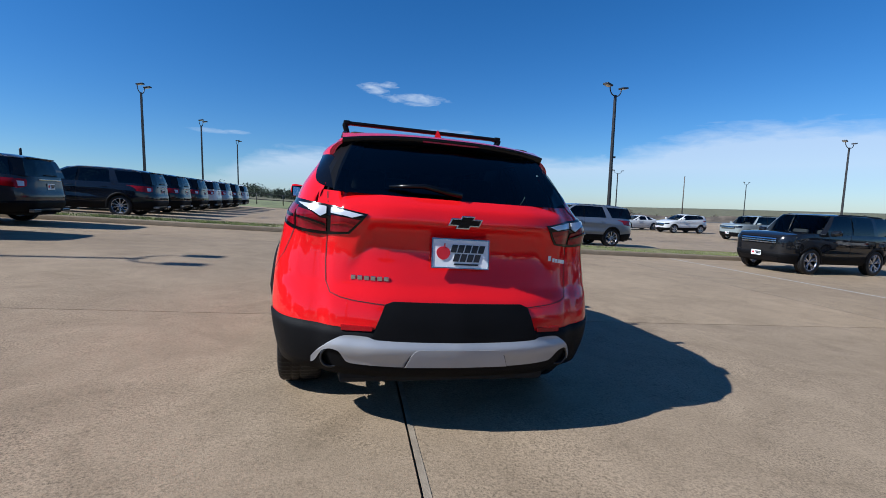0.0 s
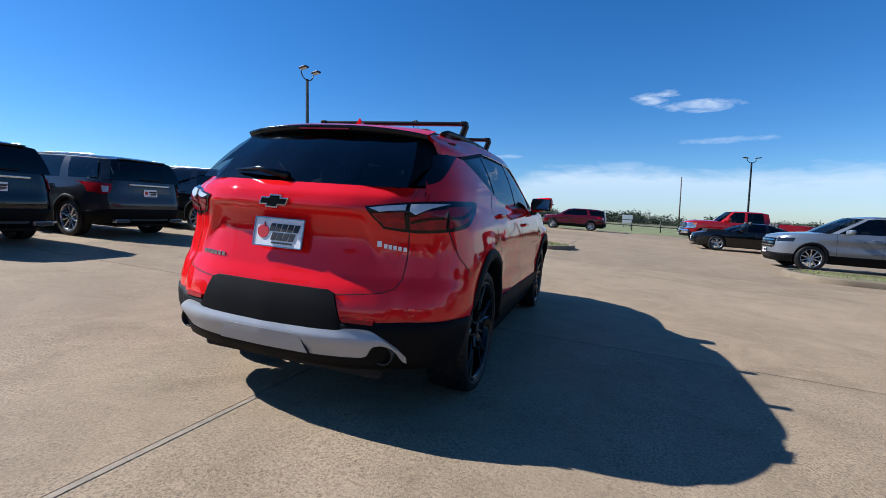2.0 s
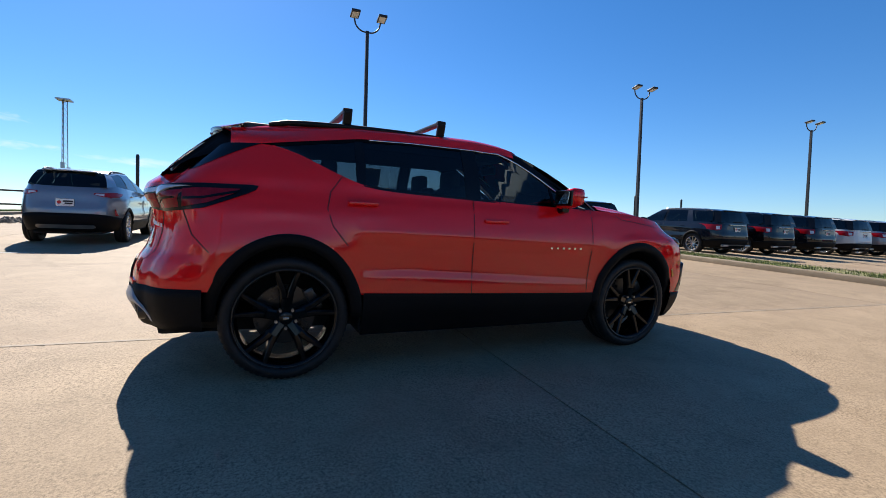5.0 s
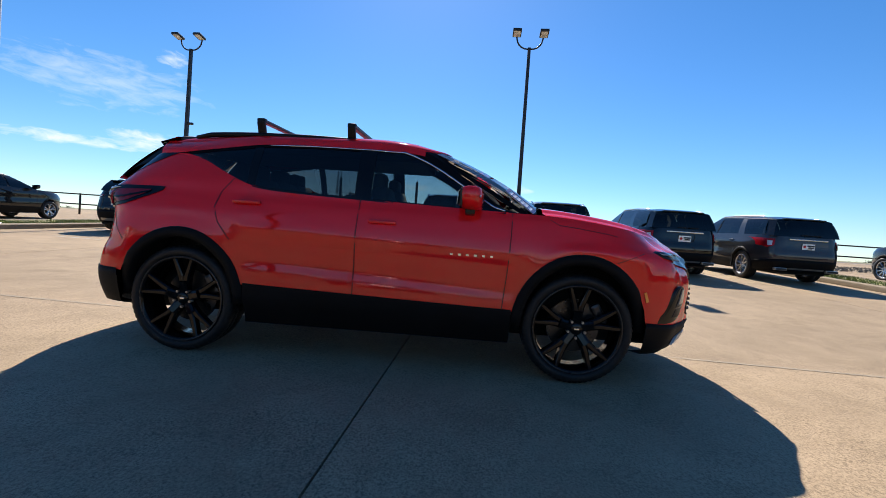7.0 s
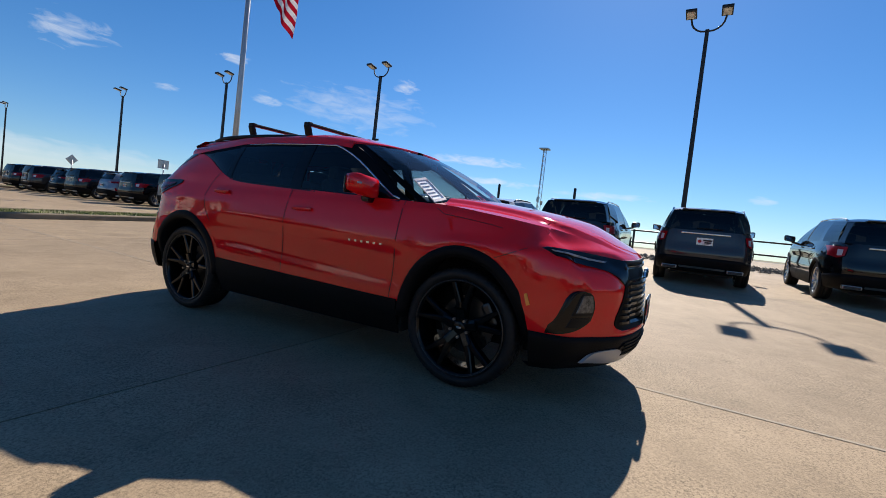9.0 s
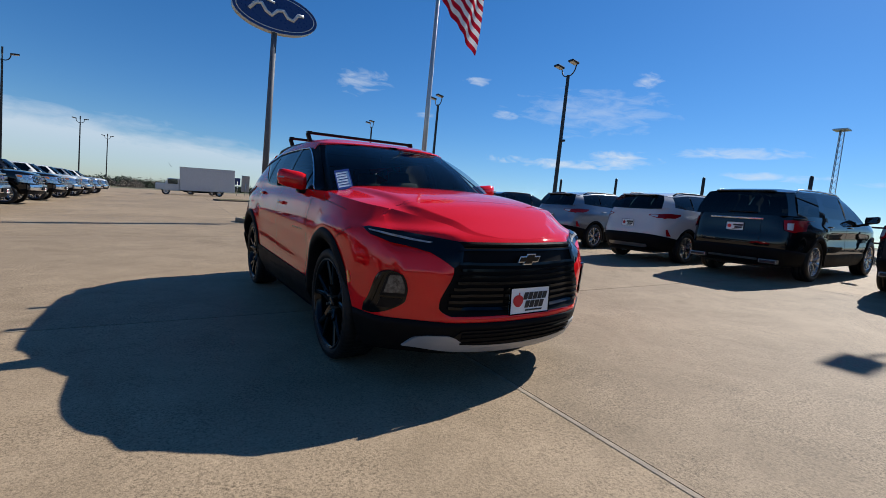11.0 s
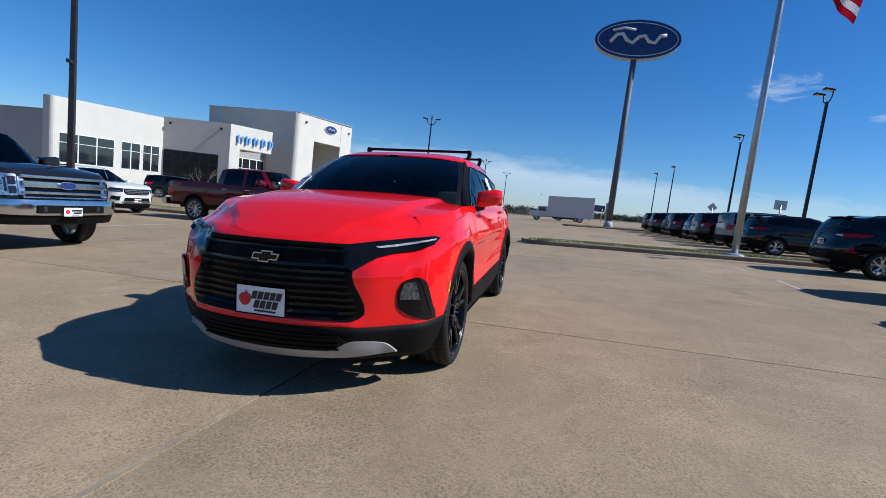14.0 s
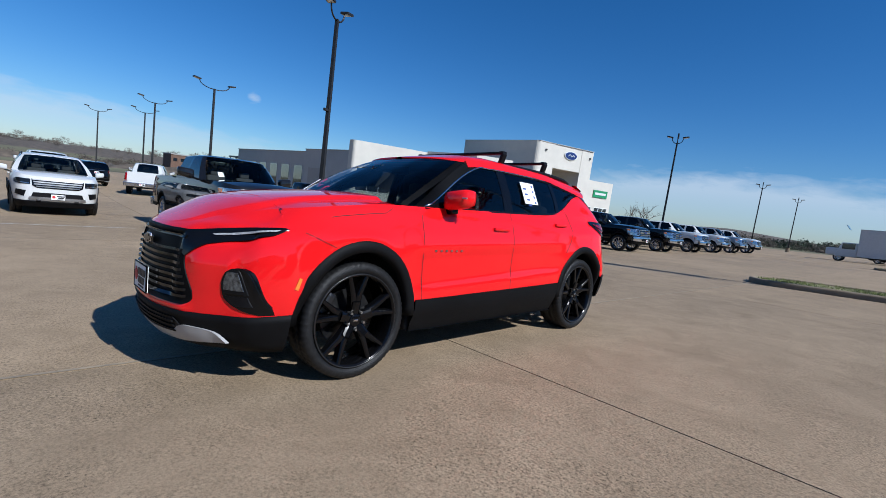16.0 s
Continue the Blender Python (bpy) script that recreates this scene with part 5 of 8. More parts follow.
    for sg in (1, -1):
        vs, f2 = lathe_x([(0.0, 0.052), (0.10, 0.055), (0.105, 0.05), (0.10, 0.045), (0.02, 0.042), (0.02, 0.0)], 28)
        p = mk("exhaust_tip", vs, f2, DARK_METAL, car, "dark round exhaust tip")
        p.matrix_basis = Matrix.Translation((sg * 0.628, -2.145, 0.414)) @ Matrix.Rotation(radians(-90), 4, 'Z')
        outline_patch("reflector", [(sg * 0.440, 0.572), (sg * 0.438, 0.592), (sg * 0.59, 0.590), (sg * 0.588, 0.566)], on_rear(sh, 0.014), LENS_RED, car, n=8, rows=2)

        # lamps wrap round the corner: one piece on the gate, one on the side
        def lens(name, pts, off, mat, parent, label="", n=22):
            return outline_patch(name, [(sg * x, z) for x, z in pts], on_rear(sh, off), mat, parent, label, n=n, rows=6)
        L1 = lens("tail_light", ((0.484, 1.138), (0.56, 1.151), (0.664, 1.171), (0.80, 1.187), (0.84, 1.189), (0.84, 1.032), (0.80, 1.025), (0.712, 1.018), (0.655, 1.022), (0.568, 1.032), (0.522, 1.086)), 0.008, GLOSS_BLACK, car, "smoked red wraparound tail light", n=34)
        lens("lamp_lens", ((0.520, 1.106), (0.560, 1.110), (0.662, 1.121), (0.662, 1.036), (0.575, 1.043), (0.537, 1.084)), 0.012, LENS_DARK, L1)
        lens("lamp_lens", ((0.684, 1.100), (0.715, 1.104), (0.765, 1.133), (0.838, 1.150), (0.838, 1.048), (0.79, 1.040), (0.684, 1.034)), 0.012, LENS_DARK, L1)
        lens("lamp_bar", ((0.507, 1.133), (0.58, 1.147), (0.664, 1.160), (0.664, 1.131), (0.60, 1.124), (0.560, 1.116)), 0.014, LENS_CLEAR, L1, "pale reversing lamp bar")
        lens("lamp_bar", ((0.686, 1.163), (0.76, 1.171), (0.836, 1.176), (0.80, 1.158), (0.762, 1.140), (0.715, 1.112), (0.686, 1.128)), 0.014, LENS_CLEAR, L1, "pale reversing lamp bar")
        lens("lamp_rib", ((0.545, 1.079), (0.60, 1.092), (0.66, 1.082), (0.66, 1.073), (0.60, 1.082), (0.55, 1.070)), 0.016, LENS_RED, L1)
        lens("lamp_rib", ((0.69, 1.074), (0.77, 1.098), (0.836, 1.108), (0.836, 1.098), (0.77, 1.087), (0.69, 1.063)), 0.016, GLOSS_BLACK, L1)
        L2 = outline_patch("tail_light", [(-2.01, 1.189), (-1.90, 1.195), (-1.65, 1.199), (-1.60, 1.196), (-1.615, 1.170), (-1.675, 1.140), (-1.80, 1.088), (-1.89, 1.053), (-2.01, 1.032)], on_side(sh, 0.008, sg), GLOSS_BLACK, car, "smoked red wraparound tail light", n=26, rows=6)
        outline_patch("lamp_lens", [(-2.005, 1.158), (-1.90, 1.168), (-1.70, 1.172), (-1.74, 1.140), (-1.87, 1.085), (-2.005, 1.052)], on_side(sh, 0.012, sg), LENS_DARK, L2, n=20, rows=5)
        outline_patch("lamp_rib", [(-2.0, 1.110), (-1.90, 1.118), (-1.74, 1.158), (-1.70, 1.165), (-1.73, 1.145), (-1.90, 1.104), (-2.0, 1.096)], on_side(sh, 0.016, sg), GLOSS_BLACK, L2, n=16, rows=3)
        outline_patch("side_marker", [(1.872, 0.618), (1.852, 0.685), (1.868, 0.692), (1.892, 0.626)], on_side(sh, 0.008, sg), AMBER, car, n=6, rows=3)
        mirror(car, sg, 0.988, 0.62, 1.250, RED, 0.94)
        bx("mirror_strip", (sg * 1.005, 0.69, 1.262), (0.20, 0.008, 0.012), SILVER, car)
        handle(car, sh, sg, 0.02, 1.035, RED)
        handle(car, sh, sg, -0.97, 1.115, RED)
        seam("door_gap", sh, car, [(0.93, 1.165), (0.925, 0.98), (0.915, 0.75), (0.895, 0.50)], sg)
        seam("door_gap", sh, car, [(-0.155, 1.20), (-0.165, 0.93), (-0.165, 0.515)], sg)
        seam("door_gap", sh, car, [(-1.10, 1.29), (-1.175, 1.19), (-1.20, 1.08), (-1.165, 0.97), (-1.07, 0.85)], sg)
        seam("fender_gap", sh, car, [(1.84, 0.953), (1.82, 0.945), (1.73, 0.905), (1.65, 0.872)], sg, w=0.004)
        seam("hood_gap", sh, car, [(1.66, 1.052), (1.59, 1.066), (1.38, 1.093), (1.255, 1.105), (1.19, 1.14)], sg, w=0.004)
        glass_sides(sh, car, sg)
        seam("bumper_gap", sh, car, [(-2.0, 1.04), (-1.95, 0.90), (-1.86, 0.80)], sg)
        # word on the door, as bars
        for k in range(6):
            y = 0.80 - 0.056 * k if sg > 0 else 0.52 + 0.056 * k
            x = sh.side(y, 0.858)
            bx("letter_bar", (sg * (x + 0.003), y, 0.858), (0.005, 0.020, 0.014), CHROME, car)
        # roof rails and bar feet
        ys = [0.08 - 1.62 * i / 14 for i in range(15)]
        tube("roof_rail", [(sg * (0.60 + 0.005 * math.sin(math.pi * i / 14)), y, 1.606 + 0.046 * math.sin(math.pi * i / 14) ** 0.45) for i, y in enumerate(ys)], [0.012] + [0.019] * 13 + [0.012], SATIN_BLACK, car)
    for y in (-0.32, -1.03):
        rack = bx("roof_bar", (0, y, 1.762), (1.16, 0.055, 0.026), SATIN_BLACK, car, "black aluminium roof rack crossbar", bevel=0.010)
        for sg in (1, -1):
            bm = bmesh.new()
            box(bm, (sg * 0.585, y, 1.708), (0.038, 0.062, 0.11), 0.014, Matrix.Rotation(radians(sg * 18), 4, 'Y'))
            box(bm, (sg * 0.585, y, 1.762), (0.05, 0.065, 0.034), 0.010)
            part("bar_foot", bm, SATIN_BLACK, rack, smooth=False)
    # shark fin
    bm = bmesh.new()
    fin = [(0.032, -1.52, 1.638), (-0.032, -1.52, 1.638), (0.0, -1.36, 1.645), (0.004, -1.50, 1.705), (-0.004, -1.50, 1.705)]
    mk("antenna_fin", fin, [(0, 2, 3), (1, 4, 2), (2, 4, 3), (0, 3, 4, 1), (0, 1, 2)], RED, car, smooth=False)
    # spoiler over the rear glass
    vs = []
    n = 23
    for i in range(n):
        s = -1 + 2 * i / (n - 1)
        x = 0.62 * s
        yb = -1.905 + 0.085 * abs(s) ** 3
        zt = 1.602 - 0.035 * abs(s) ** 2.5
        for y, z in ((-1.68, zt + 0.030), (yb + 0.06, zt + 0.004), (yb + 0.006, zt - 0.012), (yb, zt - 0.018), (yb + 0.03, zt - 0.055), (-1.75, zt - 0.075)):
            vs.append((x, y, z))
    mk("spoiler", [p for k, p in enumerate(vs) if k % 6 < 3], grid_faces(n, 3, flip=True), RED, car)
    vs = [p for k, p in enumerate(vs) if k % 6 > 1]
    mk("spoiler_underside", vs, grid_faces(n, 4, flip=True), GLOSS_BLACK, car)
    bx("brake_light", (0, -1.897, 1.566), (0.34, 0.02, 0.008), LENS_DARK, car)
    tube("rear_wiper", [(0.0, -2.205, 1.265), (-0.20, -2.19, 1.30), (-0.38, -2.16, 1.285)], [0.022, 0.014, 0.008], GLOSS_BLACK, car)
    bow_tie(sh.rear(0, 1.13) - 0.012, 1.13, -1, car)
    number_plate(car, sh.rear(0.1, 0.94) - 0.034, 0.965, -1, lean=-9, split=True)
    for k in range(6):
        x = -0.538 + 0.0325 * k
        bx("letter_bar", (x, sh.rear(x, 0.818) - 0.004, 0.818), (0.024, 0.008, 0.022), CHROME, car, bevel=0.002, m=Matrix.Rotation(radians(-11), 4, 'Z'))
    bx("sticker_mark", (0.548, sh.rear(0.548, 0.955) - 0.003, 0.955), (0.022, 0.004, 0.028), PLATE_WHITE, car, m=Matrix.Rotation(radians(24), 4, 'Z'))
    for k in range(5):
        x = 0.578 + 0.0215 * k
        bx("sticker_bar", (x, sh.rear(x, 0.94) - 0.003, 0.945 - 0.003 * k), (0.017, 0.004, 0.021), PLATE_WHITE, car, m=Matrix.Rotation(radians(28), 4, 'Z'))

    # tailgate gap on the back, both sides and across
    def gap_rear(pts):
        vs = []
        dense = []
        for (a, b), (c, d) in zip(pts, pts[1:]):
            n2 = max(2, int(math.hypot(c - a, d - b) / 0.04))
            dense += [(a + (c - a) * i / n2, b + (d - b) * i / n2) for i in range(n2)]
        dense.append(pts[-1])
        for i, (x, z) in enumerate(dense):
            a, b = dense[max(i - 1, 0)], dense[min(i + 1, len(dense) - 1)]
            t = Vector((b[0] - a[0], b[1] - a[1])).normalized()
            for s in (-1, 1):
                xx, zz = x - t.y * s * 0.0022, z + t.x * s * 0.0022
                vs.append((xx, sh.rear(xx, zz) - 0.002, zz))
        mk("tailgate_gap", vs, grid_faces(len(dense), 2), GAP, car, smooth=False)
    for sg in (1, -1):
        gap_rear([(sg * 0.685, 1.24), (sg * 0.680, 1.185)])
        gap_rear([(sg * 0.676, 1.022), (sg * 0.678, 0.89), (sg * 0.672, 0.785), (sg * 0.650, 0.738), (sg * 0.60, 0.720), (sg * 0.534, 0.709), (sg * 0.38, 0.697)])
    # stickers behind the glass
    zx = Vector((-0.125, -0.80, 0.58)).normalized()
    yx = zx.cross(Vector((-0.86, 0.51, 0.05))).normalized()
    turn = Matrix((yx.cross(zx), yx, zx)).transposed()
    mid = Vector((0.680, 1.000, 1.2645))

    def on_sheet(name, x, z, w, h, y=-0.0035):
        return bx(name, mid + turn @ Vector((x, y, z)), (w, 0.003, h), PLATE_WHITE if name == "window_sticker" else PRINT_BLUE, car if name == "window_sticker" else st, m=turn.to_4x4())
    st = on_sheet("window_sticker", 0, 0, 0.118, 0.266, 0.0)
    tagged(st, "printed window sticker")
    for z in (0.119, -0.117):
        on_sheet("sticker_band", 0, z, 0.118, 0.026)
    for sg in (1, -1):
        on_sheet("sticker_edge", sg * 0.0545, 0, 0.009, 0.206)
    for k in range(5):
        on_sheet("sticker_bar", -0.008 * (k % 2), 0.075 - 0.036 * k, 0.075, 0.005)
    st = bx("window_sticker", (-0.806, -0.50, 1.40), (0.004, 0.21, 0.22), PLATE_WHITE, car, "printed window sticker", m=Matrix.Rotation(radians(25), 4, 'Y'))
    tilt = Matrix.Rotation(radians(25), 4, 'Y')
    for k in range(4):
        bx("sticker_bar", (-0.790 - 0.0232 * k, -0.44 - 0.010 * k, 1.44 - 0.05 * k), (0.003, 0.05, 0.016), PRINT_BLUE, st, m=tilt)
        bx("sticker_bar", (-0.776 - 0.0232 * k, -0.57, 1.47 - 0.05 * k), (0.003, 0.022, 0.024), PRINT_BLUE, st, m=tilt)
    return car


red_suv()


# ---- the other vehicles ----
def parked_sculpt(y, z):
    """Shoulder crease, hollow doors and a sill bulge."""
    w = max(0.0, 1 - (abs(y) / 1.5) ** 6)
    d = 0.012 * math.exp(-((z - 1.0) / 0.05) ** 2) * max(0.0, 1 - (abs(y) / 2.2) ** 6)
    d += w * (-0.022 * math.exp(-((z - 0.80) / 0.11) ** 2) + 0.012 * math.exp(-((z - 0.60) / 0.05) ** 2))
    for ya in (1.45, -1.45):
        d += 0.018 * math.exp(-((y - ya) / 0.40) ** 2) * math.exp(-((z - 0.80) / 0.2) ** 2)
    return d


SUV_SPEC = dict(
    W=[(0.2, 0.90), (0.45, 0.96), (0.7, 0.985), (0.9, 0.985), (1.05, 0.965), (1.15, 0.94), (1.25, 0.915), (1.7, 0.75)],
    F=[(0.2, 2.30), (0.45, 2.40), (0.75, 2.40), (0.95, 2.35), (1.05, 2.26), (1.2, 2.1)],
    R=[(0.25, -2.50), (0.5, -2.62), (0.7, -2.64), (0.9, -2.60), (1.15, -2.57), (1.25, -2.55), (1.7, -2.40)],
    nf=4.2, nr=6.0,
    base=[(-2.7, 0.62), (-1.9, 0.54), (-1.0, 0.50), (1.0, 0.49), (1.9, 0.47), (2.4, 0.46)],
    top=[(-2.7, 1.20), (-2.0, 1.215), (0.0, 1.185), (0.9, 1.16), (1.3, 1.13), (1.8, 1.08), (2.15, 1.02), (2.4, 0.97)],
    axles=(1.51, -1.515), arch=(0.43, 0.47), tyre=0.385, track=0.965, tw=0.255, flare=(0.065, 0.018), flare_low=0.30,
    sculpt=parked_sculpt, cowl=1.20, tail_deck=-2.5, deck=1.2, floor=0.30, rocker=0.25, chin=0.22, rear_low=0.30, crown=0.085)
CROSS_SPEC = dict(
    W=[(0.2, 0.84), (0.45, 0.91), (0.7, 0.935), (0.9, 0.93), (1.05, 0.905), (1.15, 0.88), (1.25, 0.85), (1.65, 0.68)],
    F=[(0.2, 2.10), (0.45, 2.22), (0.75, 2.22), (0.92, 2.16), (1.02, 2.04), (1.15, 1.9)],
    R=[(0.25, -2.22), (0.5, -2.33), (0.7, -2.34), (0.9, -2.28), (1.1, -2.24), (1.25, -2.16), (1.6, -1.95)],
    nf=3.8, nr=4.4,
    base=[(-2.4, 0.66), (-1.8, 0.56), (-0.9, 0.48), (0.9, 0.46), (1.8, 0.44), (2.2, 0.42)],
    top=[(-2.4, 1.20), (-1.9, 1.27), (-1.4, 1.235), (0.0, 1.16), (0.85, 1.12), (1.2, 1.09), (1.6, 1.04), (1.95, 0.96), (2.2, 0.90)],
    axles=(1.355, -1.355), arch=(0.40, 0.44), tyre=0.355, track=0.915, tw=0.235, flare=(0.05, 0.012), flare_low=0.28,
    sculpt=parked_sculpt, cowl=1.08, tail_deck=-2.1, deck=1.2, floor=0.28, rocker=0.23, chin=0.21, rear_low=0.28, crown=0.075)
TRUCK_SPEC = dict(
    W=[(0.4, 0.93), (0.6, 0.985), (0.9, 1.005), (1.15, 1.0), (1.3, 0.98), (1.4, 0.955), (1.9, 0.80)],
    F=[(0.4, 2.98), (0.55, 3.06), (0.9, 3.05), (1.2, 3.00), (1.32, 2.93), (1.45, 2.8)],
    R=[(0.4, -3.22), (0.7, -3.26), (1.0, -3.25), (1.4, -3.24)],
    nf=7.0, nr=16.0,
    base=[(-3.3, 0.66), (-1.6, 0.62), (1.5, 0.60), (3.1, 0.66)],
    top=[(-3.3, 1.42), (-1.2, 1.43), (-1.0, 1.39), (1.1, 1.37), (1.6, 1.38), (2.4, 1.36), (2.8, 1.32), (3.05, 1.26)],
    axles=(2.08, -1.98), arch=(0.50, 0.56), tyre=0.425, track=0.985, tw=0.275, flare=(0.03, 0.006), flare_low=0.55,
    cowl=1.38, tail_deck=-1.0, deck=1.36, floor=0.50, rocker=0.44, chin=0.46, rear_low=0.55, crown=0.075, hood_crown=0.06,
    bed=(-1.14, -3.20, 0.85))
COUPE_SPEC = dict(
    W=[(0.2, 0.86), (0.45, 0.93), (0.7, 0.95), (0.85, 0.93), (0.95, 0.90), (1.0, 0.87), (1.4, 0.62)],
    F=[(0.2, 2.15), (0.4, 2.28), (0.65, 2.26), (0.78, 2.18), (0.9, 2.05)],
    R=[(0.25, -2.35), (0.5, -2.45), (0.8, -2.45), (0.97, -2.40), (1.1, -2.3)],
    nf=3.6, nr=4.2,
    base=[(-2.5, 0.36), (0.0, 0.24), (2.3, 0.26)],
    top=[(-2.5, 0.95), (-1.8, 0.985), (-1.2, 0.985), (0.0, 0.95), (0.9, 0.93), (1.6, 0.88), (2.0, 0.80), (2.3, 0.72)],
    axles=(1.36, -1.36), arch=(0.38, 0.40), tyre=0.345, track=0.925, tw=0.25, flare=(0.02, 0.005), flare_low=0.3,
    cowl=1.0, tail_deck=-2.2, deck=0.95, floor=0.24, rocker=0.18, chin=0.15, rear_low=0.22, crown=0.06)
BOXY_SPEC = dict(
    W=[(0.3, 0.88), (0.55, 0.93), (0.8, 0.945), (1.0, 0.94), (1.12, 0.925), (1.2, 0.90), (1.7, 0.78)],
    F=[(0.3, 2.10), (0.5, 2.20), (0.9, 2.20), (1.02, 2.16), (1.15, 2.05)],
    R=[(0.3, -2.16), (0.55, -2.25), (1.0, -2.24), (1.25, -2.21), (1.7, -2.12)],
    nf=6.0, nr=7.0,
    base=[(-2.3, 0.64), (0.0, 0.52), (2.2, 0.56)],
    top=[(-2.3, 1.19), (0.0, 1.17), (0.8, 1.16), (1.3, 1.15), (1.8, 1.12), (2.0, 1.09), (2.2, 1.04)],
    axles=(1.335, -1.335), arch=(0.43, 0.46), tyre=0.37, track=0.94, tw=0.24, flare=(0.07, 0.02), flare_low=0.35,
    cowl=0.98, tail_deck=-2.1, deck=1.17, floor=0.34, rocker=0.30, chin=0.28, rear_low=0.34, crown=0.06)


def cabin(kind, sh):
    def B(y, x_in=0.006):
        z = sh.top(y)
        return (sh.side(y, z) - x_in, y, z)
    if kind == "suv":
        return [((0, 1.26, 1.17), (0, 0.38, 1.66), "windshield"), ((0.62, 1.16, 1.165), (0.52, 0.33, 1.65), "windshield"),
                ((0.80, 1.04, 1.162), (0.64, 0.24, 1.635), "body_pillar"), (B(0.93), (0.70, 0.15, 1.63), "front_window"), (B(-0.12), (0.735, -0.14, 1.65), "pillar"),
                (B(-0.22), (0.735, -0.22, 1.65), "side_window"), (B(-1.20), (0.73, -1.08, 1.645), "body_pillar"), (B(-1.46), (0.725, -1.26, 1.64), "side_window"),
                (B(-2.22), (0.71, -2.10, 1.625), "pillar"), ((0.80, -2.50, 1.205), (0.66, -2.36, 1.62), "rear_window"), ((0.4, -2.545, 1.20), (0.35, -2.385, 1.64), "rear_window"),
                ((0, -2.55, 1.20), (0, -2.39, 1.645), "pillar")]
    if kind == "cross":
        return [((0, 1.14, 1.125), (0, 0.22, 1.56), "windshield"), ((0.55, 1.06, 1.12), (0.46, 0.18, 1.555), "windshield"),
                ((0.73, 0.95, 1.118), (0.57, 0.10, 1.54), "body_pillar"), (B(0.84), (0.62, 0.02, 1.54), "front_window"), (B(-0.18), (0.65, -0.22, 1.56), "pillar"),
                (B(-0.27), (0.65, -0.30, 1.56), "side_window"), (B(-1.10), (0.645, -1.02, 1.555), "pillar"), (B(-1.16), (0.645, -1.07, 1.553), "side_window"),
                (B(-1.72), (0.62, -1.66, 1.50), "body_pillar"), ((0.66, -2.09, 1.225), (0.56, -1.88, 1.525), "rear_window"), ((0.35, -2.15, 1.215), (0.3, -1.93, 1.545), "rear_window"),
                ((0, -2.165, 1.21), (0, -1.945, 1.55), "pillar")]
    if kind == "truck":
        return [((0, 1.48, 1.43), (0, 0.86, 1.960), "windshield"), ((0.66, 1.40, 1.405), (0.58, 0.82, 1.950), "windshield"),
                ((0.84, 1.29, 1.38), (0.69, 0.74, 1.940), "body_pillar"), (B(1.16), (0.75, 0.64, 1.935), "front_window"), (B(0.16), (0.765, 0.14, 1.950), "body_pillar"),
                (B(0.02), (0.765, 0.02, 1.950), "side_window"), (B(-0.78), (0.755, -0.72, 1.945), "body_pillar"), ((0.84, -1.10, 1.40), (0.70, -1.0, 1.930), "body_pillar"),
                ((0.60, -1.125, 1.40), (0.52, -1.03, 1.945), "rear_window"), ((0, -1.13, 1.40), (0, -1.035, 1.955), "pillar")]
    if kind == "coupe":
        return [((0, 1.05, 0.955), (0, 0.15, 1.32), "windshield"), ((0.55, 0.96, 0.945), (0.42, 0.10, 1.31), "windshield"),
                ((0.74, 0.84, 0.935), (0.52, 0.0, 1.30), "body_pillar"), (B(0.72), (0.57, -0.08, 1.30), "front_window"), (B(-0.55), (0.58, -0.55, 1.30), "body_pillar"),
                (B(-0.72), (0.575, -0.65, 1.295), "side_window"), (B(-1.25), (0.55, -0.95, 1.26), "body_pillar"), ((0.70, -1.75, 0.99), (0.50, -1.0, 1.255), "rear_window"),
                ((0.35, -1.85, 0.995), (0.26, -1.02, 1.28), "rear_window"), ((0, -1.87, 0.995), (0, -1.03, 1.285), "pillar")]
    return [((0, 1.04, 1.19), (0, 0.52, 1.70), "windshield"), ((0.62, 1.0, 1.185), (0.55, 0.50, 1.695), "windshield"),
            ((0.80, 0.93, 1.175), (0.69, 0.44, 1.69), "body_pillar"), (B(0.84), (0.75, 0.38, 1.685), "front_window"), (B(-0.20), (0.765, -0.22, 1.70), "pillar"),
            (B(-0.30), (0.765, -0.30, 1.70), "side_window"), (B(-1.20), (0.76, -1.14, 1.70), "body_pillar"), (B(-1.36), (0.76, -1.28, 1.70), "side_window"),
            (B(-1.95), (0.74, -1.9, 1.69), "body_pillar"), ((0.78, -2.16, 1.20), (0.68, -2.07, 1.685), "rear_window"), ((0, -2.20, 1.20), (0, -2.10, 1.70), "pillar")]


FULL_SPEC = dict(SUV_SPEC, nf=5.6,
    F=[(0.2, 2.34), (0.45, 2.44), (0.75, 2.44), (1.0, 2.41), (1.10, 2.34), (1.25, 2.2)],
    base=[(-2.7, 0.50), (-1.0, 0.42), (1.0, 0.40), (2.4, 0.38)],
    top=[(-2.7, 1.20), (-2.0, 1.215), (0.0, 1.19), (0.9, 1.175), (1.3, 1.165), (1.8, 1.14), (2.15, 1.10), (2.44, 1.04)])
SPECS = {"fullsize": FULL_SPEC, "suv": SUV_SPEC, "cross": CROSS_SPEC, "truck": TRUCK_SPEC, "coupe": COUPE_SPEC, "boxy": BOXY_SPEC}


def front_lamps(sh, car, z0, z1, x0, x1, mat=LENS_LAMP):
    for sg in (1, -1):
        outline_patch("headlight", [(sg * x0, z0), (sg * x0, z1), (sg * x1, z1 + 0.02), (sg * x1, z0 + 0.03)], on_front(sh, 0.010), mat, car, n=8, rows=3)


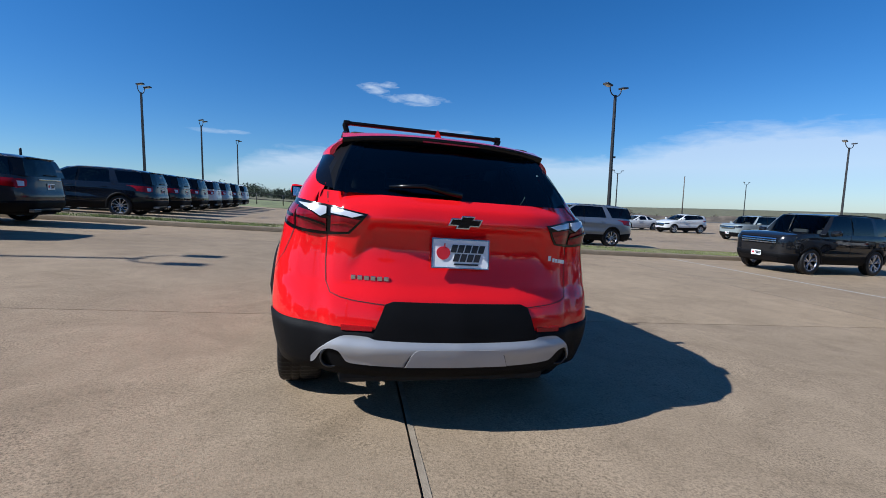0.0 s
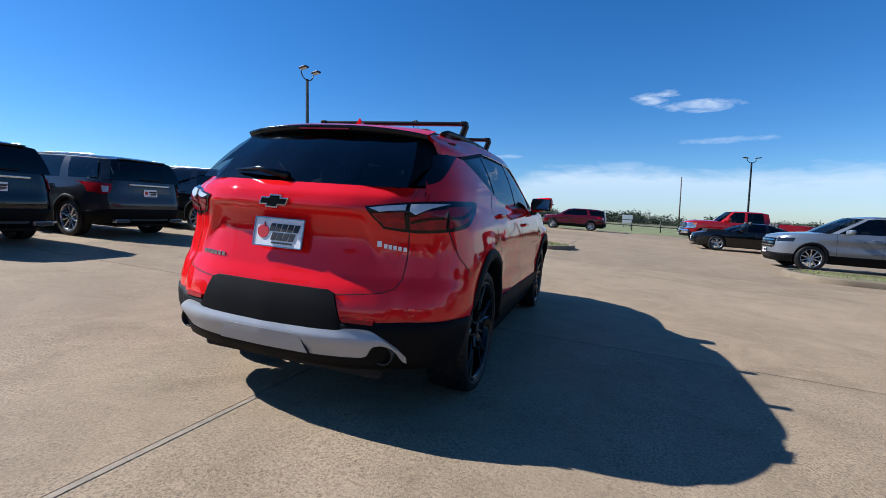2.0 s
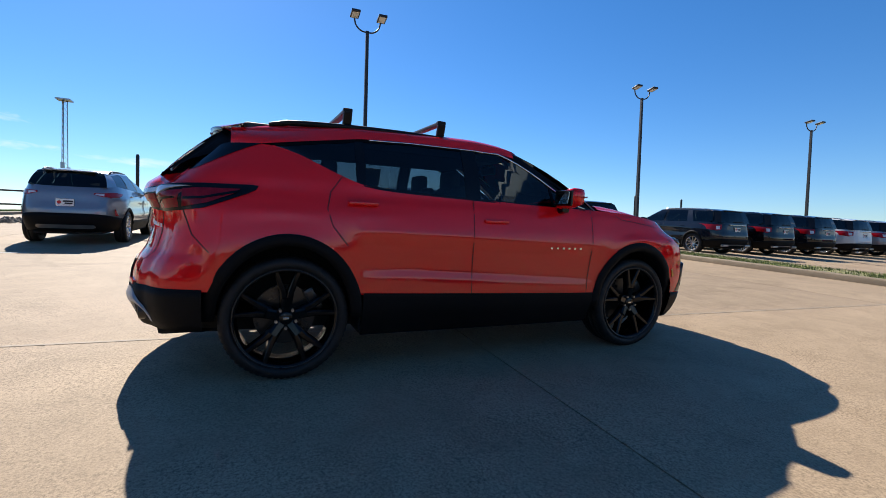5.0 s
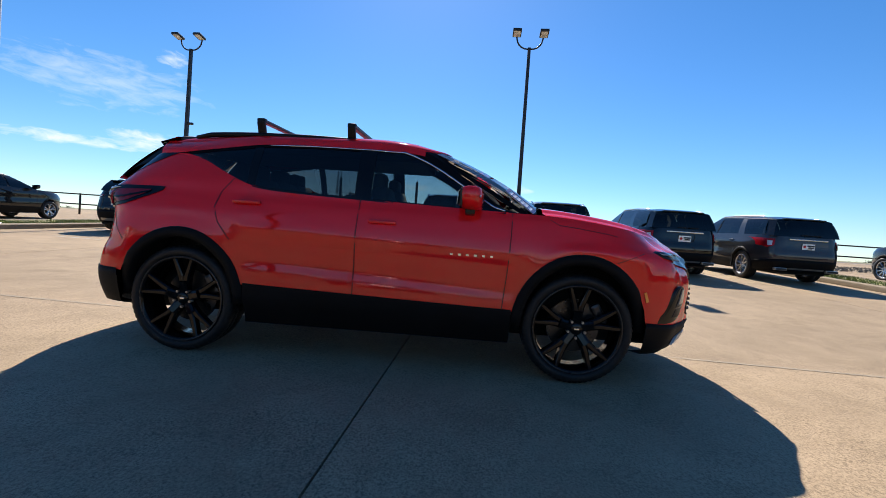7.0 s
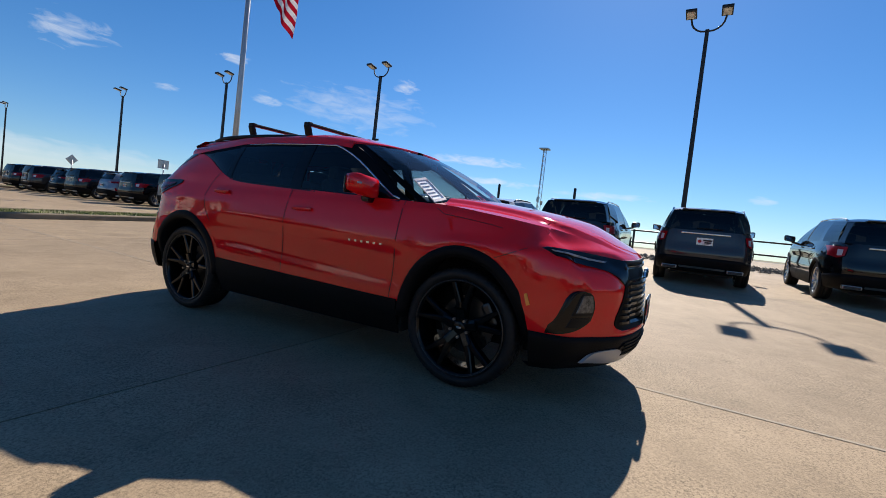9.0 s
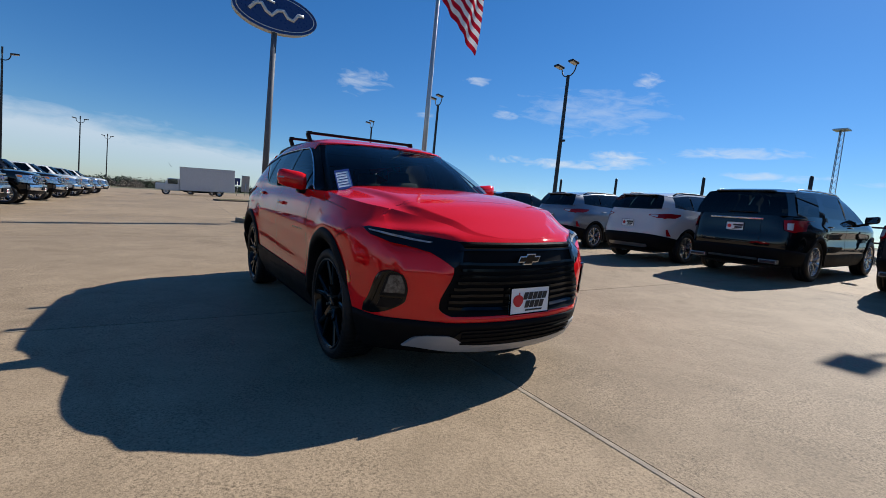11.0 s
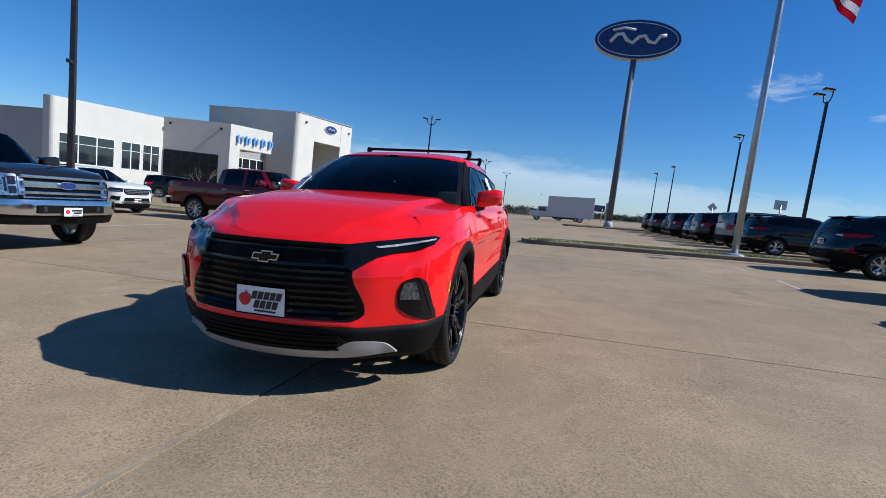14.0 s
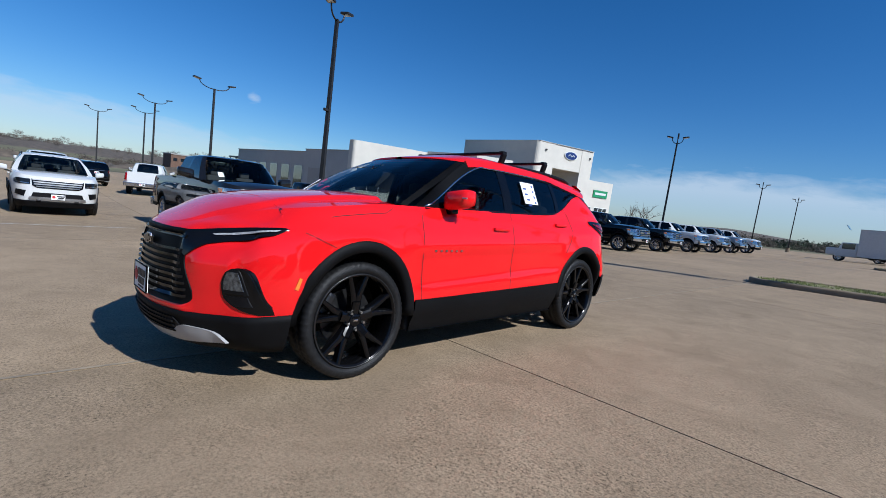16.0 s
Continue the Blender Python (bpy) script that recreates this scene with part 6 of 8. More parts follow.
def other_vehicle(kind, paint, label, category, m, rims=ALLOY):
    full = kind == "fullsize"
    sp = SPECS[kind]
    kind = "suv" if full else kind
    name = {"suv": "parked_suv", "cross": "parked_crossover", "truck": "parked_pickup", "coupe": "parked_coupe", "boxy": "boxy_suv"}[kind]
    car = empty(name, m, label, category, "cars parked on the lot")
    truck, coupe = kind == "truck", kind == "coupe"
    sh, cols = base_vehicle(sp, car, paint, rims, clad=None if coupe else CLAD, style="ten" if kind in ("suv", "truck") else "split")
    glasshouse(sh, car, cabin(kind, sh), paint, GLOSS_BLACK, GLASS, wind=GLASS_WIND, front_side=GLASS)
    seats(car, 0.35 if not truck else 0.75, -0.7 if not truck else -0.35, 0.36 if not truck else 0.62, h=0.98)
    zt = sh.top(-1.0)
    y0 = sp["cowl"]
    mir_y = {"suv": 0.70, "cross": 0.62, "truck": 0.98, "coupe": 0.45, "boxy": 0.68}[kind]
    for sg in (1, -1):
        mirror(car, sg, sh.side(mir_y, 1.0 if not coupe else 0.8) + (0.14 if not truck else 0.20), mir_y, zt + (0.02 if not truck else 0.12), paint, 1.0 if not truck else 1.45)
        for y in ((0.02, -1.02) if not truck else (0.28, -0.66)):
            if coupe and y < -0.5:
                continue
            handle(car, sh, sg, y, zt - 0.17, CHROME if truck else paint)
        seam("door_gap", sh, car, [(y0 - 0.24, zt - 0.04), (y0 - 0.28, sh.base(0.8) + 0.03)], sg, GAP, 0.008)
        seam("door_gap", sh, car, [(-0.17 if not truck else 0.10, zt - 0.03), (-0.16 if not truck else 0.10, sh.base(0) + 0.02)], sg, GAP, 0.008)
        if not coupe:
            ry0, ry1, rx, rz = {"suv": (0.15, -2.1, 0.69, 1.70), "cross": (0.0, -1.6, 0.59, 1.60), "truck": (0, 0, 0, 0), "boxy": (0.35, -1.9, 0.72, 1.735)}[kind]
            if rx:
                tube("roof_rail", [(sg * rx, ry0 + (ry1 - ry0) * i / 10, rz - 0.035 + 0.05 * math.sin(math.pi * i / 10) ** 0.4 - (0.04 if i in (0, 10) else 0)) for i in range(11)], 0.018, CHROME if kind == "suv" and paint in (PAINT["gray"], PAINT["black"]) else SATIN_BLACK, car)
    # rear
    ry = {"suv": 1.02, "cross": 0.98, "truck": 1.12, "coupe": 0.80, "boxy": 0.98}[kind]
    for sg in (1, -1):
        if kind == "suv":
            L = outline_patch("tail_light", [(sg * 0.77, 0.96), (sg * 0.74, 1.10), (sg * 0.78, 1.13), (sg * 0.93, 1.14), (sg * 0.94, 0.95), (sg * 0.86, 0.91)], on_rear(sh, 0.012), LENS_RED, car, "red tail light with clear centre", n=9)
            outline_patch("lamp_bar", [(sg * 0.805, 0.965), (sg * 0.79, 1.075), (sg * 0.85, 1.08), (sg * 0.86, 0.955)], on_rear(sh, 0.018), LENS_CLEAR, L, n=5, rows=3)
            outline_patch("tail_light", [(-2.47, 0.96), (-2.47, 1.13), (-2.24, 1.135), (-2.20, 1.11), (-2.33, 1.06)], on_side(sh, 0.010, sg), LENS_RED, car, n=8)
            bm = bmesh.new()
            box(bm, (sg * 0.62, -2.585, 0.375), (0.30, 0.10, 0.075), 0.018)
            part("exhaust_tip", bm, STEEL, car)
            bx("exhaust_mouth", (sg * 0.62, -2.638, 0.375), (0.25, 0.012, 0.045), PRINT_BLACK, car)
        elif kind == "cross":
            outline_patch("tail_light", [(sg * 0.46, 1.07), (sg * 0.47, 1.10), (sg * 0.84, 1.12), (sg * 0.86, 1.02), (sg * 0.62, 1.02)], on_rear(sh, 0.012), LENS_RED, car, n=10)
            outline_patch("lamp_bar", [(sg * 0.49, 1.065), (sg * 0.50, 1.09), (sg * 0.63, 1.095), (sg * 0.63, 1.04)], on_rear(sh, 0.017), LENS_CLEAR, car, n=6, rows=3)
            outline_patch("reflector", [(sg * 0.80, 0.62), (sg * 0.785, 0.76), (sg * 0.80, 0.77), (sg * 0.835, 0.62)], on_rear(sh, 0.014), LENS_RED, car, n=5, rows=3)
            outline_patch("tail_light", [(-2.06, 1.0), (-2.06, 1.12), (-1.85, 1.13), (-1.78, 1.11), (-1.9, 1.05)], on_side(sh, 0.010, sg), LENS_RED, car, n=7)
        elif kind == "truck":
            outline_patch("tail_light", [(sg * 0.82, 0.90), (sg * 0.82, 1.36), (sg * 0.985, 1.36), (sg * 0.99, 0.90)], on_rear(sh, 0.012), LENS_RED, car, n=4)
        elif coupe:
            outline_patch("tail_light", [(sg * 0.40, 0.74), (sg * 0.40, 0.88), (sg * 0.80, 0.88), (sg * 0.80, 0.74)], on_rear(sh, 0.012), LENS_RED, car, n=4)
        else:
            outline_patch("tail_light", [(sg * 0.72, 0.88), (sg * 0.72, 1.14), (sg * 0.88, 1.14), (sg * 0.88, 0.88)], on_rear(sh, 0.012), LENS_RED, car, n=4)
    yr = sh.rear(0, ry) - 0.012
    if kind == "suv":
        bx("chrome_strip", (0, sh.rear(0.3, 1.13) - 0.012, 1.135), (0.92, 0.03, 0.036), CHROME if paint in (PAINT["black"], PAINT["gray"]) else GLOSS_BLACK, car, "bright strip across the tailgate", bevel=0.008)
        bx("rear_spoiler", (0, -2.345, 1.652), (1.00, 0.15, 0.028), paint, car, bevel=0.015)
        bx("rear_wiper", (0.08, -2.56, 1.25), (0.5, 0.02, 0.02), SATIN_BLACK, car, bevel=0.004)
        outline_patch("skid_plate", [(-0.44, 0.39), (-0.43, 0.415), (0.43, 0.415), (0.44, 0.39), (0.42, 0.375), (-0.42, 0.375)], on_rear(sh, 0.016), STEEL, car, n=10)
        number_plate(car, yr - 0.0, 0.97, -1)
    elif kind == "cross":
        bx("rear_spoiler", (0, -1.93, 1.545), (0.88, 0.15, 0.026), paint, car, bevel=0.014)
        outline_patch("skid_plate", [(-0.50, 0.37), (-0.48, 0.42), (0.48, 0.42), (0.50, 0.37), (0.45, 0.34), (-0.45, 0.34)], on_rear(sh, 0.016), STEEL, car, n=10)
        number_plate(car, sh.rear(0.1, 0.86) - 0.014, 0.88, -1)
    elif truck:
        bx("rear_bumper", (0, -3.33, 0.66), (1.95, 0.20, 0.24), CHROME, car, bevel=0.03)
        bx("tailgate_skin", (0, -3.255, 1.13), (1.62, 0.05, 0.52), paint, car, bevel=0.012)
        number_plate(car, -3.44, 0.68, -1)
    # front
    if truck:
        us = [-0.99 + 1.98 * i / 22 for i in range(23)]

        def bow(out):
            def place(u, z):
                return Vector((u * (1 - 0.01 * out), 3.205 + out - 0.30 * (abs(u) / 0.99) ** 5 - 1.1 * (z - 0.73) ** 2, z))
            return place, lambda u, z, t: place(u, z) + Vector((0, -t, 0))

        front = bow(0.0)
        patch("front_bumper", us, lambda u: 0.60 + 0.02 * abs(u) ** 3, lambda u: 0.845, front[0], front[1], CHROME, car, "chrome front bumper", rows=7, thick=0.10)
        low = bow(-0.04)
        patch("lower_valance", us, lambda u: 0.44 + 0.02 * abs(u) ** 2, lambda u: 0.61, low[0], low[1], CLAD, car, rows=4, thick=0.08)
        g = outline_patch("grille", [(-0.66, 0.86), (-0.66, 1.24), (0.66, 1.24), (0.66, 0.86)], on_front(sh, 0.010), GLOSS_BLACK, car, n=8)
        for z, h in ((1.205, 0.050), (1.085, 0.100), (0.955, 0.045), (0.880, 0.028)):
            bx("grille_bar", (0, sh.front(0.2, z) + 0.04, z), (1.30, 0.05, h), CHROME, car, bevel=0.012)
        bx("bumper_recess", (0, 3.205, 0.70), (1.05, 0.03, 0.13), CLAD, car, bevel=0.008)
        bx("window_sticker", (0.52, 1.29, 1.545), (0.13, 0.004, 0.16), PLATE_WHITE, car, m=Matrix.Rotation(radians(47), 4, 'X'))
        bm = bmesh.new()
        cyl(bm, (0, 0, 0), 0.145, 0.024, 'y', 28)
        bmesh.ops.scale(bm, vec=(1, 1, 0.46), verts=bm.verts)
        part("badge_rim", bm, CHROME, car, m=Matrix.Translation((0, sh.front(0, 1.085) + 0.070, 1.085)))
        bm = bmesh.new()
        cyl(bm, (0, 0, 0), 0.13, 0.03, 'y', 28)
        bmesh.ops.scale(bm, vec=(1, 1, 0.42), verts=bm.verts)
        b = part("badge", bm, SIGN_BLUE, car, "blue oval badge")
        b.matrix_basis = Matrix.Translation((0, sh.front(0, 1.085) + 0.075, 1.085))
        for sg in (1, -1):
            lamp = outline_patch("headlight", [(sg * 0.67, 0.90), (sg * 0.67, 1.225), (sg * 0.955, 1.235), (sg * 0.965, 0.93), (sg * 0.90, 0.90)], on_front(sh, 0.014), LAMP_CHROME, car, "large clear headlight with a bright reflector", n=10)
            outline_patch("lamp_core", [(sg * 0.69, 1.07), (sg * 0.69, 1.19), (sg * 0.77, 1.19), (sg * 0.77, 1.07)], on_front(sh, 0.020), LENS_LAMP, lamp, n=4, rows=3)
            outline_patch("lamp_core", [(sg * 0.69, 0.93), (sg * 0.69, 1.04), (sg * 0.77, 1.04), (sg * 0.77, 0.93)], on_front(sh, 0.020), LENS_LAMP, lamp, n=4, rows=3)
            outline_patch("lamp_core", [(sg * 0.79, 0.96), (sg * 0.79, 1.17), (sg * 0.808, 1.17), (sg * 0.808, 0.96)], on_front(sh, 0.020), LENS_LAMP, lamp, n=3, rows=3)
            outline_patch("lamp_core", [(sg * 0.83, 1.06), (sg * 0.83, 1.075), (sg * 0.93, 1.075), (sg * 0.93, 1.06)], on_front(sh, 0.020), LENS_LAMP, lamp, n=4, rows=3)
            outline_patch("turn_lens", [(sg * 0.94, 1.13), (sg * 0.937, 1.215), (sg * 0.958, 1.22), (sg * 0.96, 1.135)], on_front(sh, 0.019), AMBER, lamp, n=4, rows=3)
            outline_patch("grille_surround", [(sg * 0.60, 0.90), (sg * 0.60, 1.16), (sg * 0.66, 1.20), (sg * 0.675, 1.16), (sg * 0.675, 0.92)], on_front(sh, 0.032), CHROME, car, n=5, rows=4)
            bx("tow_hook", (sg * 0.42, 3.20, 0.70), (0.05, 0.06, 0.08), PRINT_BLACK, car, bevel=0.01)
        number_plate(car, 3.22, 0.66, 1)
    elif full:
        outline_patch("grille", [(-0.54, 0.80), (-0.56, 0.98), (0.56, 0.98), (0.54, 0.80), (0.44, 0.74), (-0.44, 0.74)], on_front(sh, 0.010), GLOSS_BLACK, car, n=14)
        ff = on_front(sh, 0.026)
        for z, hw, h in ((0.965, 0.54, 0.014), (0.905, 0.52, 0.017), (0.845, 0.51, 0.017), (0.785, 0.46, 0.014)):
            us = [-hw + 2 * hw * i / 16 for i in range(17)]
            patch("grille_bar", us, lambda u, z=z, h=h: z - h, lambda u, z=z, h=h: z + h, ff[0], ff[1], STEEL, car, rows=3, thick=0.016)
        for sg in (1, -1):
            lamp = outline_patch("headlight", [(sg * 0.58, 0.83), (sg * 0.58, 0.975), (sg * 0.86, 0.985), (sg * 0.90, 0.96), (sg * 0.90, 0.86), (sg * 0.80, 0.83)], on_front(sh, 0.012), LENS_LAMP, car, "dark headlight with a bright strip", n=12)
            outline_patch("light_bar", [(sg * 0.60, 0.845), (sg * 0.60, 0.865), (sg * 0.86, 0.885), (sg * 0.86, 0.868)], on_front(sh, 0.017), LAMP_CHROME, lamp, n=8, rows=3)
            outline_patch("fog_lamp", [(sg * 0.70, 0.50), (sg * 0.66, 0.66), (sg * 0.86, 0.68), (sg * 0.88, 0.55)], on_front(sh, 0.012), SATIN_BLACK, car, n=8)
            bx("tow_hook", (sg * 0.40, sh.front(0.4, 0.42) + 0.02, 0.415), (0.10, 0.04, 0.05), PRINT_BLACK, car, bevel=0.01)
        outline_patch("lower_intake", [(-0.56, 0.50), (-0.52, 0.62), (0.52, 0.62), (0.56, 0.50)], on_front(sh, 0.014), SATIN_BLACK, car, n=12)
        outline_patch("skid_plate", [(-0.62, 0.43), (-0.60, 0.50), (0.60, 0.50), (0.62, 0.43), (0.5, 0.40), (-0.5, 0.40)], on_front(sh, 0.018), STEEL, car, n=12)
        number_plate(car, sh.front(0, 0.52) + 0.03, 0.52, 1)
    else:
        zg = {"suv": (0.62, 0.92), "cross": (0.58, 0.84), "coupe": (0.42, 0.62), "boxy": (0.80, 1.0)}[kind]
        outline_patch("grille", [(-0.55, zg[0] + 0.05), (-0.58, zg[1]), (0.58, zg[1]), (0.55, zg[0] + 0.05), (0.45, zg[0]), (-0.45, zg[0])], on_front(sh, 0.010), GLOSS_BLACK, car, n=12)
        for k in range(3):
            z = zg[0] + (zg[1] - zg[0]) * (k + 0.7) / 3.4
            us = [-0.52 + 1.04 * i / 12 for i in range(13)]
            ff = on_front(sh, 0.022)
            patch("grille_bar", us, lambda u, z=z: z - 0.016, lambda u, z=z: z + 0.016, ff[0], ff[1], CHROME if kind != "coupe" else GLOSS_BLACK, car, rows=2, thick=0.012)
        front_lamps(sh, car, zg[1] - 0.10, zg[1] + 0.02, 0.60, 0.86 if kind != "coupe" else 0.80)
        outline_patch("lower_intake", [(-0.55, 0.32), (-0.60, 0.44), (0.60, 0.44), (0.55, 0.32)], on_front(sh, 0.018), SATIN_BLACK, car, n=8)
        number_plate(car, sh.front(0, 0.52) + 0.03, 0.52, 1)
    return car


MODELS = {}


def recolour(ob, paint, old):
    for o in (ob, *ob.children_recursive):
        if o.type == 'MESH':
            for s in o.material_slots:
                if s.material == old:
                    s.link = 'OBJECT'
                    s.material = paint


def park(kind, colour, x, y, heading, label, category="car"):
    m = stand(x, y, heading)
    if kind not in MODELS:
        ob = other_vehicle(kind, PAINT[colour], label, category, m)
        MODELS[kind] = (ob, PAINT[colour])
        return ob
    src, old = MODELS[kind]
    ob = copy_thing(src, m)
    tagged(ob, label, category)
    if PAINT[colour] != old:
        recolour(ob, PAINT[colour], old)
    if math.hypot(x, y) > 15.0:
        empty_cabin(ob)
    return ob


def empty_cabin(ob):
    """Far cars need no seats, brake discs or mirror fittings that hide behind glass, spokes and caps."""
    for o in [c for c in ob.children_recursive if c.name.split(".")[0] in ("headrest", "seat", "brake_disc", "dashboard", "exhaust_mouth", "tow_hook", "mirror_glass", "mirror_foot")]:
        if not o.children:
            bpy.data.objects.remove(o)


# near row on the uphill side, tails towards the red car (rear axle near x = -8.7)
park("suv", "gray", -10.25, 9.15, 90, "gray metallic SUV with silver wheels parked in a row")
park("suv", "black", -10.20, 6.1, 90, "black SUV with a chrome tailgate strip parked in a row")
park("suv", "gray", -10.25, 3.0, 90, "gray SUV with roof rails parked beside a black one")
park("suv", "black", -9.95, 0.2, 90, "black SUV with a chrome tailgate strip parked beside a white crossover")
park("cross", "white", -9.65, -2.1, 90, "white crossover with black lower trim parked in a row")
park("cross", "silver", -10.10, -5.05, 90, "silver crossover with black lower trim parked in a row")
park("cross", "black", -10.95, -9.75, 90, "black crossover parked beside a curbed grass strip")
# rows past the grass strips
for k, (kind, col, lab) in enumerate((
        ("suv", "blue_gray", "dark blue gray SUV parked past a grass strip"), ("suv", "black", "black SUV in a row past a grass strip"),
        ("suv", "charcoal", "charcoal SUV in a row past a grass strip"), ("suv", "white", "white SUV in a row past a grass strip"),
        ("suv", "silver", "silver SUV in a row past a grass strip"), ("suv", "black", "black SUV in a row past a grass strip"), ("suv", "white", "white SUV at the end of a row"))):
    park(kind, col, -9.6, 15.0 + 2.95 * k, 90, lab)
for k, (kind, col, lab) in enumerate((
        ("cross", "charcoal", "charcoal crossover parked past a grass strip"), ("boxy", "silver", "silver boxy SUV parked in a row"),
        ("suv", "black", "black SUV parked in a far row"), ("cross", "silver", "silver crossover parked in a far row"),
        ("suv", "charcoal", "charcoal SUV parked in a far row"), ("cross", "black", "black crossover parked in a far row"),
        ("suv", "gray", "gray SUV parked in a far row"), ("suv", "black", "black SUV parked in a far row"))):
    park(kind, col, -11.6, -16.9 - 2.9 * k, 90, lab)
# downhill side: pickups and others, noses towards the red car
park("truck", "charcoal", 9.45, -1.2, 90, "dark gray heavy pickup with a chrome bumper and grille", "pickup")
park("truck", "dark_red", 9.4, -10.35, 90, "dark red heavy pickup with a chrome bumper", "pickup")
for col, y, lab in (("charcoal", -15.8, "dark gray pickup in a long row"), ("black", -21.4, "black pickup in a long row"), ("charcoal", -26.6, "dark gray pickup in a long row"), ("white", -32.2, "white pickup in a long row"),
                    ("white", -37.6, "white pickup in a long row"), ("silver", -43.0, "silver pickup in a long row"), ("white", -48.6, "white pickup in a long row")):
    park("truck", col, 9.25 - 0.012 * (-15.8 - y), y, 90, lab, "pickup")
park("fullsize", "white", 15.6, 1.9, 90, "white full-size SUV with a bright grille facing the lot")
park("fullsize", "white", 16.9, -9.8, 90, "white full-size SUV parked behind a dark gray pickup")
park("truck", "white", 33.0, -4.3, -108, "white pickup seen from behind", "pickup")
park("truck", "white", 21.5, 6.3, 92, "white pickup parked beside another", "pickup")
park("truck", "white", 30.0, 1.2, 92, "white pickup parked in a far row", "pickup")
# this SUV model stands in for a black trailer under a tarp
park("suv", "black", 40.0, -1.5, -80, "black SUV in place of a tarped trailer far across the lot")
park("truck", "black", 38.5, -18.6, 90, "black pickup by the service wing", "pickup")
park("suv", "black", 27.5, -25.6, 130, "black SUV by the dealership front")
park("truck", "white", 24.6, -28.0, 150, "white pickup by the dealership front", "pickup")
park("boxy", "black", -3.5, -68.0, 80, "black boxy SUV standing far down the lot")
park("suv", "silver", 9.15, 12.95, 90, "silver SUV with bright wheels parked past a curb")
park("boxy", "charcoal", 13.75, 6.25, 93, "dark gray boxy SUV with a slatted grille")
park("coupe", "black", 8.2, 20.6, 90, "low black coupe parked in a row")
park("truck", "red", 9.3, 25.6, 90, "red pickup parked past a black coupe", "pickup")
park("suv", "dark_red", -0.45, 34.6, 86, "dark red SUV standing across the lot")
park("boxy", "sage", 28.5, 21.5, 92, "pale gray green boxy SUV parked far off")
park("boxy", "silver", 31.5, 17.5, 92, "pale silver boxy SUV parked far off")
park("coupe", "white", 27.5, 33.0, 90, "white car parked far off")
park("cross", "white", 29.5, 29.5, 90, "white crossover parked far off")


# ---- light poles, sign, flag ----
def lamp_post(x, y, turn=0.0, height=7.7, fixture=False, reach=0.5, forked=False):
    m = Matrix.Translation((x, y, plan_z(x))) @ Matrix.Rotation(radians(turn), 4, 'Z')
    post = empty("street_lamp", m, "dark bronze lamp post with two flat heads", "lamp post", "lamp posts of the lot")
    bm = bmesh.new()
    cyl(bm, (0, 0, 0.35), 0.28, 0.7, 'z', 20)
    part("footing", bm, CURB, post)
    vs, fs = [], []
    n = 10
    for i in range(n):
        z = 0.7 + (height - 0.7) * i / (n - 1)
        w = 0.075 - 0.020 * i / (n - 1)
        for a, b in ((-1, -1), (1, -1), (1, 1), (-1, 1)):
            vs.append((a * w, b * w, z))
    for i in range(n - 1):
        for k in range(4):
            j = (k + 1) % 4
            fs.append((4 * i + k, 4 * i + j, 4 * i + 4 + j, 4 * i + 4 + k))
    fs.append((4 * n - 4, 4 * n - 3, 4 * n - 2, 4 * n - 1))
    mk("pole", vs, fs, BRONZE, post, smooth=False)
    bx("pole_flange", (0, 0, 0.72), (0.28, 0.28, 0.04), BRONZE, post, bevel=0.01)
    for sg in (1, -1):
        pts = [(0, 0, height - 0.05)] + [(sg * (0.06 + (reach - 0.08) * math.sin(a)), 0, height - 0.05 + 0.40 * (1 - math.cos(a))) for a in (0.3, 0.6, 0.9, 1.2, 1.5)] + [(sg * reach, 0, height + 0.42)]
        arm = tube("arm", pts, 0.030, BRONZE, post)
        bm = bmesh.new()
        box(bm, (0, 0, 0), (0.46, 0.32, 0.09), 0.02)
        h = part("lamp_head", bm, BRONZE, post)
        h.matrix_basis = Matrix.Translation((sg * (reach + 0.16), 0, height + 0.44)) @ Matrix.Rotation(radians(-sg * 9), 4, 'Y')
        if forked:
            h.matrix_basis = Matrix.Translation((sg * reach, -0.20, height + 0.47)) @ Matrix.Rotation(radians(90), 4, 'Z') @ Matrix.Rotation(radians(9), 4, 'Y')
        bx("lens", (0, 0, -0.047), (0.36, 0.24, 0.008), LAMP_LENS, h)
    if fixture:
        bx("camera_box", (0.16, 0, height * 0.58), (0.26, 0.10, 0.10), BRONZE, post, bevel=0.02)
    return post


for x, y, turn, fix in ((-14.2, 17.7, 84, False), (-13.1, 2.45, 88, False), (-15.0, -11.95, 86, True), (-14.1, -22.8, 86, False), (-15.0, -36.3, 86, False),
                        (-13.8, 32.5, 84, False), (-13.8, 47.5, 84, False), (-13.5, 64.0, 84, False), (-15.85, -60.4, 84, False), (-15.85, -70.7, 84, False),
                        (14.0, 17.3, 20, True), (12.2, -5.55, 120, True), (31.4, -7.5, 100, False), (47.2, -7.3, 100, False), (60.0, -9.0, 100, False), (71.0, -6.0, 100, False),
                        (16.0, 49.6, 20, False), (41.5, 24.8, 20, False), (45.0, 61.6, 20, False), (88.0, 77.0, 20, False)):
    lamp_post(x, y, turn, fixture=fix, reach=1.05 if x > 25 else 0.5, forked=x < 0)
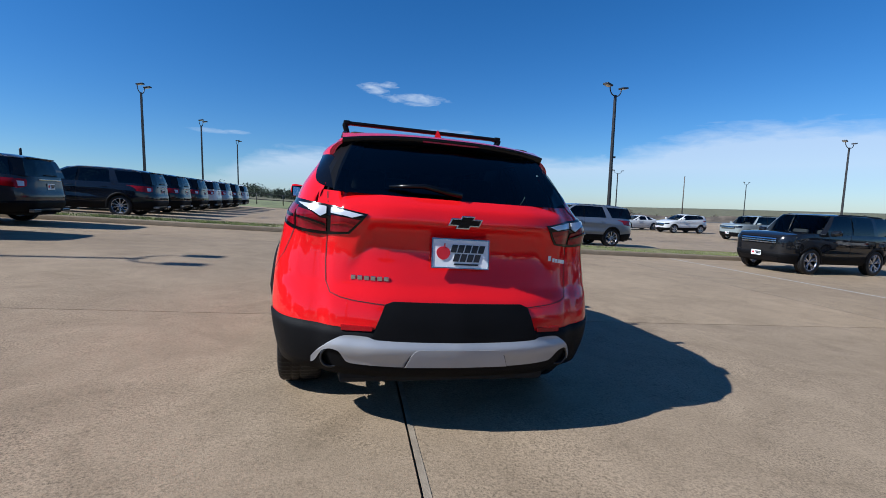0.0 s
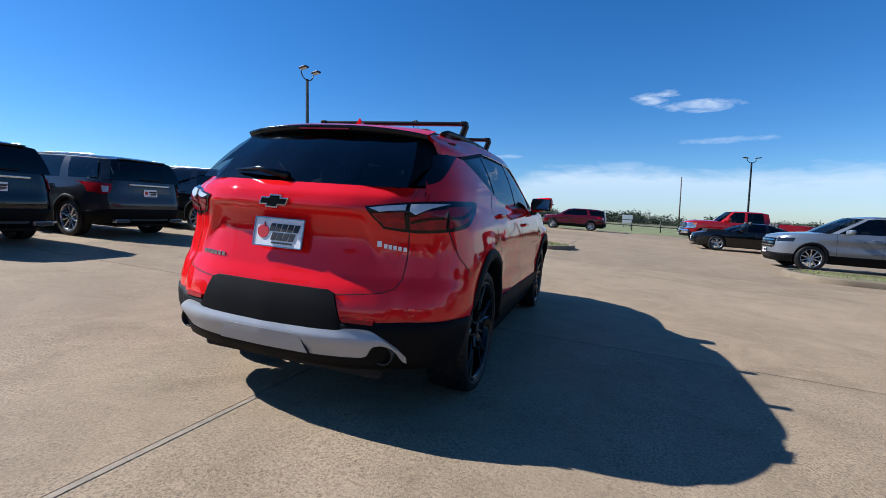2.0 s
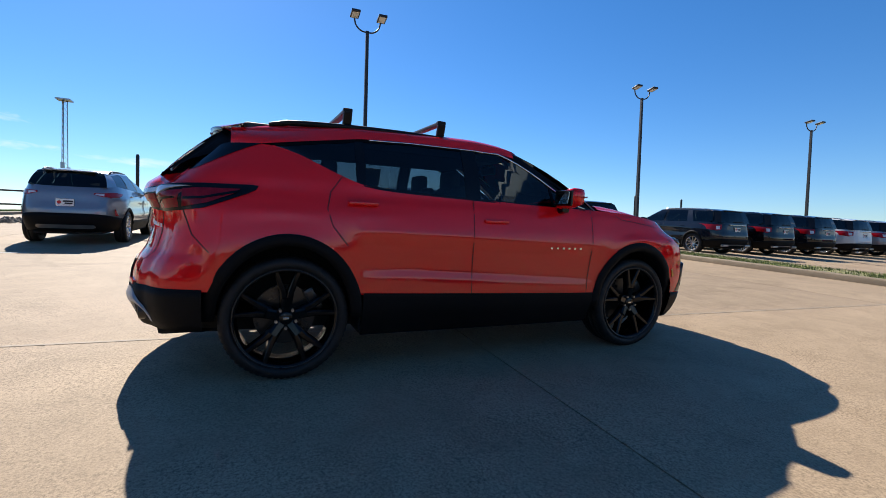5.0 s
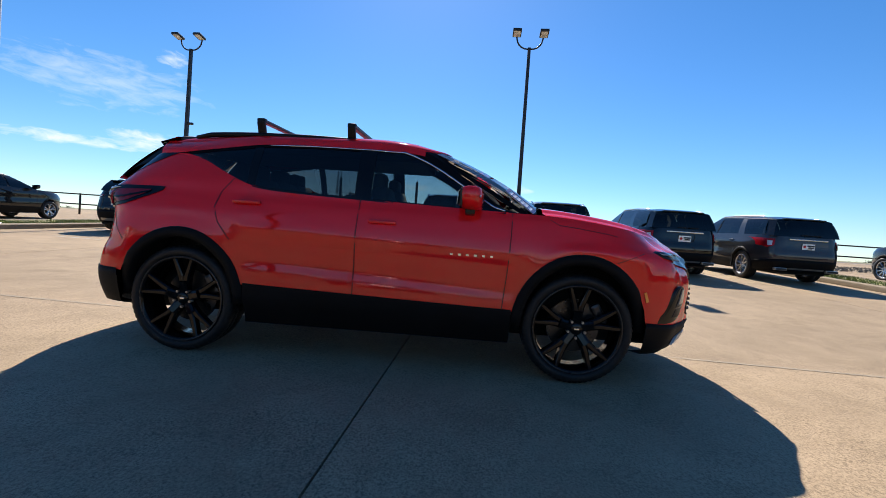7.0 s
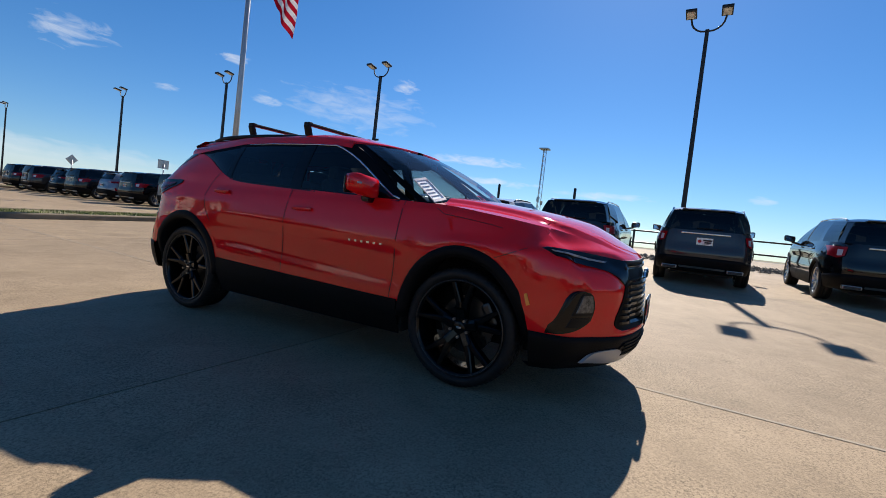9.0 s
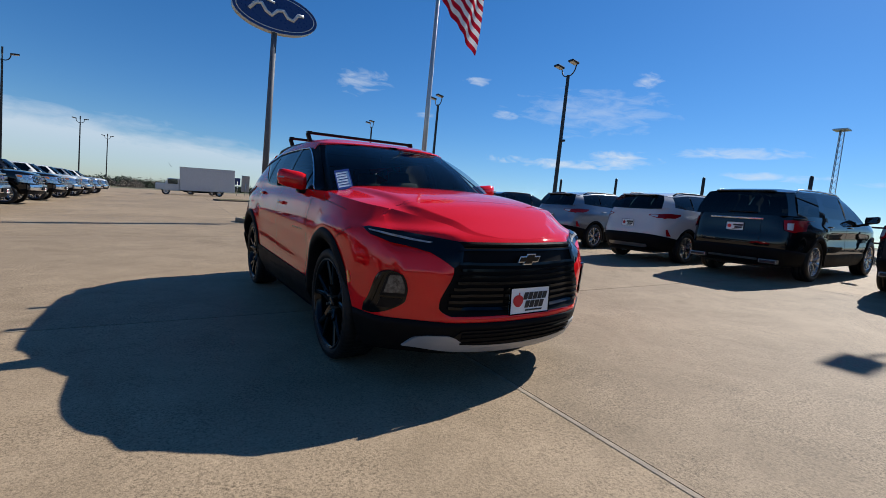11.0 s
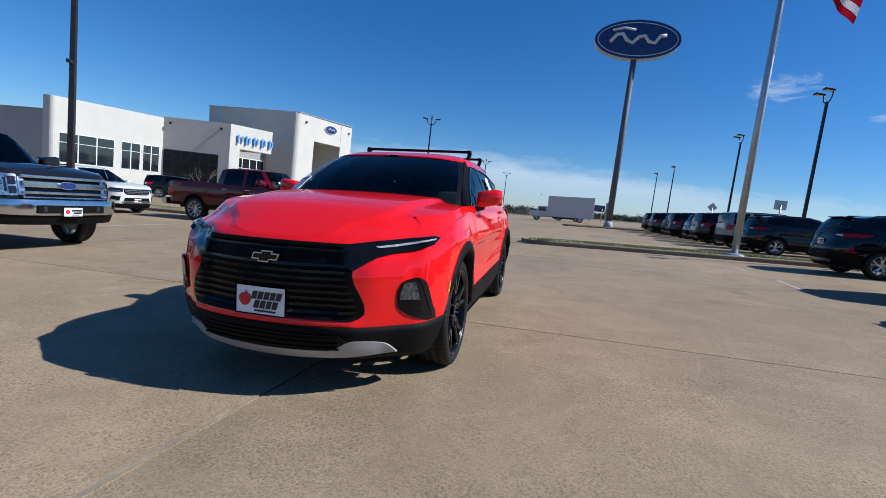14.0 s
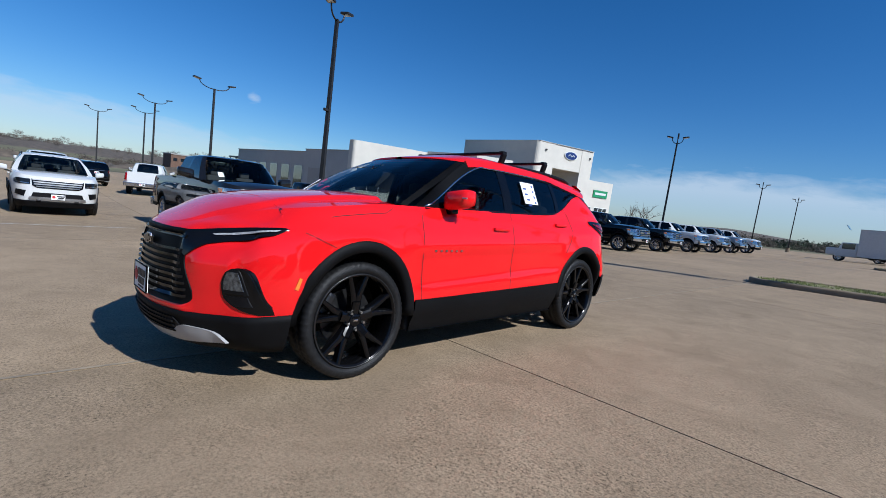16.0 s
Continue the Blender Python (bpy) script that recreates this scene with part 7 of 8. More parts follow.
# taller posts down the pickup row, with a third head on top
for x, y, h in ((10.5, -35.8, 8.5), (10.0, -66.5, 8.1), (8.8, -86.7, 8.0)):
    post = lamp_post(x, y, 12, height=h, reach=0.42)
    bx("lamp_head", (0, -0.1, h + 0.55), (0.10, 0.30, 0.42), BRONZE, post, bevel=0.02)
    tube("arm", [(0, 0, h - 0.05), (0, 0, h + 0.5)], 0.035, BRONZE, post)


def oval_sign():
    m = Matrix.Translation((-6.55, -40.6, plan_z(-6.55)))
    s = empty("pylon_sign", m, "tall pylon with a dark blue oval sign", "sign")
    z0 = 17.2
    bm = bmesh.new()
    cyl(bm, (0, 0, 0), 1, 0.7, 'y', 64)
    bmesh.ops.scale(bm, vec=(3.7, 1, 1.72), verts=bm.verts)
    body = part("sign_rim", bm, GALV, s, m=Matrix.Translation((0, 0, z0)))
    for sg in (1, -1):
        for name, off, w, h, mat in (("sign_border", 0.352, 3.66, 1.68, SIGN_BLUE), ("white_ring", 0.366, 3.42, 1.47, SIGN_WHITE), ("sign_field", 0.380, 3.35, 1.40, SIGN_BLUE)):
            bm = bmesh.new()
            cyl(bm, (0, sg * off, 0), 1, 0.02, 'y', 64)
            bmesh.ops.scale(bm, vec=(w, 1, h), verts=bm.verts)
            part(name, bm, mat, body)
        # a plain white wave in place of the name
        tube("white_stroke", [(-sg * a, sg * 0.392, b) for a, b in ((-2.3, -0.3), (-1.8, 0.35), (-1.3, 0.45), (-0.9, -0.1), (-0.4, -0.35), (0.1, 0.2), (0.6, 0.3), (1.0, -0.2), (1.5, -0.3), (1.9, 0.3), (2.4, 0.35))], 0.17, SIGN_WHITE, body, seg=6)
        tube("white_stroke", [(-sg * a, sg * 0.392, b) for a, b in ((-2.2, 0.75), (-1.2, 0.95), (-0.2, 0.8))], 0.12, SIGN_WHITE, body, seg=6)
    vs, fs = tube_data([(0, 0, 0.4), (0, 0, z0 - 1.5)], [0.29, 0.25], 20)
    mk("pole", vs, fs, SIGN_POLE, s)
    vs, fs = tube_data([(0, 0, -0.1), (0, 0, 0.7)], [0.48, 0.34], 16)
    mk("footing", vs, fs, STUCCO_GRAY, s)
    return s


oval_sign()


def flagpole():
    x, y = -7.62, -12.65
    m = Matrix.Translation((x, y, plan_z(x) + 0.1))
    fp = empty("flagpole", m, "tall silver flagpole standing in a grass strip", "flagpole")
    vs, fs = tube_data([(0, 0, 0), (0, 0, 5), (0, 0, 16.0)], [0.11, 0.10, 0.05], 20)
    mk("pole", vs, fs, GALV, fp)
    vs, fs = tube_data([(0, 0, 0.0), (0, 0, 0.03), (0, 0, 0.08), (0, 0, 0.09)], [0.34, 0.33, 0.2, 0.115], 24)
    mk("base_collar", vs, fs, GALV, fp)
    bm = bmesh.new()
    bmesh.ops.create_uvsphere(bm, u_segments=16, v_segments=10, radius=0.11)
    bmesh.ops.translate(bm, vec=(0, 0, 16.08), verts=bm.verts)
    part("finial", bm, GALV, fp, smooth=True)
    tube("halyard", [(0.12, 0, 1.2), (0.10, 0, 15.8)], 0.006, SIGN_WHITE, fp, seg=4)
    return fp


flagpole()


def flag():
    """A large striped flag that hangs in folds from its pole."""
    x, y = -7.62, -12.65
    ob = empty("flag", Matrix.Translation((x, y, plan_z(x) + 0.1)), "large red and white striped flag drooping from a pole", "flag")
    n_s, n_u = 13, 30
    H = 3.5

    def at(u, v):
        # u along the fly, v down the hoist; the cloth droops from the pole in folds
        fold = 0.20 * math.sin(u * 11 + v * 2.4) * (0.2 + u) + 0.06 * math.sin(u * 25 + v * 4)
        droop = 1.75 * u + 0.10 * math.sin(u * 11 + v * 3.0) * u
        return (-(0.13 + 2.25 * u - 0.35 * u * v * v) + fold * 0.3, fold + 0.1 * v, 9.40 + H * (1 - v) * (1 - 0.1 * u) - droop)
    for k in range(n_s):
        vs = []
        for i in range(n_u):
            for j in range(4):
                vs.append(at(i / (n_u - 1), (k + j / 3) / n_s))
        mk("stripe", vs, grid_faces(n_u, 4), FLAG_RED if k % 2 == 0 else FLAG_WHITE, ob)
    vs = []
    for i in range(14):
        for j in range(10):
            p = at(0.4 * i / 13, 0.54 * j / 9)
            vs.append((p[0], p[1] + 0.01, p[2]))
    mk("canton", vs, grid_faces(14, 10), FLAG_BLUE, ob)
    return ob


flag()


# ---- dealership building ----
B_ORG = Vector((28.6, -42.75, -1.15))


def building():
    b = empty("dealership_building", Matrix.Translation(B_ORG), "cream stucco dealership with a tall entrance tower", "building")

    def prism(name, plan, z0, z1, mat=STUCCO, parent=b, label="", bevel=0.0):
        """An upright block over a plan outline in lot coordinates; heights over the lot's own level."""
        bm = bmesh.new()
        lo = [bm.verts.new((x - B_ORG.x, y - B_ORG.y, z0 - B_ORG.z)) for x, y in plan]
        hi = [bm.verts.new((x - B_ORG.x, y - B_ORG.y, z1 - B_ORG.z)) for x, y in plan]
        n = len(plan)
        bm.faces.new(lo[::-1])
        bm.faces.new(hi)
        for i in range(n):
            j = (i + 1) % n
            bm.faces.new((lo[i], lo[j], hi[j], hi[i]))
        if bevel:
            es = [e for e in bm.edges if {e.verts[0], e.verts[1]} == {lo[0], hi[0]}]
            bmesh.ops.bevel(bm, geom=es, offset=bevel, segments=4, affect='EDGES', profile=0.5)
        return part(name, bm, mat, parent, label)

    def strip(name, p, q, z0, z1, proud, mat, parent=b, back=0.06):
        """A flat piece on a wall that runs from p to q, standing proud of it."""
        d = Vector((q[0] - p[0], q[1] - p[1])).normalized()
        o = Vector((d.y, -d.x)) * (1 if Vector((d.y, -d.x)).dot(Vector((-0.8, 0.6))) > 0 else -1)
        plan = [(p[0] + o.x * proud, p[1] + o.y * proud), (q[0] + o.x * proud, q[1] + o.y * proud), (q[0] - o.x * back, q[1] - o.y * back), (p[0] - o.x * back, p[1] - o.y * back)]
        return prism(name, plan, z0, z1, mat, parent)

    def along(p, q, u):
        return (p[0] + (q[0] - p[0]) * u, p[1] + (q[1] - p[1]) * u)

    def glazing(p, q, z0, z1, n, bars, proud=0.03, frame_mat=FRAME_WHITE, pane_mat=SHOP_GLASS):
        """Panes in a white frame along a wall."""
        fr = strip("window_frame", p, q, z0 - 0.06, z1 + 0.06, proud - 0.012, frame_mat)
        L = math.hypot(q[0] - p[0], q[1] - p[1])
        g = 0.05 / L
        zs = [z0] + bars + [z1]
        for k in range(n):
            for za, zb in zip(zs, zs[1:]):
                strip("pane", along(p, q, k / n + g), along(p, q, (k + 1) / n - g), za + 0.03, zb - 0.03, proud, pane_mat, fr, back=0.02)
    A, P1, P2, Bq = (28.6, -42.75), (27.83, -45.36), (26.56, -49.66), (26.0, -51.55)
    base = -1.5
    prism("tower_pier", [A, P1, (41.0, -45.4), (41.0, -43.1)], base, 9.35, bevel=0.45)
    prism("tower_pier", [P2, Bq, (41.0, -52.0), (41.0, -49.7)], base, 9.35)
    prism("tower_head", [(27.86, -45.35), (26.59, -49.65), (41.0, -49.7), (41.0, -45.4)], 6.47, 9.345)
    prism("portal_back", [(33.2, -45.3), (32.0, -49.8), (40.9, -49.8), (40.9, -45.3)], base, 6.5, STUCCO)
    glazing((33.16, -45.5), (31.96, -49.5), -1.1, 2.2, 4, [1.0])
    prism("parapet_cap", [(28.5, -42.9), (25.9, -51.45), (41.1, -51.9), (41.1, -43.0)], 9.35, 9.42, STUCCO_GRAY)
    fd = Vector((-0.283, -0.959, 0.0))
    face = Matrix((fd, Vector((-0.959, 0.283, 0)), Vector((0, 0, 1)))).transposed().to_4x4()
    face.translation = Vector((27.09, -47.87, 8.3)) - B_ORG
    bm = bmesh.new()
    cyl(bm, (0, 0, 0), 1, 0.2, 'y', 48)
    bmesh.ops.scale(bm, vec=(1.02, 1, 0.52), verts=bm.verts)
    o = part("oval_sign", bm, SIGN_WHITE, b, "blue oval sign", m=face)
    bm = bmesh.new()
    cyl(bm, (0, 0.11, 0), 1, 0.04, 'y', 48)
    bmesh.ops.scale(bm, vec=(0.94, 1, 0.45), verts=bm.verts)
    part("sign_field", bm, SIGN_BLUE, o)
    tube("white_stroke", [(-0.55, 0.14, -0.1), (-0.2, 0.14, 0.13), (0.08, 0.14, -0.1), (0.3, 0.14, 0.1), (0.6, 0.14, -0.05)], 0.05, SIGN_WHITE, o, seg=6)
    for u in (0.13, 0.93):
        q = along(A, Bq, u)
        strip("wall_light", q, along(A, Bq, u + 0.02), 8.35, 8.55, 0.16, PRINT_BLACK)
    # low wing past the tower
    W0, W1 = (26.35, -51.5), (24.95, -56.25)
    prism("wing_wall", [W0, W1, (40.0, -57.0), (40.0, -51.5)], base, 5.85)
    strip("green_sign", along(W0, W1, 0.30), along(W0, W1, 0.82), 3.75, 4.7, 0.10, SIGN_GREEN)
    strip("sign_bar", along(W0, W1, 0.36), along(W0, W1, 0.76), 4.1, 4.4, 0.14, SIGN_WHITE)
    glazing(along(W0, W1, 0.12), along(W0, W1, 0.30), -0.6, 2.4, 1, [1.6])
    glazing(along(W0, W1, 0.42), along(W0, W1, 0.90), -0.6, 2.4, 3, [1.6])
    # canopy block: pier, head with blue letters as bars, glass behind and beside it
    CL, CR = (31.26, -35.16), (29.43, -39.45)
    pier = along(CL, CR, 0.23)
    prism("canopy_pier", [CL, pier, (37.0, -36.0), (38.1, -33.9)], base, 6.395)
    prism("canopy_head", [(pier[0] + 0.003, pier[1]), CR, (36.0, -39.6), (36.9, -36.0)], 4.05, 6.39)
    prism("canopy_soffit", [along(CL, CR, 0.24), along(CL, CR, 0.99), (35.8, -39.5), (36.7, -36.0)], 3.99, 4.06, RECESS)
    glazing((34.4, -36.2), (32.6, -42.6), -1.2, 3.3, 7, [0.9, 2.2], pane_mat=SHADE_GLASS)
    prism("glass_head", [(34.5, -36.2), (32.7, -42.7), (36.0, -42.7), (36.6, -36.2)], 3.36, 4.6, RECESS)
    for k, w in enumerate((0.60, 0.50, 0.50, 0.46, 0.42)):
        q = 0.15 + 0.19 * k
        L = 4.66
        for du, dw, za, zb in ((0.0, 0.15, 4.55, 5.45), (w - 0.15, 0.15, 4.75, 5.35)):
            strip("letter_bar", along(CL, CR, q + du / L), along(CL, CR, q + (du + dw) / L), za, zb, 0.22, LETTER_BLUE, back=-0.12)
    # shaded side wall of the canopy with a long storefront
    SR = (38.15, -33.82)
    # bronze frame and dull panes darken this front like a deep shaded recess
    glazing(along(CL, SR, 0.16), along(CL, SR, 0.98), -1.1, 3.1, 6, [0.7, 2.1], proud=0.05, frame_mat=BRONZE, pane_mat=SHADE_GLASS)
    prism("side_wall", [(CL[0] + 0.3, CL[1] + 0.055), SR, (38.4, -35.0), (33.0, -36.0)], base, 6.38)
    for u in (0.12, 0.88):
        strip("wall_light", along(CL, SR, u), along(CL, SR, u + 0.03), 5.7, 5.9, 0.16, PRINT_BLACK)
    # showroom front with window groups
    SL = (40.95, -25.21)
    prism("showroom_wall", [SL, SR, (41.6, -34.2), (41.9, -25.24)], base, 6.25, bevel=0.3)

    def on_front_line(y):
        return (SR[0] + (SL[0] - SR[0]) * (y - SR[1]) / (SL[1] - SR[1]), y)
    for y0, y1, n in ((-25.75, -29.75, 3), (-30.3, -31.88, 2), (-32.08, -33.55, 2)):
        glazing(on_front_line(y0), on_front_line(y1), 0.7, 3.25, n, [2.45])
    # service wings run back from the showroom
    prism("service_wall", [(41.3, -25.35), (52.9, -25.70), (53.0, -36.0), (41.5, -36.0)], base, 5.0, STUCCO_GRAY)
    prism("service_wall", [(52.95, -26.2), (79.8, -26.9), (79.8, -38.0), (52.95, -38.0)], base, 4.75, STUCCO_GRAY)
    prism("parapet_cap", [(41.2, -25.28), (53.0, -25.63), (53.0, -36.0), (41.4, -36.0)], 5.0, 5.1, RECESS)
    prism("parapet_cap", [(53.0, -26.12), (79.9, -26.82), (79.9, -38.0), (53.0, -38.0)], 4.75, 4.85, RECESS)
    q0, q1 = (52.95, -26.2), (79.8, -26.9)
    for k in range(6):
        strip("bay_door", along(q0, q1, 0.06 + 0.155 * k), along(q0, q1, 0.155 + 0.155 * k), -1.2, 2.9, 0.03, SHOP_GLASS)
    strip("entry_door", (43.5, -25.42), (44.6, -25.45), -1.2, 1.4, 0.03, SHOP_GLASS)
    strip("bay_door", (48.6, -25.57), (51.8, -25.67), -1.2, 2.7, 0.03, RECESS)
    strip("service_window", (45.6, -25.48), (47.4, -25.53), 0.1, 1.5, 0.03, SHOP_GLASS)
    prism("awning", [(80.0, -27.0), (85.0, -27.1), (85.0, -33.0), (80.0, -33.0)], 3.3, 3.55, BRONZE)
    for x in (82.0, 84.8):
        prism("awning_post", [(x, -27.3), (x + 0.15, -27.3), (x + 0.15, -27.45), (x, -27.45)], base, 3.3, BRONZE)
    return b


building()


def box_truck():
    t = empty("box_truck", stand(-2.4, -61.5, -92), "white box truck parked far down the lot", "truck")
    bx("cargo_box", (0, -1.3, 2.02), (2.4, 6.2, 2.84), TRUCK_BOX, t, bevel=0.04)
    for z in (0.63, 3.43):
        for sx in (1, -1):
            bx("box_rail", (sx * 1.2, -1.3, z), (0.06, 6.22, 0.08), GALV, t)
    bm = bmesh.new()
    box(bm, (0, 2.75, 1.25), (2.0, 1.9, 1.5), 0.12)
    for v in bm.verts:
        if v.co.z > 1.6 and v.co.y > 2.8:
            v.co.y -= 0.55
    cab = part("cab", bm, PAINT["white"], t, smooth=False)
    bx("nose", (0, 3.85, 0.98), (1.9, 1.1, 0.8), PAINT["white"], t, bevel=0.18)
    bx("windshield", (0, 3.22, 1.66), (1.6, 0.03, 0.55), SHOP_GLASS, cab, m=Matrix.Translation((0, 3.22, 1.66)) @ Matrix.Rotation(radians(-32), 4, 'X') @ Matrix.Translation((0, -3.22, -1.66)))
    bx("rear_bumper", (0, -4.35, 0.72), (2.2, 0.12, 0.16), SATIN_BLACK, t)
    for sx in (1, -1):
        bx("side_skirt", (sx * 0.9, -0.4, 0.66), (0.08, 2.6, 0.36), UNDER, t)
    for sx in (1, -1):
        bx("cab_window", (sx * 1.0, 2.55, 1.62), (0.03, 1.05, 0.58), SHOP_GLASS, cab, bevel=0.01)
        for y in (3.3, -2.6):
            wheel(t, sx * 0.85, y, 0.42, 0.26, ALLOY, "ten", sx)
    bx("chassis", (0, 0.3, 0.62), (0.9, 7.0, 0.2), UNDER, t)
    return t


box_truck()


# ---- distance: fences, posts, woods, clouds ----
def pipe_fence(name, p0, p1, step, label):
    d = Vector((p1[0] - p0[0], p1[1] - p0[1], 0))
    n = int(d.length / step)
    f = empty(name, Matrix.Translation((p0[0], p0[1], plan_z(p0[0]))), label, "fence")
    for i in range(n + 1):
        q = d * (i / n)
        z = plan_z(p0[0] + q.x) - plan_z(p0[0])
        tube("post", [(q.x, q.y, z - 0.05), (q.x, q.y, z + 1.15)], 0.05, BRONZE, f, seg=8)
    for h in (0.55, 1.1):
        tube("rail", [(d.x * i / 6, d.y * i / 6, plan_z(p0[0] + d.x * i / 6) - plan_z(p0[0]) + h) for i in range(7)], 0.035, BRONZE, f, seg=8)
    return f


pipe_fence("pipe_fence", (-19.5, -60), (-19.5, 70), 3.0, "dark pipe fence along the uphill edge")
pipe_fence("pipe_fence", (-19.0, 47.0), (26.0, 44.0), 2.6, "dark pipe fence along the far grass")

for y in (-13.0, -9.5, -5.4, -1.85, 20.0, 24.0):
    p = empty("bollard_post", Matrix.Translation((-16.5, y, plan_z(-16.5))), "thick dark steel post behind parked cars", "post", "posts behind the parked cars")
    vs, fs = tube_data([(0, 0, 0), (0, 0, 2.62), (0, 0, 2.68)], [0.06, 0.06, 0.04], 16)
    mk("post_tube", vs, fs, BRONZE, p)
    bx("post_plate", (0, 0, 0.02), (0.34, 0.34, 0.04), BRONZE, p, bevel=0.005)


def gravel_edge():
    """A loose stone strip behind the parked row."""
    rnd = random.Random(7)
    vs, fs = [], []
    for _ in range(5200):
        x, y, s = rnd.uniform(-18.8, -15.2), rnd.uniform(-14, 34), rnd.uniform(0.04, 0.13)
        z = plan_z(x) + 0.02
        b = len(vs)
        a = rnd.uniform(0, 6.3)
        for k in range(4):
            w = a + k * 1.57 + rnd.uniform(-0.3, 0.3)
            vs.append((x + s * math.cos(w), y + s * math.sin(w), z))
        vs.append((x + rnd.uniform(-0.02, 0.02), y + rnd.uniform(-0.02, 0.02), z + s * 0.8))
        fs += [(b, b + 1, b + 4), (b + 1, b + 2, b + 4), (b + 2, b + 3, b + 4), (b + 3, b, b + 4)]
    ob = mk("gravel", vs, fs, CURB, label="pale loose stones along the lot's edge", smooth=False)
    tagged(ob, category="gravel", kind="stuff")


gravel_edge()


def lattice_mast():
    d, a = 420.0, radians(-106.6)
    x, y = 3.9 + d * math.sin(a), 1.0 + d * math.cos(a)
    m = empty("lattice_mast", Matrix.Translation((x, y, plan_z(x))), "slender steel lattice mast far off", "mast")
    H, w = 84.0, 2.3
    legs = []
    for k in range(3):
        t = 2 * math.pi * k / 3
        legs.append((w * math.cos(t), w * math.sin(t)))
        tube("leg", [(legs[-1][0], legs[-1][1], 0), (legs[-1][0] * 0.7, legs[-1][1] * 0.7, H)], 0.26, GALV, m, seg=5)
    for i in range(20):
        z0, z1 = H * i / 20, H * (i + 1) / 20
        f0, f1 = 1 - 0.3 * i / 20, 1 - 0.3 * (i + 1) / 20
        for k in range(3):
            a0, b0 = legs[k], legs[(k + 1) % 3]
            tube("brace", [(a0[0] * f0, a0[1] * f0, z0), (b0[0] * f1, b0[1] * f1, z1)], 0.13, GALV, m, seg=4)
    bx("antenna_ring", (0, 0, H), (8.4, 8.4, 0.9), GALV, m)
    bx("antenna", (3.4, 0, H * 0.45), (2.0, 2.0, 4.2), GALV, m)
    bx("antenna", (-3.2, 1.6, H * 0.42), (1.8, 1.8, 3.6), GALV, m)


lattice_mast()


def utility_pole(x, y, h):
    p = empty("utility_pole", Matrix.Translation((x, y, plan_z(x))), "plain wooden utility pole with a metal cap", "utility pole", "utility poles")
    tube("pole", [(0, 0, 0), (0, 0, h)], [0.12, 0.07], BARK, p, seg=10)
    bx("pole_cap", (0, 0, h), (0.2, 0.2, 0.06), GALV, p)


for x, y, h in ((13.7, 76.0, 8.3), (62.0, 66.0, 8.0)):
    utility_pole(x, y, h)


def triangle_mesh(name, pts, mat, label):
    """Loose triangles, three points each, as one mesh."""
    n = len(pts) // 3
    me = bpy.data.meshes.new(name)
    me.vertices.add(3 * n)
    me.vertices.foreach_set("co", pts.astype(np.float32).ravel())
    me.loops.add(3 * n)
    me.loops.foreach_set("vertex_index", np.arange(3 * n, dtype=np.int32))
    me.polygons.add(n)
    me.polygons.foreach_set("loop_start", np.arange(0, 3 * n, 3, dtype=np.int32))
    me.update(calc_edges=True)
    ob = link_mesh(name, me, mat, label=label)
    return tagged(ob, category="trees", kind="stuff")


def woods(name, a0, a1, dist, h0, h1, mat, count, label, seed, base=0.0, per=76):
    oak = mat is LEAF
    """A far belt of trees: uneven crowns, each of many small leaf or twig clumps, and thin trunks."""
    g = np.random.default_rng(seed)
    out = []
    for _ in range(count):
        a = radians(g.uniform(a0, a1))
        d = dist * g.uniform(0.80, 1.30)
        x, y = d * math.sin(a), d * math.cos(a)
        h = g.uniform(h0, h1) * (0.75 + 0.4 * noise.noise((a * 9, seed, 0)))
        z0 = plan_z(x) - valley(x, y) + base
        tw = h * 0.02
        out.append(np.array([(x - tw, y, z0 - 0.5), (x + tw, y, z0 - 0.5), (x, y, z0 + h * 0.7)]))
        k = int(g.integers(4, 8))
        cx, cy = x + g.normal(0, h * (0.36 if oak else 0.26), k), y + g.normal(0, h * 0.26, k)
        cz, r = z0 + h * g.uniform(0.25, 0.66 if oak else 0.78, k), h * g.uniform(0.20 if oak else 0.17, 0.34, k)
        n = k * per
        i = np.repeat(np.arange(k), per)
        u, w = g.uniform(-1, 1, n), g.uniform(0, 6.2832, n)
        q, rr = np.sqrt(1 - u * u), r[i] * g.uniform(0.25, 1.08, n) 
        c = np.stack([cx[i] + rr * q * np.cos(w), cy[i] + rr * q * np.sin(w), cz[i] + rr * u * 0.85], 1)
        s = (r[i] * g.uniform(0.12 if oak else 0.085, 0.28 if oak else 0.22, n))[:, None, None]
        out.append((c[:, None, :] + s * g.uniform(-1, 1, (n, 3, 3))).reshape(-1, 3))
    triangle_mesh(name, np.concatenate(out), mat, label)


def low_hills(a0, a1, d0, d1, top, label, seed):
    vs = []
    na, nd = 60, 9
    for i in range(na):
        a = radians(a0 + (a1 - a0) * i / (na - 1))
        fade = math.sin(math.pi * i / (na - 1)) ** 0.4
        for j in range(nd):
            u = j / (nd - 1)
            d = d0 + (d1 - d0) * u
            h = top * fade * math.sin(math.pi * u) * (0.8 + 0.5 * noise.noise((a * 7, u * 2, seed)))
            vs.append((d * math.sin(a), d * math.cos(a), -2.0 + h))
    ob = mk("ground", vs, grid_faces(na, nd), FIELD_WOOD, label=label)
    tagged(ob, category="hill", kind="structure")


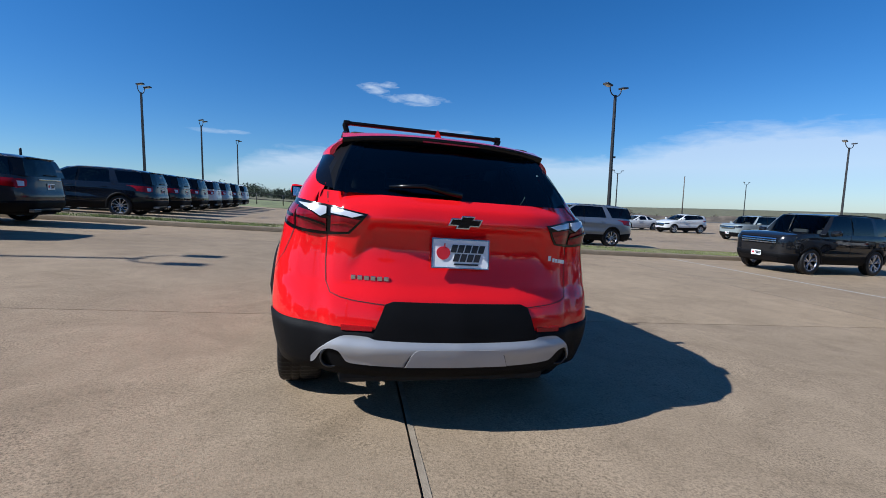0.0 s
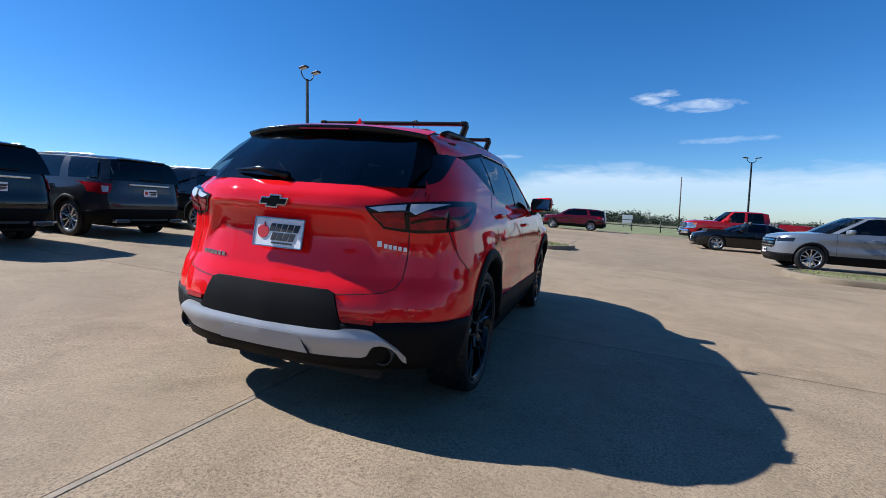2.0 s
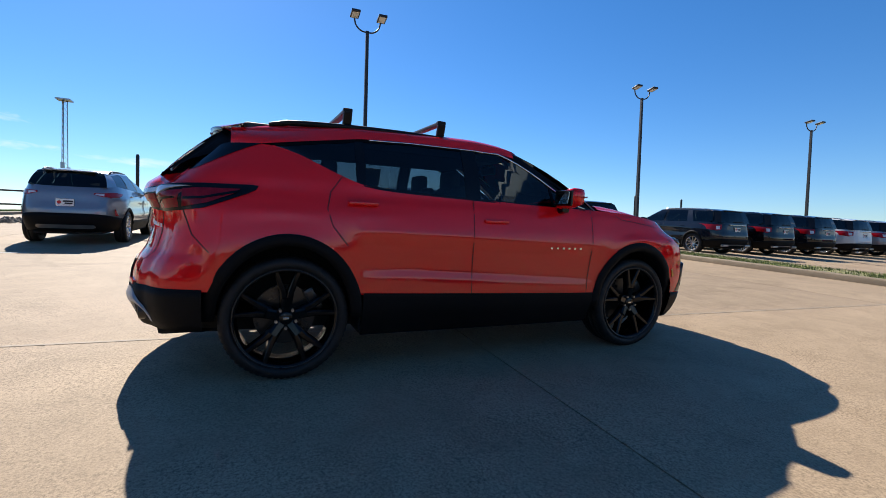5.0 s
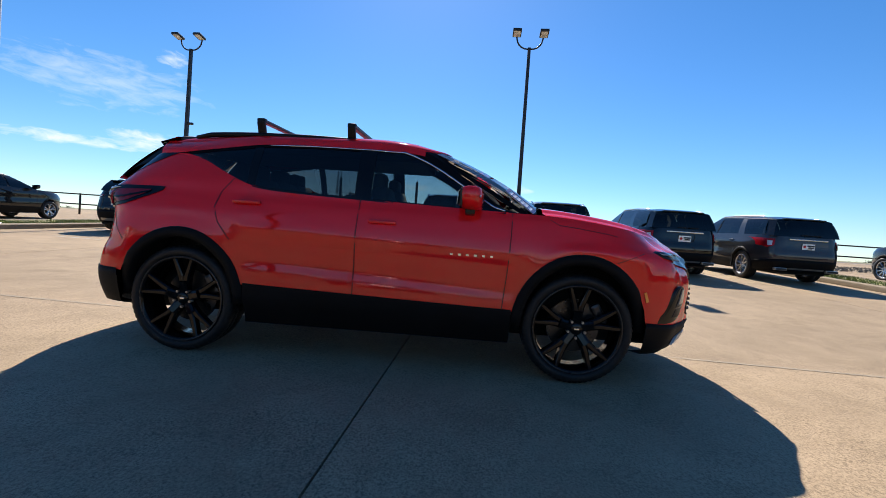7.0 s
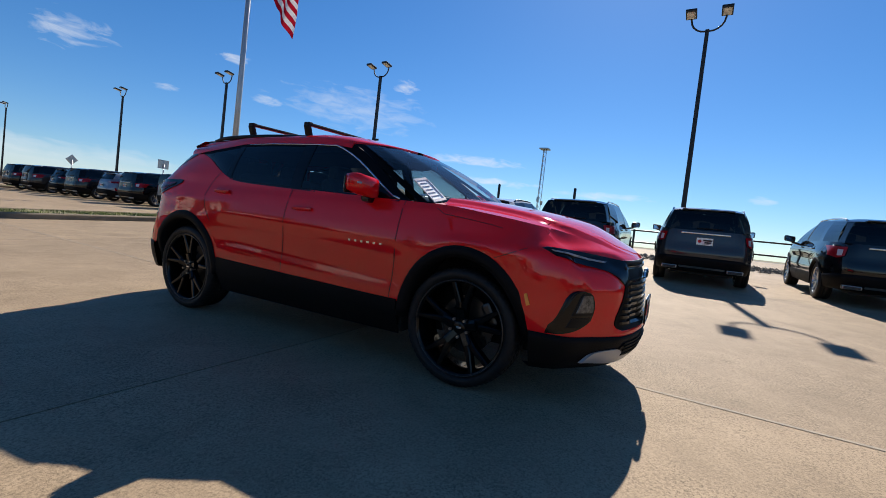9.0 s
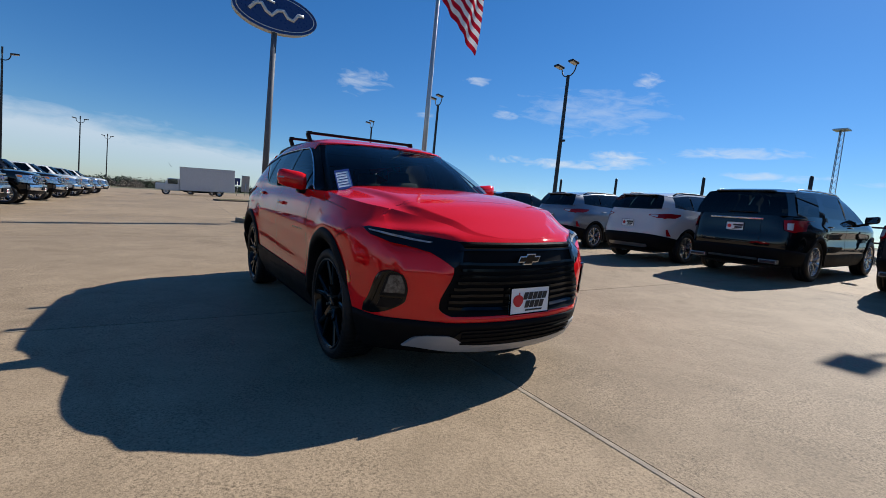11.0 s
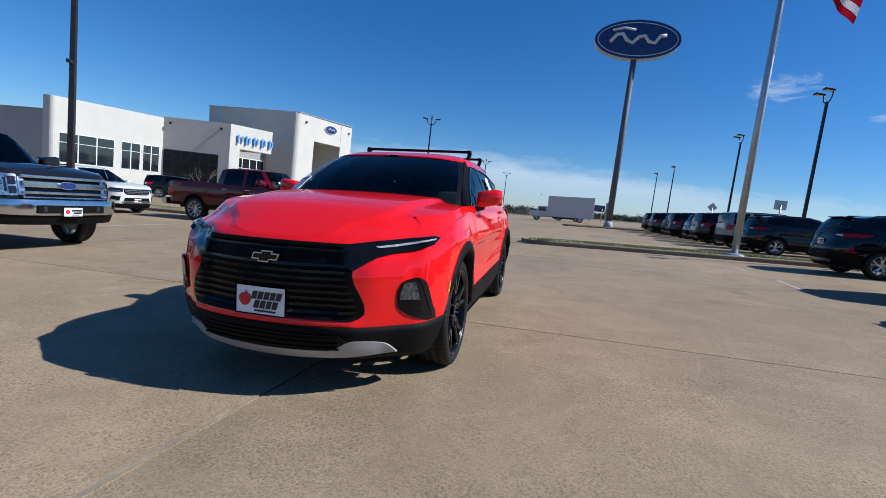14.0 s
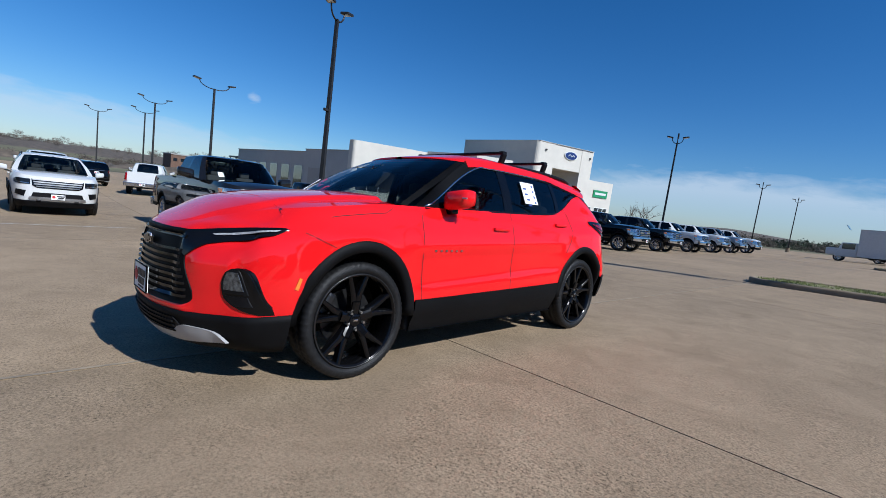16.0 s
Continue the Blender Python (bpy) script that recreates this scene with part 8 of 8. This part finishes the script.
def woodland_floor():
    """Close brown brush that fills the valley beyond the lot, lumpy like a canopy seen from above."""
    vs = []
    na, nd = 150, 22
    for i in range(na):
        a = radians(13 + 100 * i / (na - 1))
        for j in range(nd):
            d = 125 + 360 * (j / (nd - 1)) ** 1.4
            x, y = d * math.sin(a), d * math.cos(a)
            lump = 1.3 * noise.noise((x * 0.11, y * 0.11, 1.0)) + 1.6 * noise.noise((x * 0.03, y * 0.03, 2.0))
            vs.append((x, y, plan_z(x) - valley(x, y) + (1.6 + lump if j else -0.3)))
    tagged(mk("brush", vs, grid_faces(na, nd), FIELD_WOOD, label="dense brown winter brush filling a valley", smooth=False), category="brush", kind="stuff")


woodland_floor()
low_hills(108, 205, 240, 560, 6.5, "low wooded rise behind the lot", 2.0)
low_hills(205, 375, 420, 700, 3.0, "low rise far beyond the lot", 3.0)
woods("far_oaks", -16, 24, 160, 4.5, 7.5, LEAF, 200, "dark evergreen oaks far across a field", 3, base=-1.0)
woods("far_oaks", -50, -16, 260, 4.0, 6.0, LEAF, 90, "dark evergreen oaks far across a field", 4)
woods("bare_woods", 14, 112, 165, 3.2, 5.0, LEAF_BARE, 950, "bare brown winter woods in a valley", 5)
woods("bare_woods", 14, 112, 320, 5.5, 8.0, LEAF_BARE, 650, "bare brown winter woods on the far side of a valley", 12)
woods("far_oaks", 20, 108, 230, 6.0, 9.5, LEAF, 110, "dark evergreens among bare winter woods", 6)
low_hills(76, 118, 320, 620, 6.5, "brown wooded hillside beyond a valley", 4.0)
woods("bare_woods", 80, 114, 400, 4.5, 6.5, LEAF_BARE, 300, "bare brown winter woods on a hillside", 21, base=14.0)
woods("bare_woods", 106, 150, 260, 7.0, 10.0, LEAF_BARE, 200, "bare brown winter woods behind a building", 8, base=-2.0)
woods("far_oaks", 146, 200, 190, 4.5, 7.0, LEAF, 420, "dark evergreen oaks at the end of the lot", 9, base=-1.5)
woods("bare_woods", 146, 186, 170, 4.5, 6.5, LEAF_BARE, 260, "bare brown trees at the end of the lot", 10, base=-1.5)
woods("far_oaks", 200, 262, 300, 2.5, 5.0, LEAF, 70, "low dark trees far beyond the lot", 11)


def bare_tree(x, y, h, seed):
    """A leafless tree: forked limbs down to fine twigs."""
    rnd = random.Random(seed)
    t = empty("bare_tree", Matrix.Translation((x, y, plan_z(min(x, 60)) - 0.3)), "leafless winter tree with fine gray twigs", "tree", "bare trees by the building")
    tv, tf, wv, wf = [], [], [], []

    def limb(p, d, length, r, depth):
        q = p + d * length
        mid = p + d * (length * 0.5) + Vector((rnd.uniform(-1, 1), rnd.uniform(-1, 1), 0)) * length * 0.06
        vs, fs = tube_data([p, mid, q], [r, r * 0.8, r * 0.6], 5)
        V, F = (tv, tf) if depth < 2 else (wv, wf)
        b = len(V)
        V.extend(vs)
        F.extend([tuple(k + b for k in f) for f in fs])
        if depth < 5:
            for _ in range(3 if depth < 3 else 2):
                nd = (d + Vector((rnd.gauss(0, 0.5), rnd.gauss(0, 0.5), rnd.uniform(-0.1, 0.4)))).normalized()
                limb(q if rnd.random() < 0.6 else mid, nd, length * rnd.uniform(0.6, 0.82), r * 0.55, depth + 1)
    limb(Vector((0, 0, 0)), Vector((0, 0, 1)), h * 0.28, h * 0.022, 0)
    mk("trunk", tv, tf, BARK, t)
    mk("crown", wv, wf, LEAF_BARE, t)


for k, (x, y, h) in enumerate(((24.0, -66.0, 9.0), (29.5, -34.0, 4.6), (31.0, -31.5, 4.2), (27.5, -70.0, 7.0))):
    bare_tree(x, y, h, 20 + k)


def roadside_signs():
    for x, y, h, w, z, mat, lab in ((-19.0, -37.3, 0.75, 0.9, 3.0, GALV, "small rectangular road sign seen from behind"), (-18.9, -53.2, 0.76, 0.76, 3.0, GALV, "diamond road sign seen from behind"), (-8.3, -77.0, 1.1, 2.8, 2.4, SIGN_BLUE, "dark roadside billboard far off"),
                                    (-10.2, -75.0, 2.6, 1.2, 2.0, RECESS, "dark brown upright pylon by the road"), (5.2, 60.0, 1.1, 1.25, 1.15, SIGN_WHITE, "white sign board in the far grass")):
        s = empty("road_sign", Matrix.Translation((x, y, plan_z(x))), lab, "sign")
        bx("board", (0, 0, z), (w, 0.06 if w < 1 else 0.12, h), mat, s, bevel=0.015, m=Matrix.Rotation(radians(45), 4, 'Y') if "diamond" in lab else None)
        for dx in ((-w * 0.35, w * 0.35) if w > 1.2 else (0,)):
            tube("sign_leg", [(dx, 0.08, 0), (dx, 0.08, z)], 0.05, GALV, s, seg=6)


roadside_signs()


def brick_block():
    x, y, top = 134.5, -32.5, 2.9
    zt = plan_z(x) - valley(x, y) - 0.4
    b = empty("brick_building", Matrix.Translation((x, y, zt)), "low brown brick building far off", "building")
    h = top - zt
    brick = surface("brown_brick", (0.13, 0.075, 0.05), 0.9, vary=0.2, scale=2.0)
    orange = surface("orange_stucco", (0.52, 0.24, 0.10), 0.9, vary=0.12, scale=2.0)
    bx("wall", (0, 1.2, h / 2), (8, 5.4, h), brick, b)
    bx("wall", (0.3, -3.6, h / 2 - 0.1), (7.6, 4.2, h - 0.2), orange, b, "orange stucco end wall")
    bx("parapet", (0, 1.2, h + 0.08), (8.3, 5.7, 0.26), RECESS, b)
    for k in range(3):
        bx("window", (-4.02, -0.5 + 1.7 * k, h - 1.3), (0.1, 0.9, 0.8), SHOP_GLASS, b)
    bx("door", (-3.52, -3.6, h - 1.5), (0.1, 1.1, 1.6), SHOP_GLASS, b)


brick_block()


def clouds():
    """A pale bank low over the horizon, a few streaks and puffs above it, on a far shell of vapour."""
    m, nt, out = mat_base("thin_cloud")

    def math_node(op, *args):
        n = nt.nodes.new("ShaderNodeMath")
        n.operation = op
        for k, a in enumerate(args):
            if isinstance(a, (int, float)):
                n.inputs[k].default_value = a
            else:
                nt.links.new(a, n.inputs[k])
        return n.outputs[0]
    geo = nt.nodes.new("ShaderNodeNewGeometry")
    sep = nt.nodes.new("ShaderNodeSeparateXYZ")
    nt.links.new(geo.outputs["Position"], sep.inputs[0])
    R, na, ne = 2600.0, 96, 18
    # bearing in degrees from -70 to 290, elevation in degrees
    c, s = math.cos(radians(110)), math.sin(radians(110))
    u = math_node('SUBTRACT', math_node('MULTIPLY', sep.outputs["X"], c), math_node('MULTIPLY', sep.outputs["Y"], s))
    v = math_node('ADD', math_node('MULTIPLY', sep.outputs["Y"], c), math_node('MULTIPLY', sep.outputs["X"], s))
    az = math_node('ADD', math_node('DEGREES', math_node('ARCTAN2', u, v)), 110.0)
    el = math_node('DEGREES', math_node('ARCSINE', math_node('DIVIDE', sep.outputs["Z"], R)))

    def wisps(w, h, detail, warp, seed):
        xyz = nt.nodes.new("ShaderNodeCombineXYZ")
        # streaks lean a little
        nt.links.new(math_node('ADD', math_node('DIVIDE', az, w), math_node('MULTIPLY', el, 0.12)), xyz.inputs[0])
        nt.links.new(math_node('DIVIDE', el, h), xyz.inputs[1])
        xyz.inputs[2].default_value = seed
        n = nt.nodes.new("ShaderNodeTexNoise")
        n.inputs["Scale"].default_value = 1.0
        n.inputs["Detail"].default_value = detail
        n.inputs["Roughness"].default_value = 0.58
        n.inputs["Distortion"].default_value = warp
        nt.links.new(xyz.outputs[0], n.inputs["Vector"])
        return math_node('SUBTRACT', n.outputs["Fac"], 0.5)
    fine, broad = wisps(2.6, 0.85, 8.0, 0.5, 3.0), wisps(14.0, 2.4, 6.0, 0.3, 8.0)
    # the bank's top edge over the bearing
    curve = nt.nodes.new("ShaderNodeFloatCurve")
    cv = curve.mapping.curves[0]
    tops = [(-70, 0.6), (-22, 1.0), (-9, 5.6), (0, 6.6), (14, 5.8), (28, 6.0), (38, 7.4), (48, 8.8), (60, 8.2), (80, 6.2), (98, 5.1), (110, 4.0), (128, 2.6), (150, 5.0), (166, 6.7), (180, 6.3), (192, 5.2), (206, 4.4), (216, 2.6), (236, 1.6), (256, 1.6), (270, 0.9), (290, 0.6)]
    for k, (a, e) in enumerate(tops):
        x, y = (a + 70) / 360.0, e / 10.0
        if k in (0, len(tops) - 1):
            cv.points[0 if k == 0 else -1].location = (x, y)
        else:
            cv.points.new(x, y)
    curve.mapping.update()
    nt.links.new(math_node('DIVIDE', math_node('ADD', az, 70.0), 360.0), curve.inputs["Value"])
    top = math_node('MULTIPLY', curve.outputs[0], 10.0)
    edge = math_node('ADD', math_node('DIVIDE', math_node('SUBTRACT', top, el), 2.2), math_node('ADD', math_node('MULTIPLY', fine, 1.1), math_node('MULTIPLY', broad, 1.6)))
    edge.node.use_clamp = True
    # the bank thins towards the horizon
    thin = math_node('ADD', 0.06, math_node('DIVIDE', el, 8.0))
    thin.node.use_clamp = True
    cover = math_node('MULTIPLY', edge, math_node('MINIMUM', thin, 0.60))
    # single clouds: bearing, elevation, half width, half height, density
    for a, e, w, h, d in ((5.0, 13.4, 3.4, 0.9, 0.75), (10.0, 12.3, 5.5, 0.9, 0.6), (12.5, 8.5, 5.5, 0.5, 0.35), (-12.5, 7.2, 4.5, 0.4, 0.4), (226.0, 7.4, 11.0, 0.8, 0.85), (233.5, 8.3, 5.0, 1.3, 0.85),
                          (229.0, 13.6, 11.0, 3.4, 0.30), (245.0, 9.3, 8.0, 0.8, 0.6), (248.0, 7.0, 7.0, 0.6, 0.6), (261.0, 6.4, 7.0, 0.6, 0.5), (276.5, 7.0, 2.2, 0.6, 0.5), (215.5, 16.3, 2.4, 0.7, 0.7),
                          (219.0, 12.6, 2.2, 0.7, 0.6), (235.0, 17.0, 2.2, 1.1, 0.65), (201.0, 14.8, 4.2, 1.9, 0.5), (208.8, 11.7, 1.7, 0.5, 0.5), (111.0, 8.2, 0.9, 1.2, 0.4)):
        ra = math_node('POWER', math_node('ABSOLUTE', math_node('DIVIDE', math_node('SUBTRACT', az, a), w)), 2.0)
        re = math_node('POWER', math_node('ABSOLUTE', math_node('DIVIDE', math_node('SUBTRACT', el, e), h)), 2.0)
        dens = math_node('ADD', math_node('SUBTRACT', 0.58, math_node('ADD', ra, re)), math_node('ADD', math_node('MULTIPLY', fine, 2.7), broad))
        dens.node.use_clamp = True
        cover = math_node('MAXIMUM', cover, math_node('MULTIPLY', dens, d))
    tr = nt.nodes.new("ShaderNodeBsdfTransparent")
    em = nt.nodes.new("ShaderNodeEmission")
    em.inputs["Color"].default_value = (0.84, 0.91, 1.0, 1)
    em.inputs["Strength"].default_value = 0.66
    mx = nt.nodes.new("ShaderNodeMixShader")
    nt.links.new(cover, mx.inputs[0])
    nt.links.new(tr.outputs[0], mx.inputs[1])
    nt.links.new(em.outputs[0], mx.inputs[2])
    nt.links.new(mx.outputs[0], out.inputs["Surface"])
    vs = []
    for i in range(na + 1):
        a = 2 * math.pi * i / na
        for j in range(ne):
            e = radians(-0.5 + 36.0 * j / (ne - 1))
            vs.append((R * math.cos(e) * math.sin(a), R * math.cos(e) * math.cos(a), R * math.sin(e)))
    ob = mk("backdrop", vs, grid_faces(na + 1, ne), m, label="thin white clouds low in a blue sky")
    tagged(ob, category="clouds", kind="structure")


clouds()
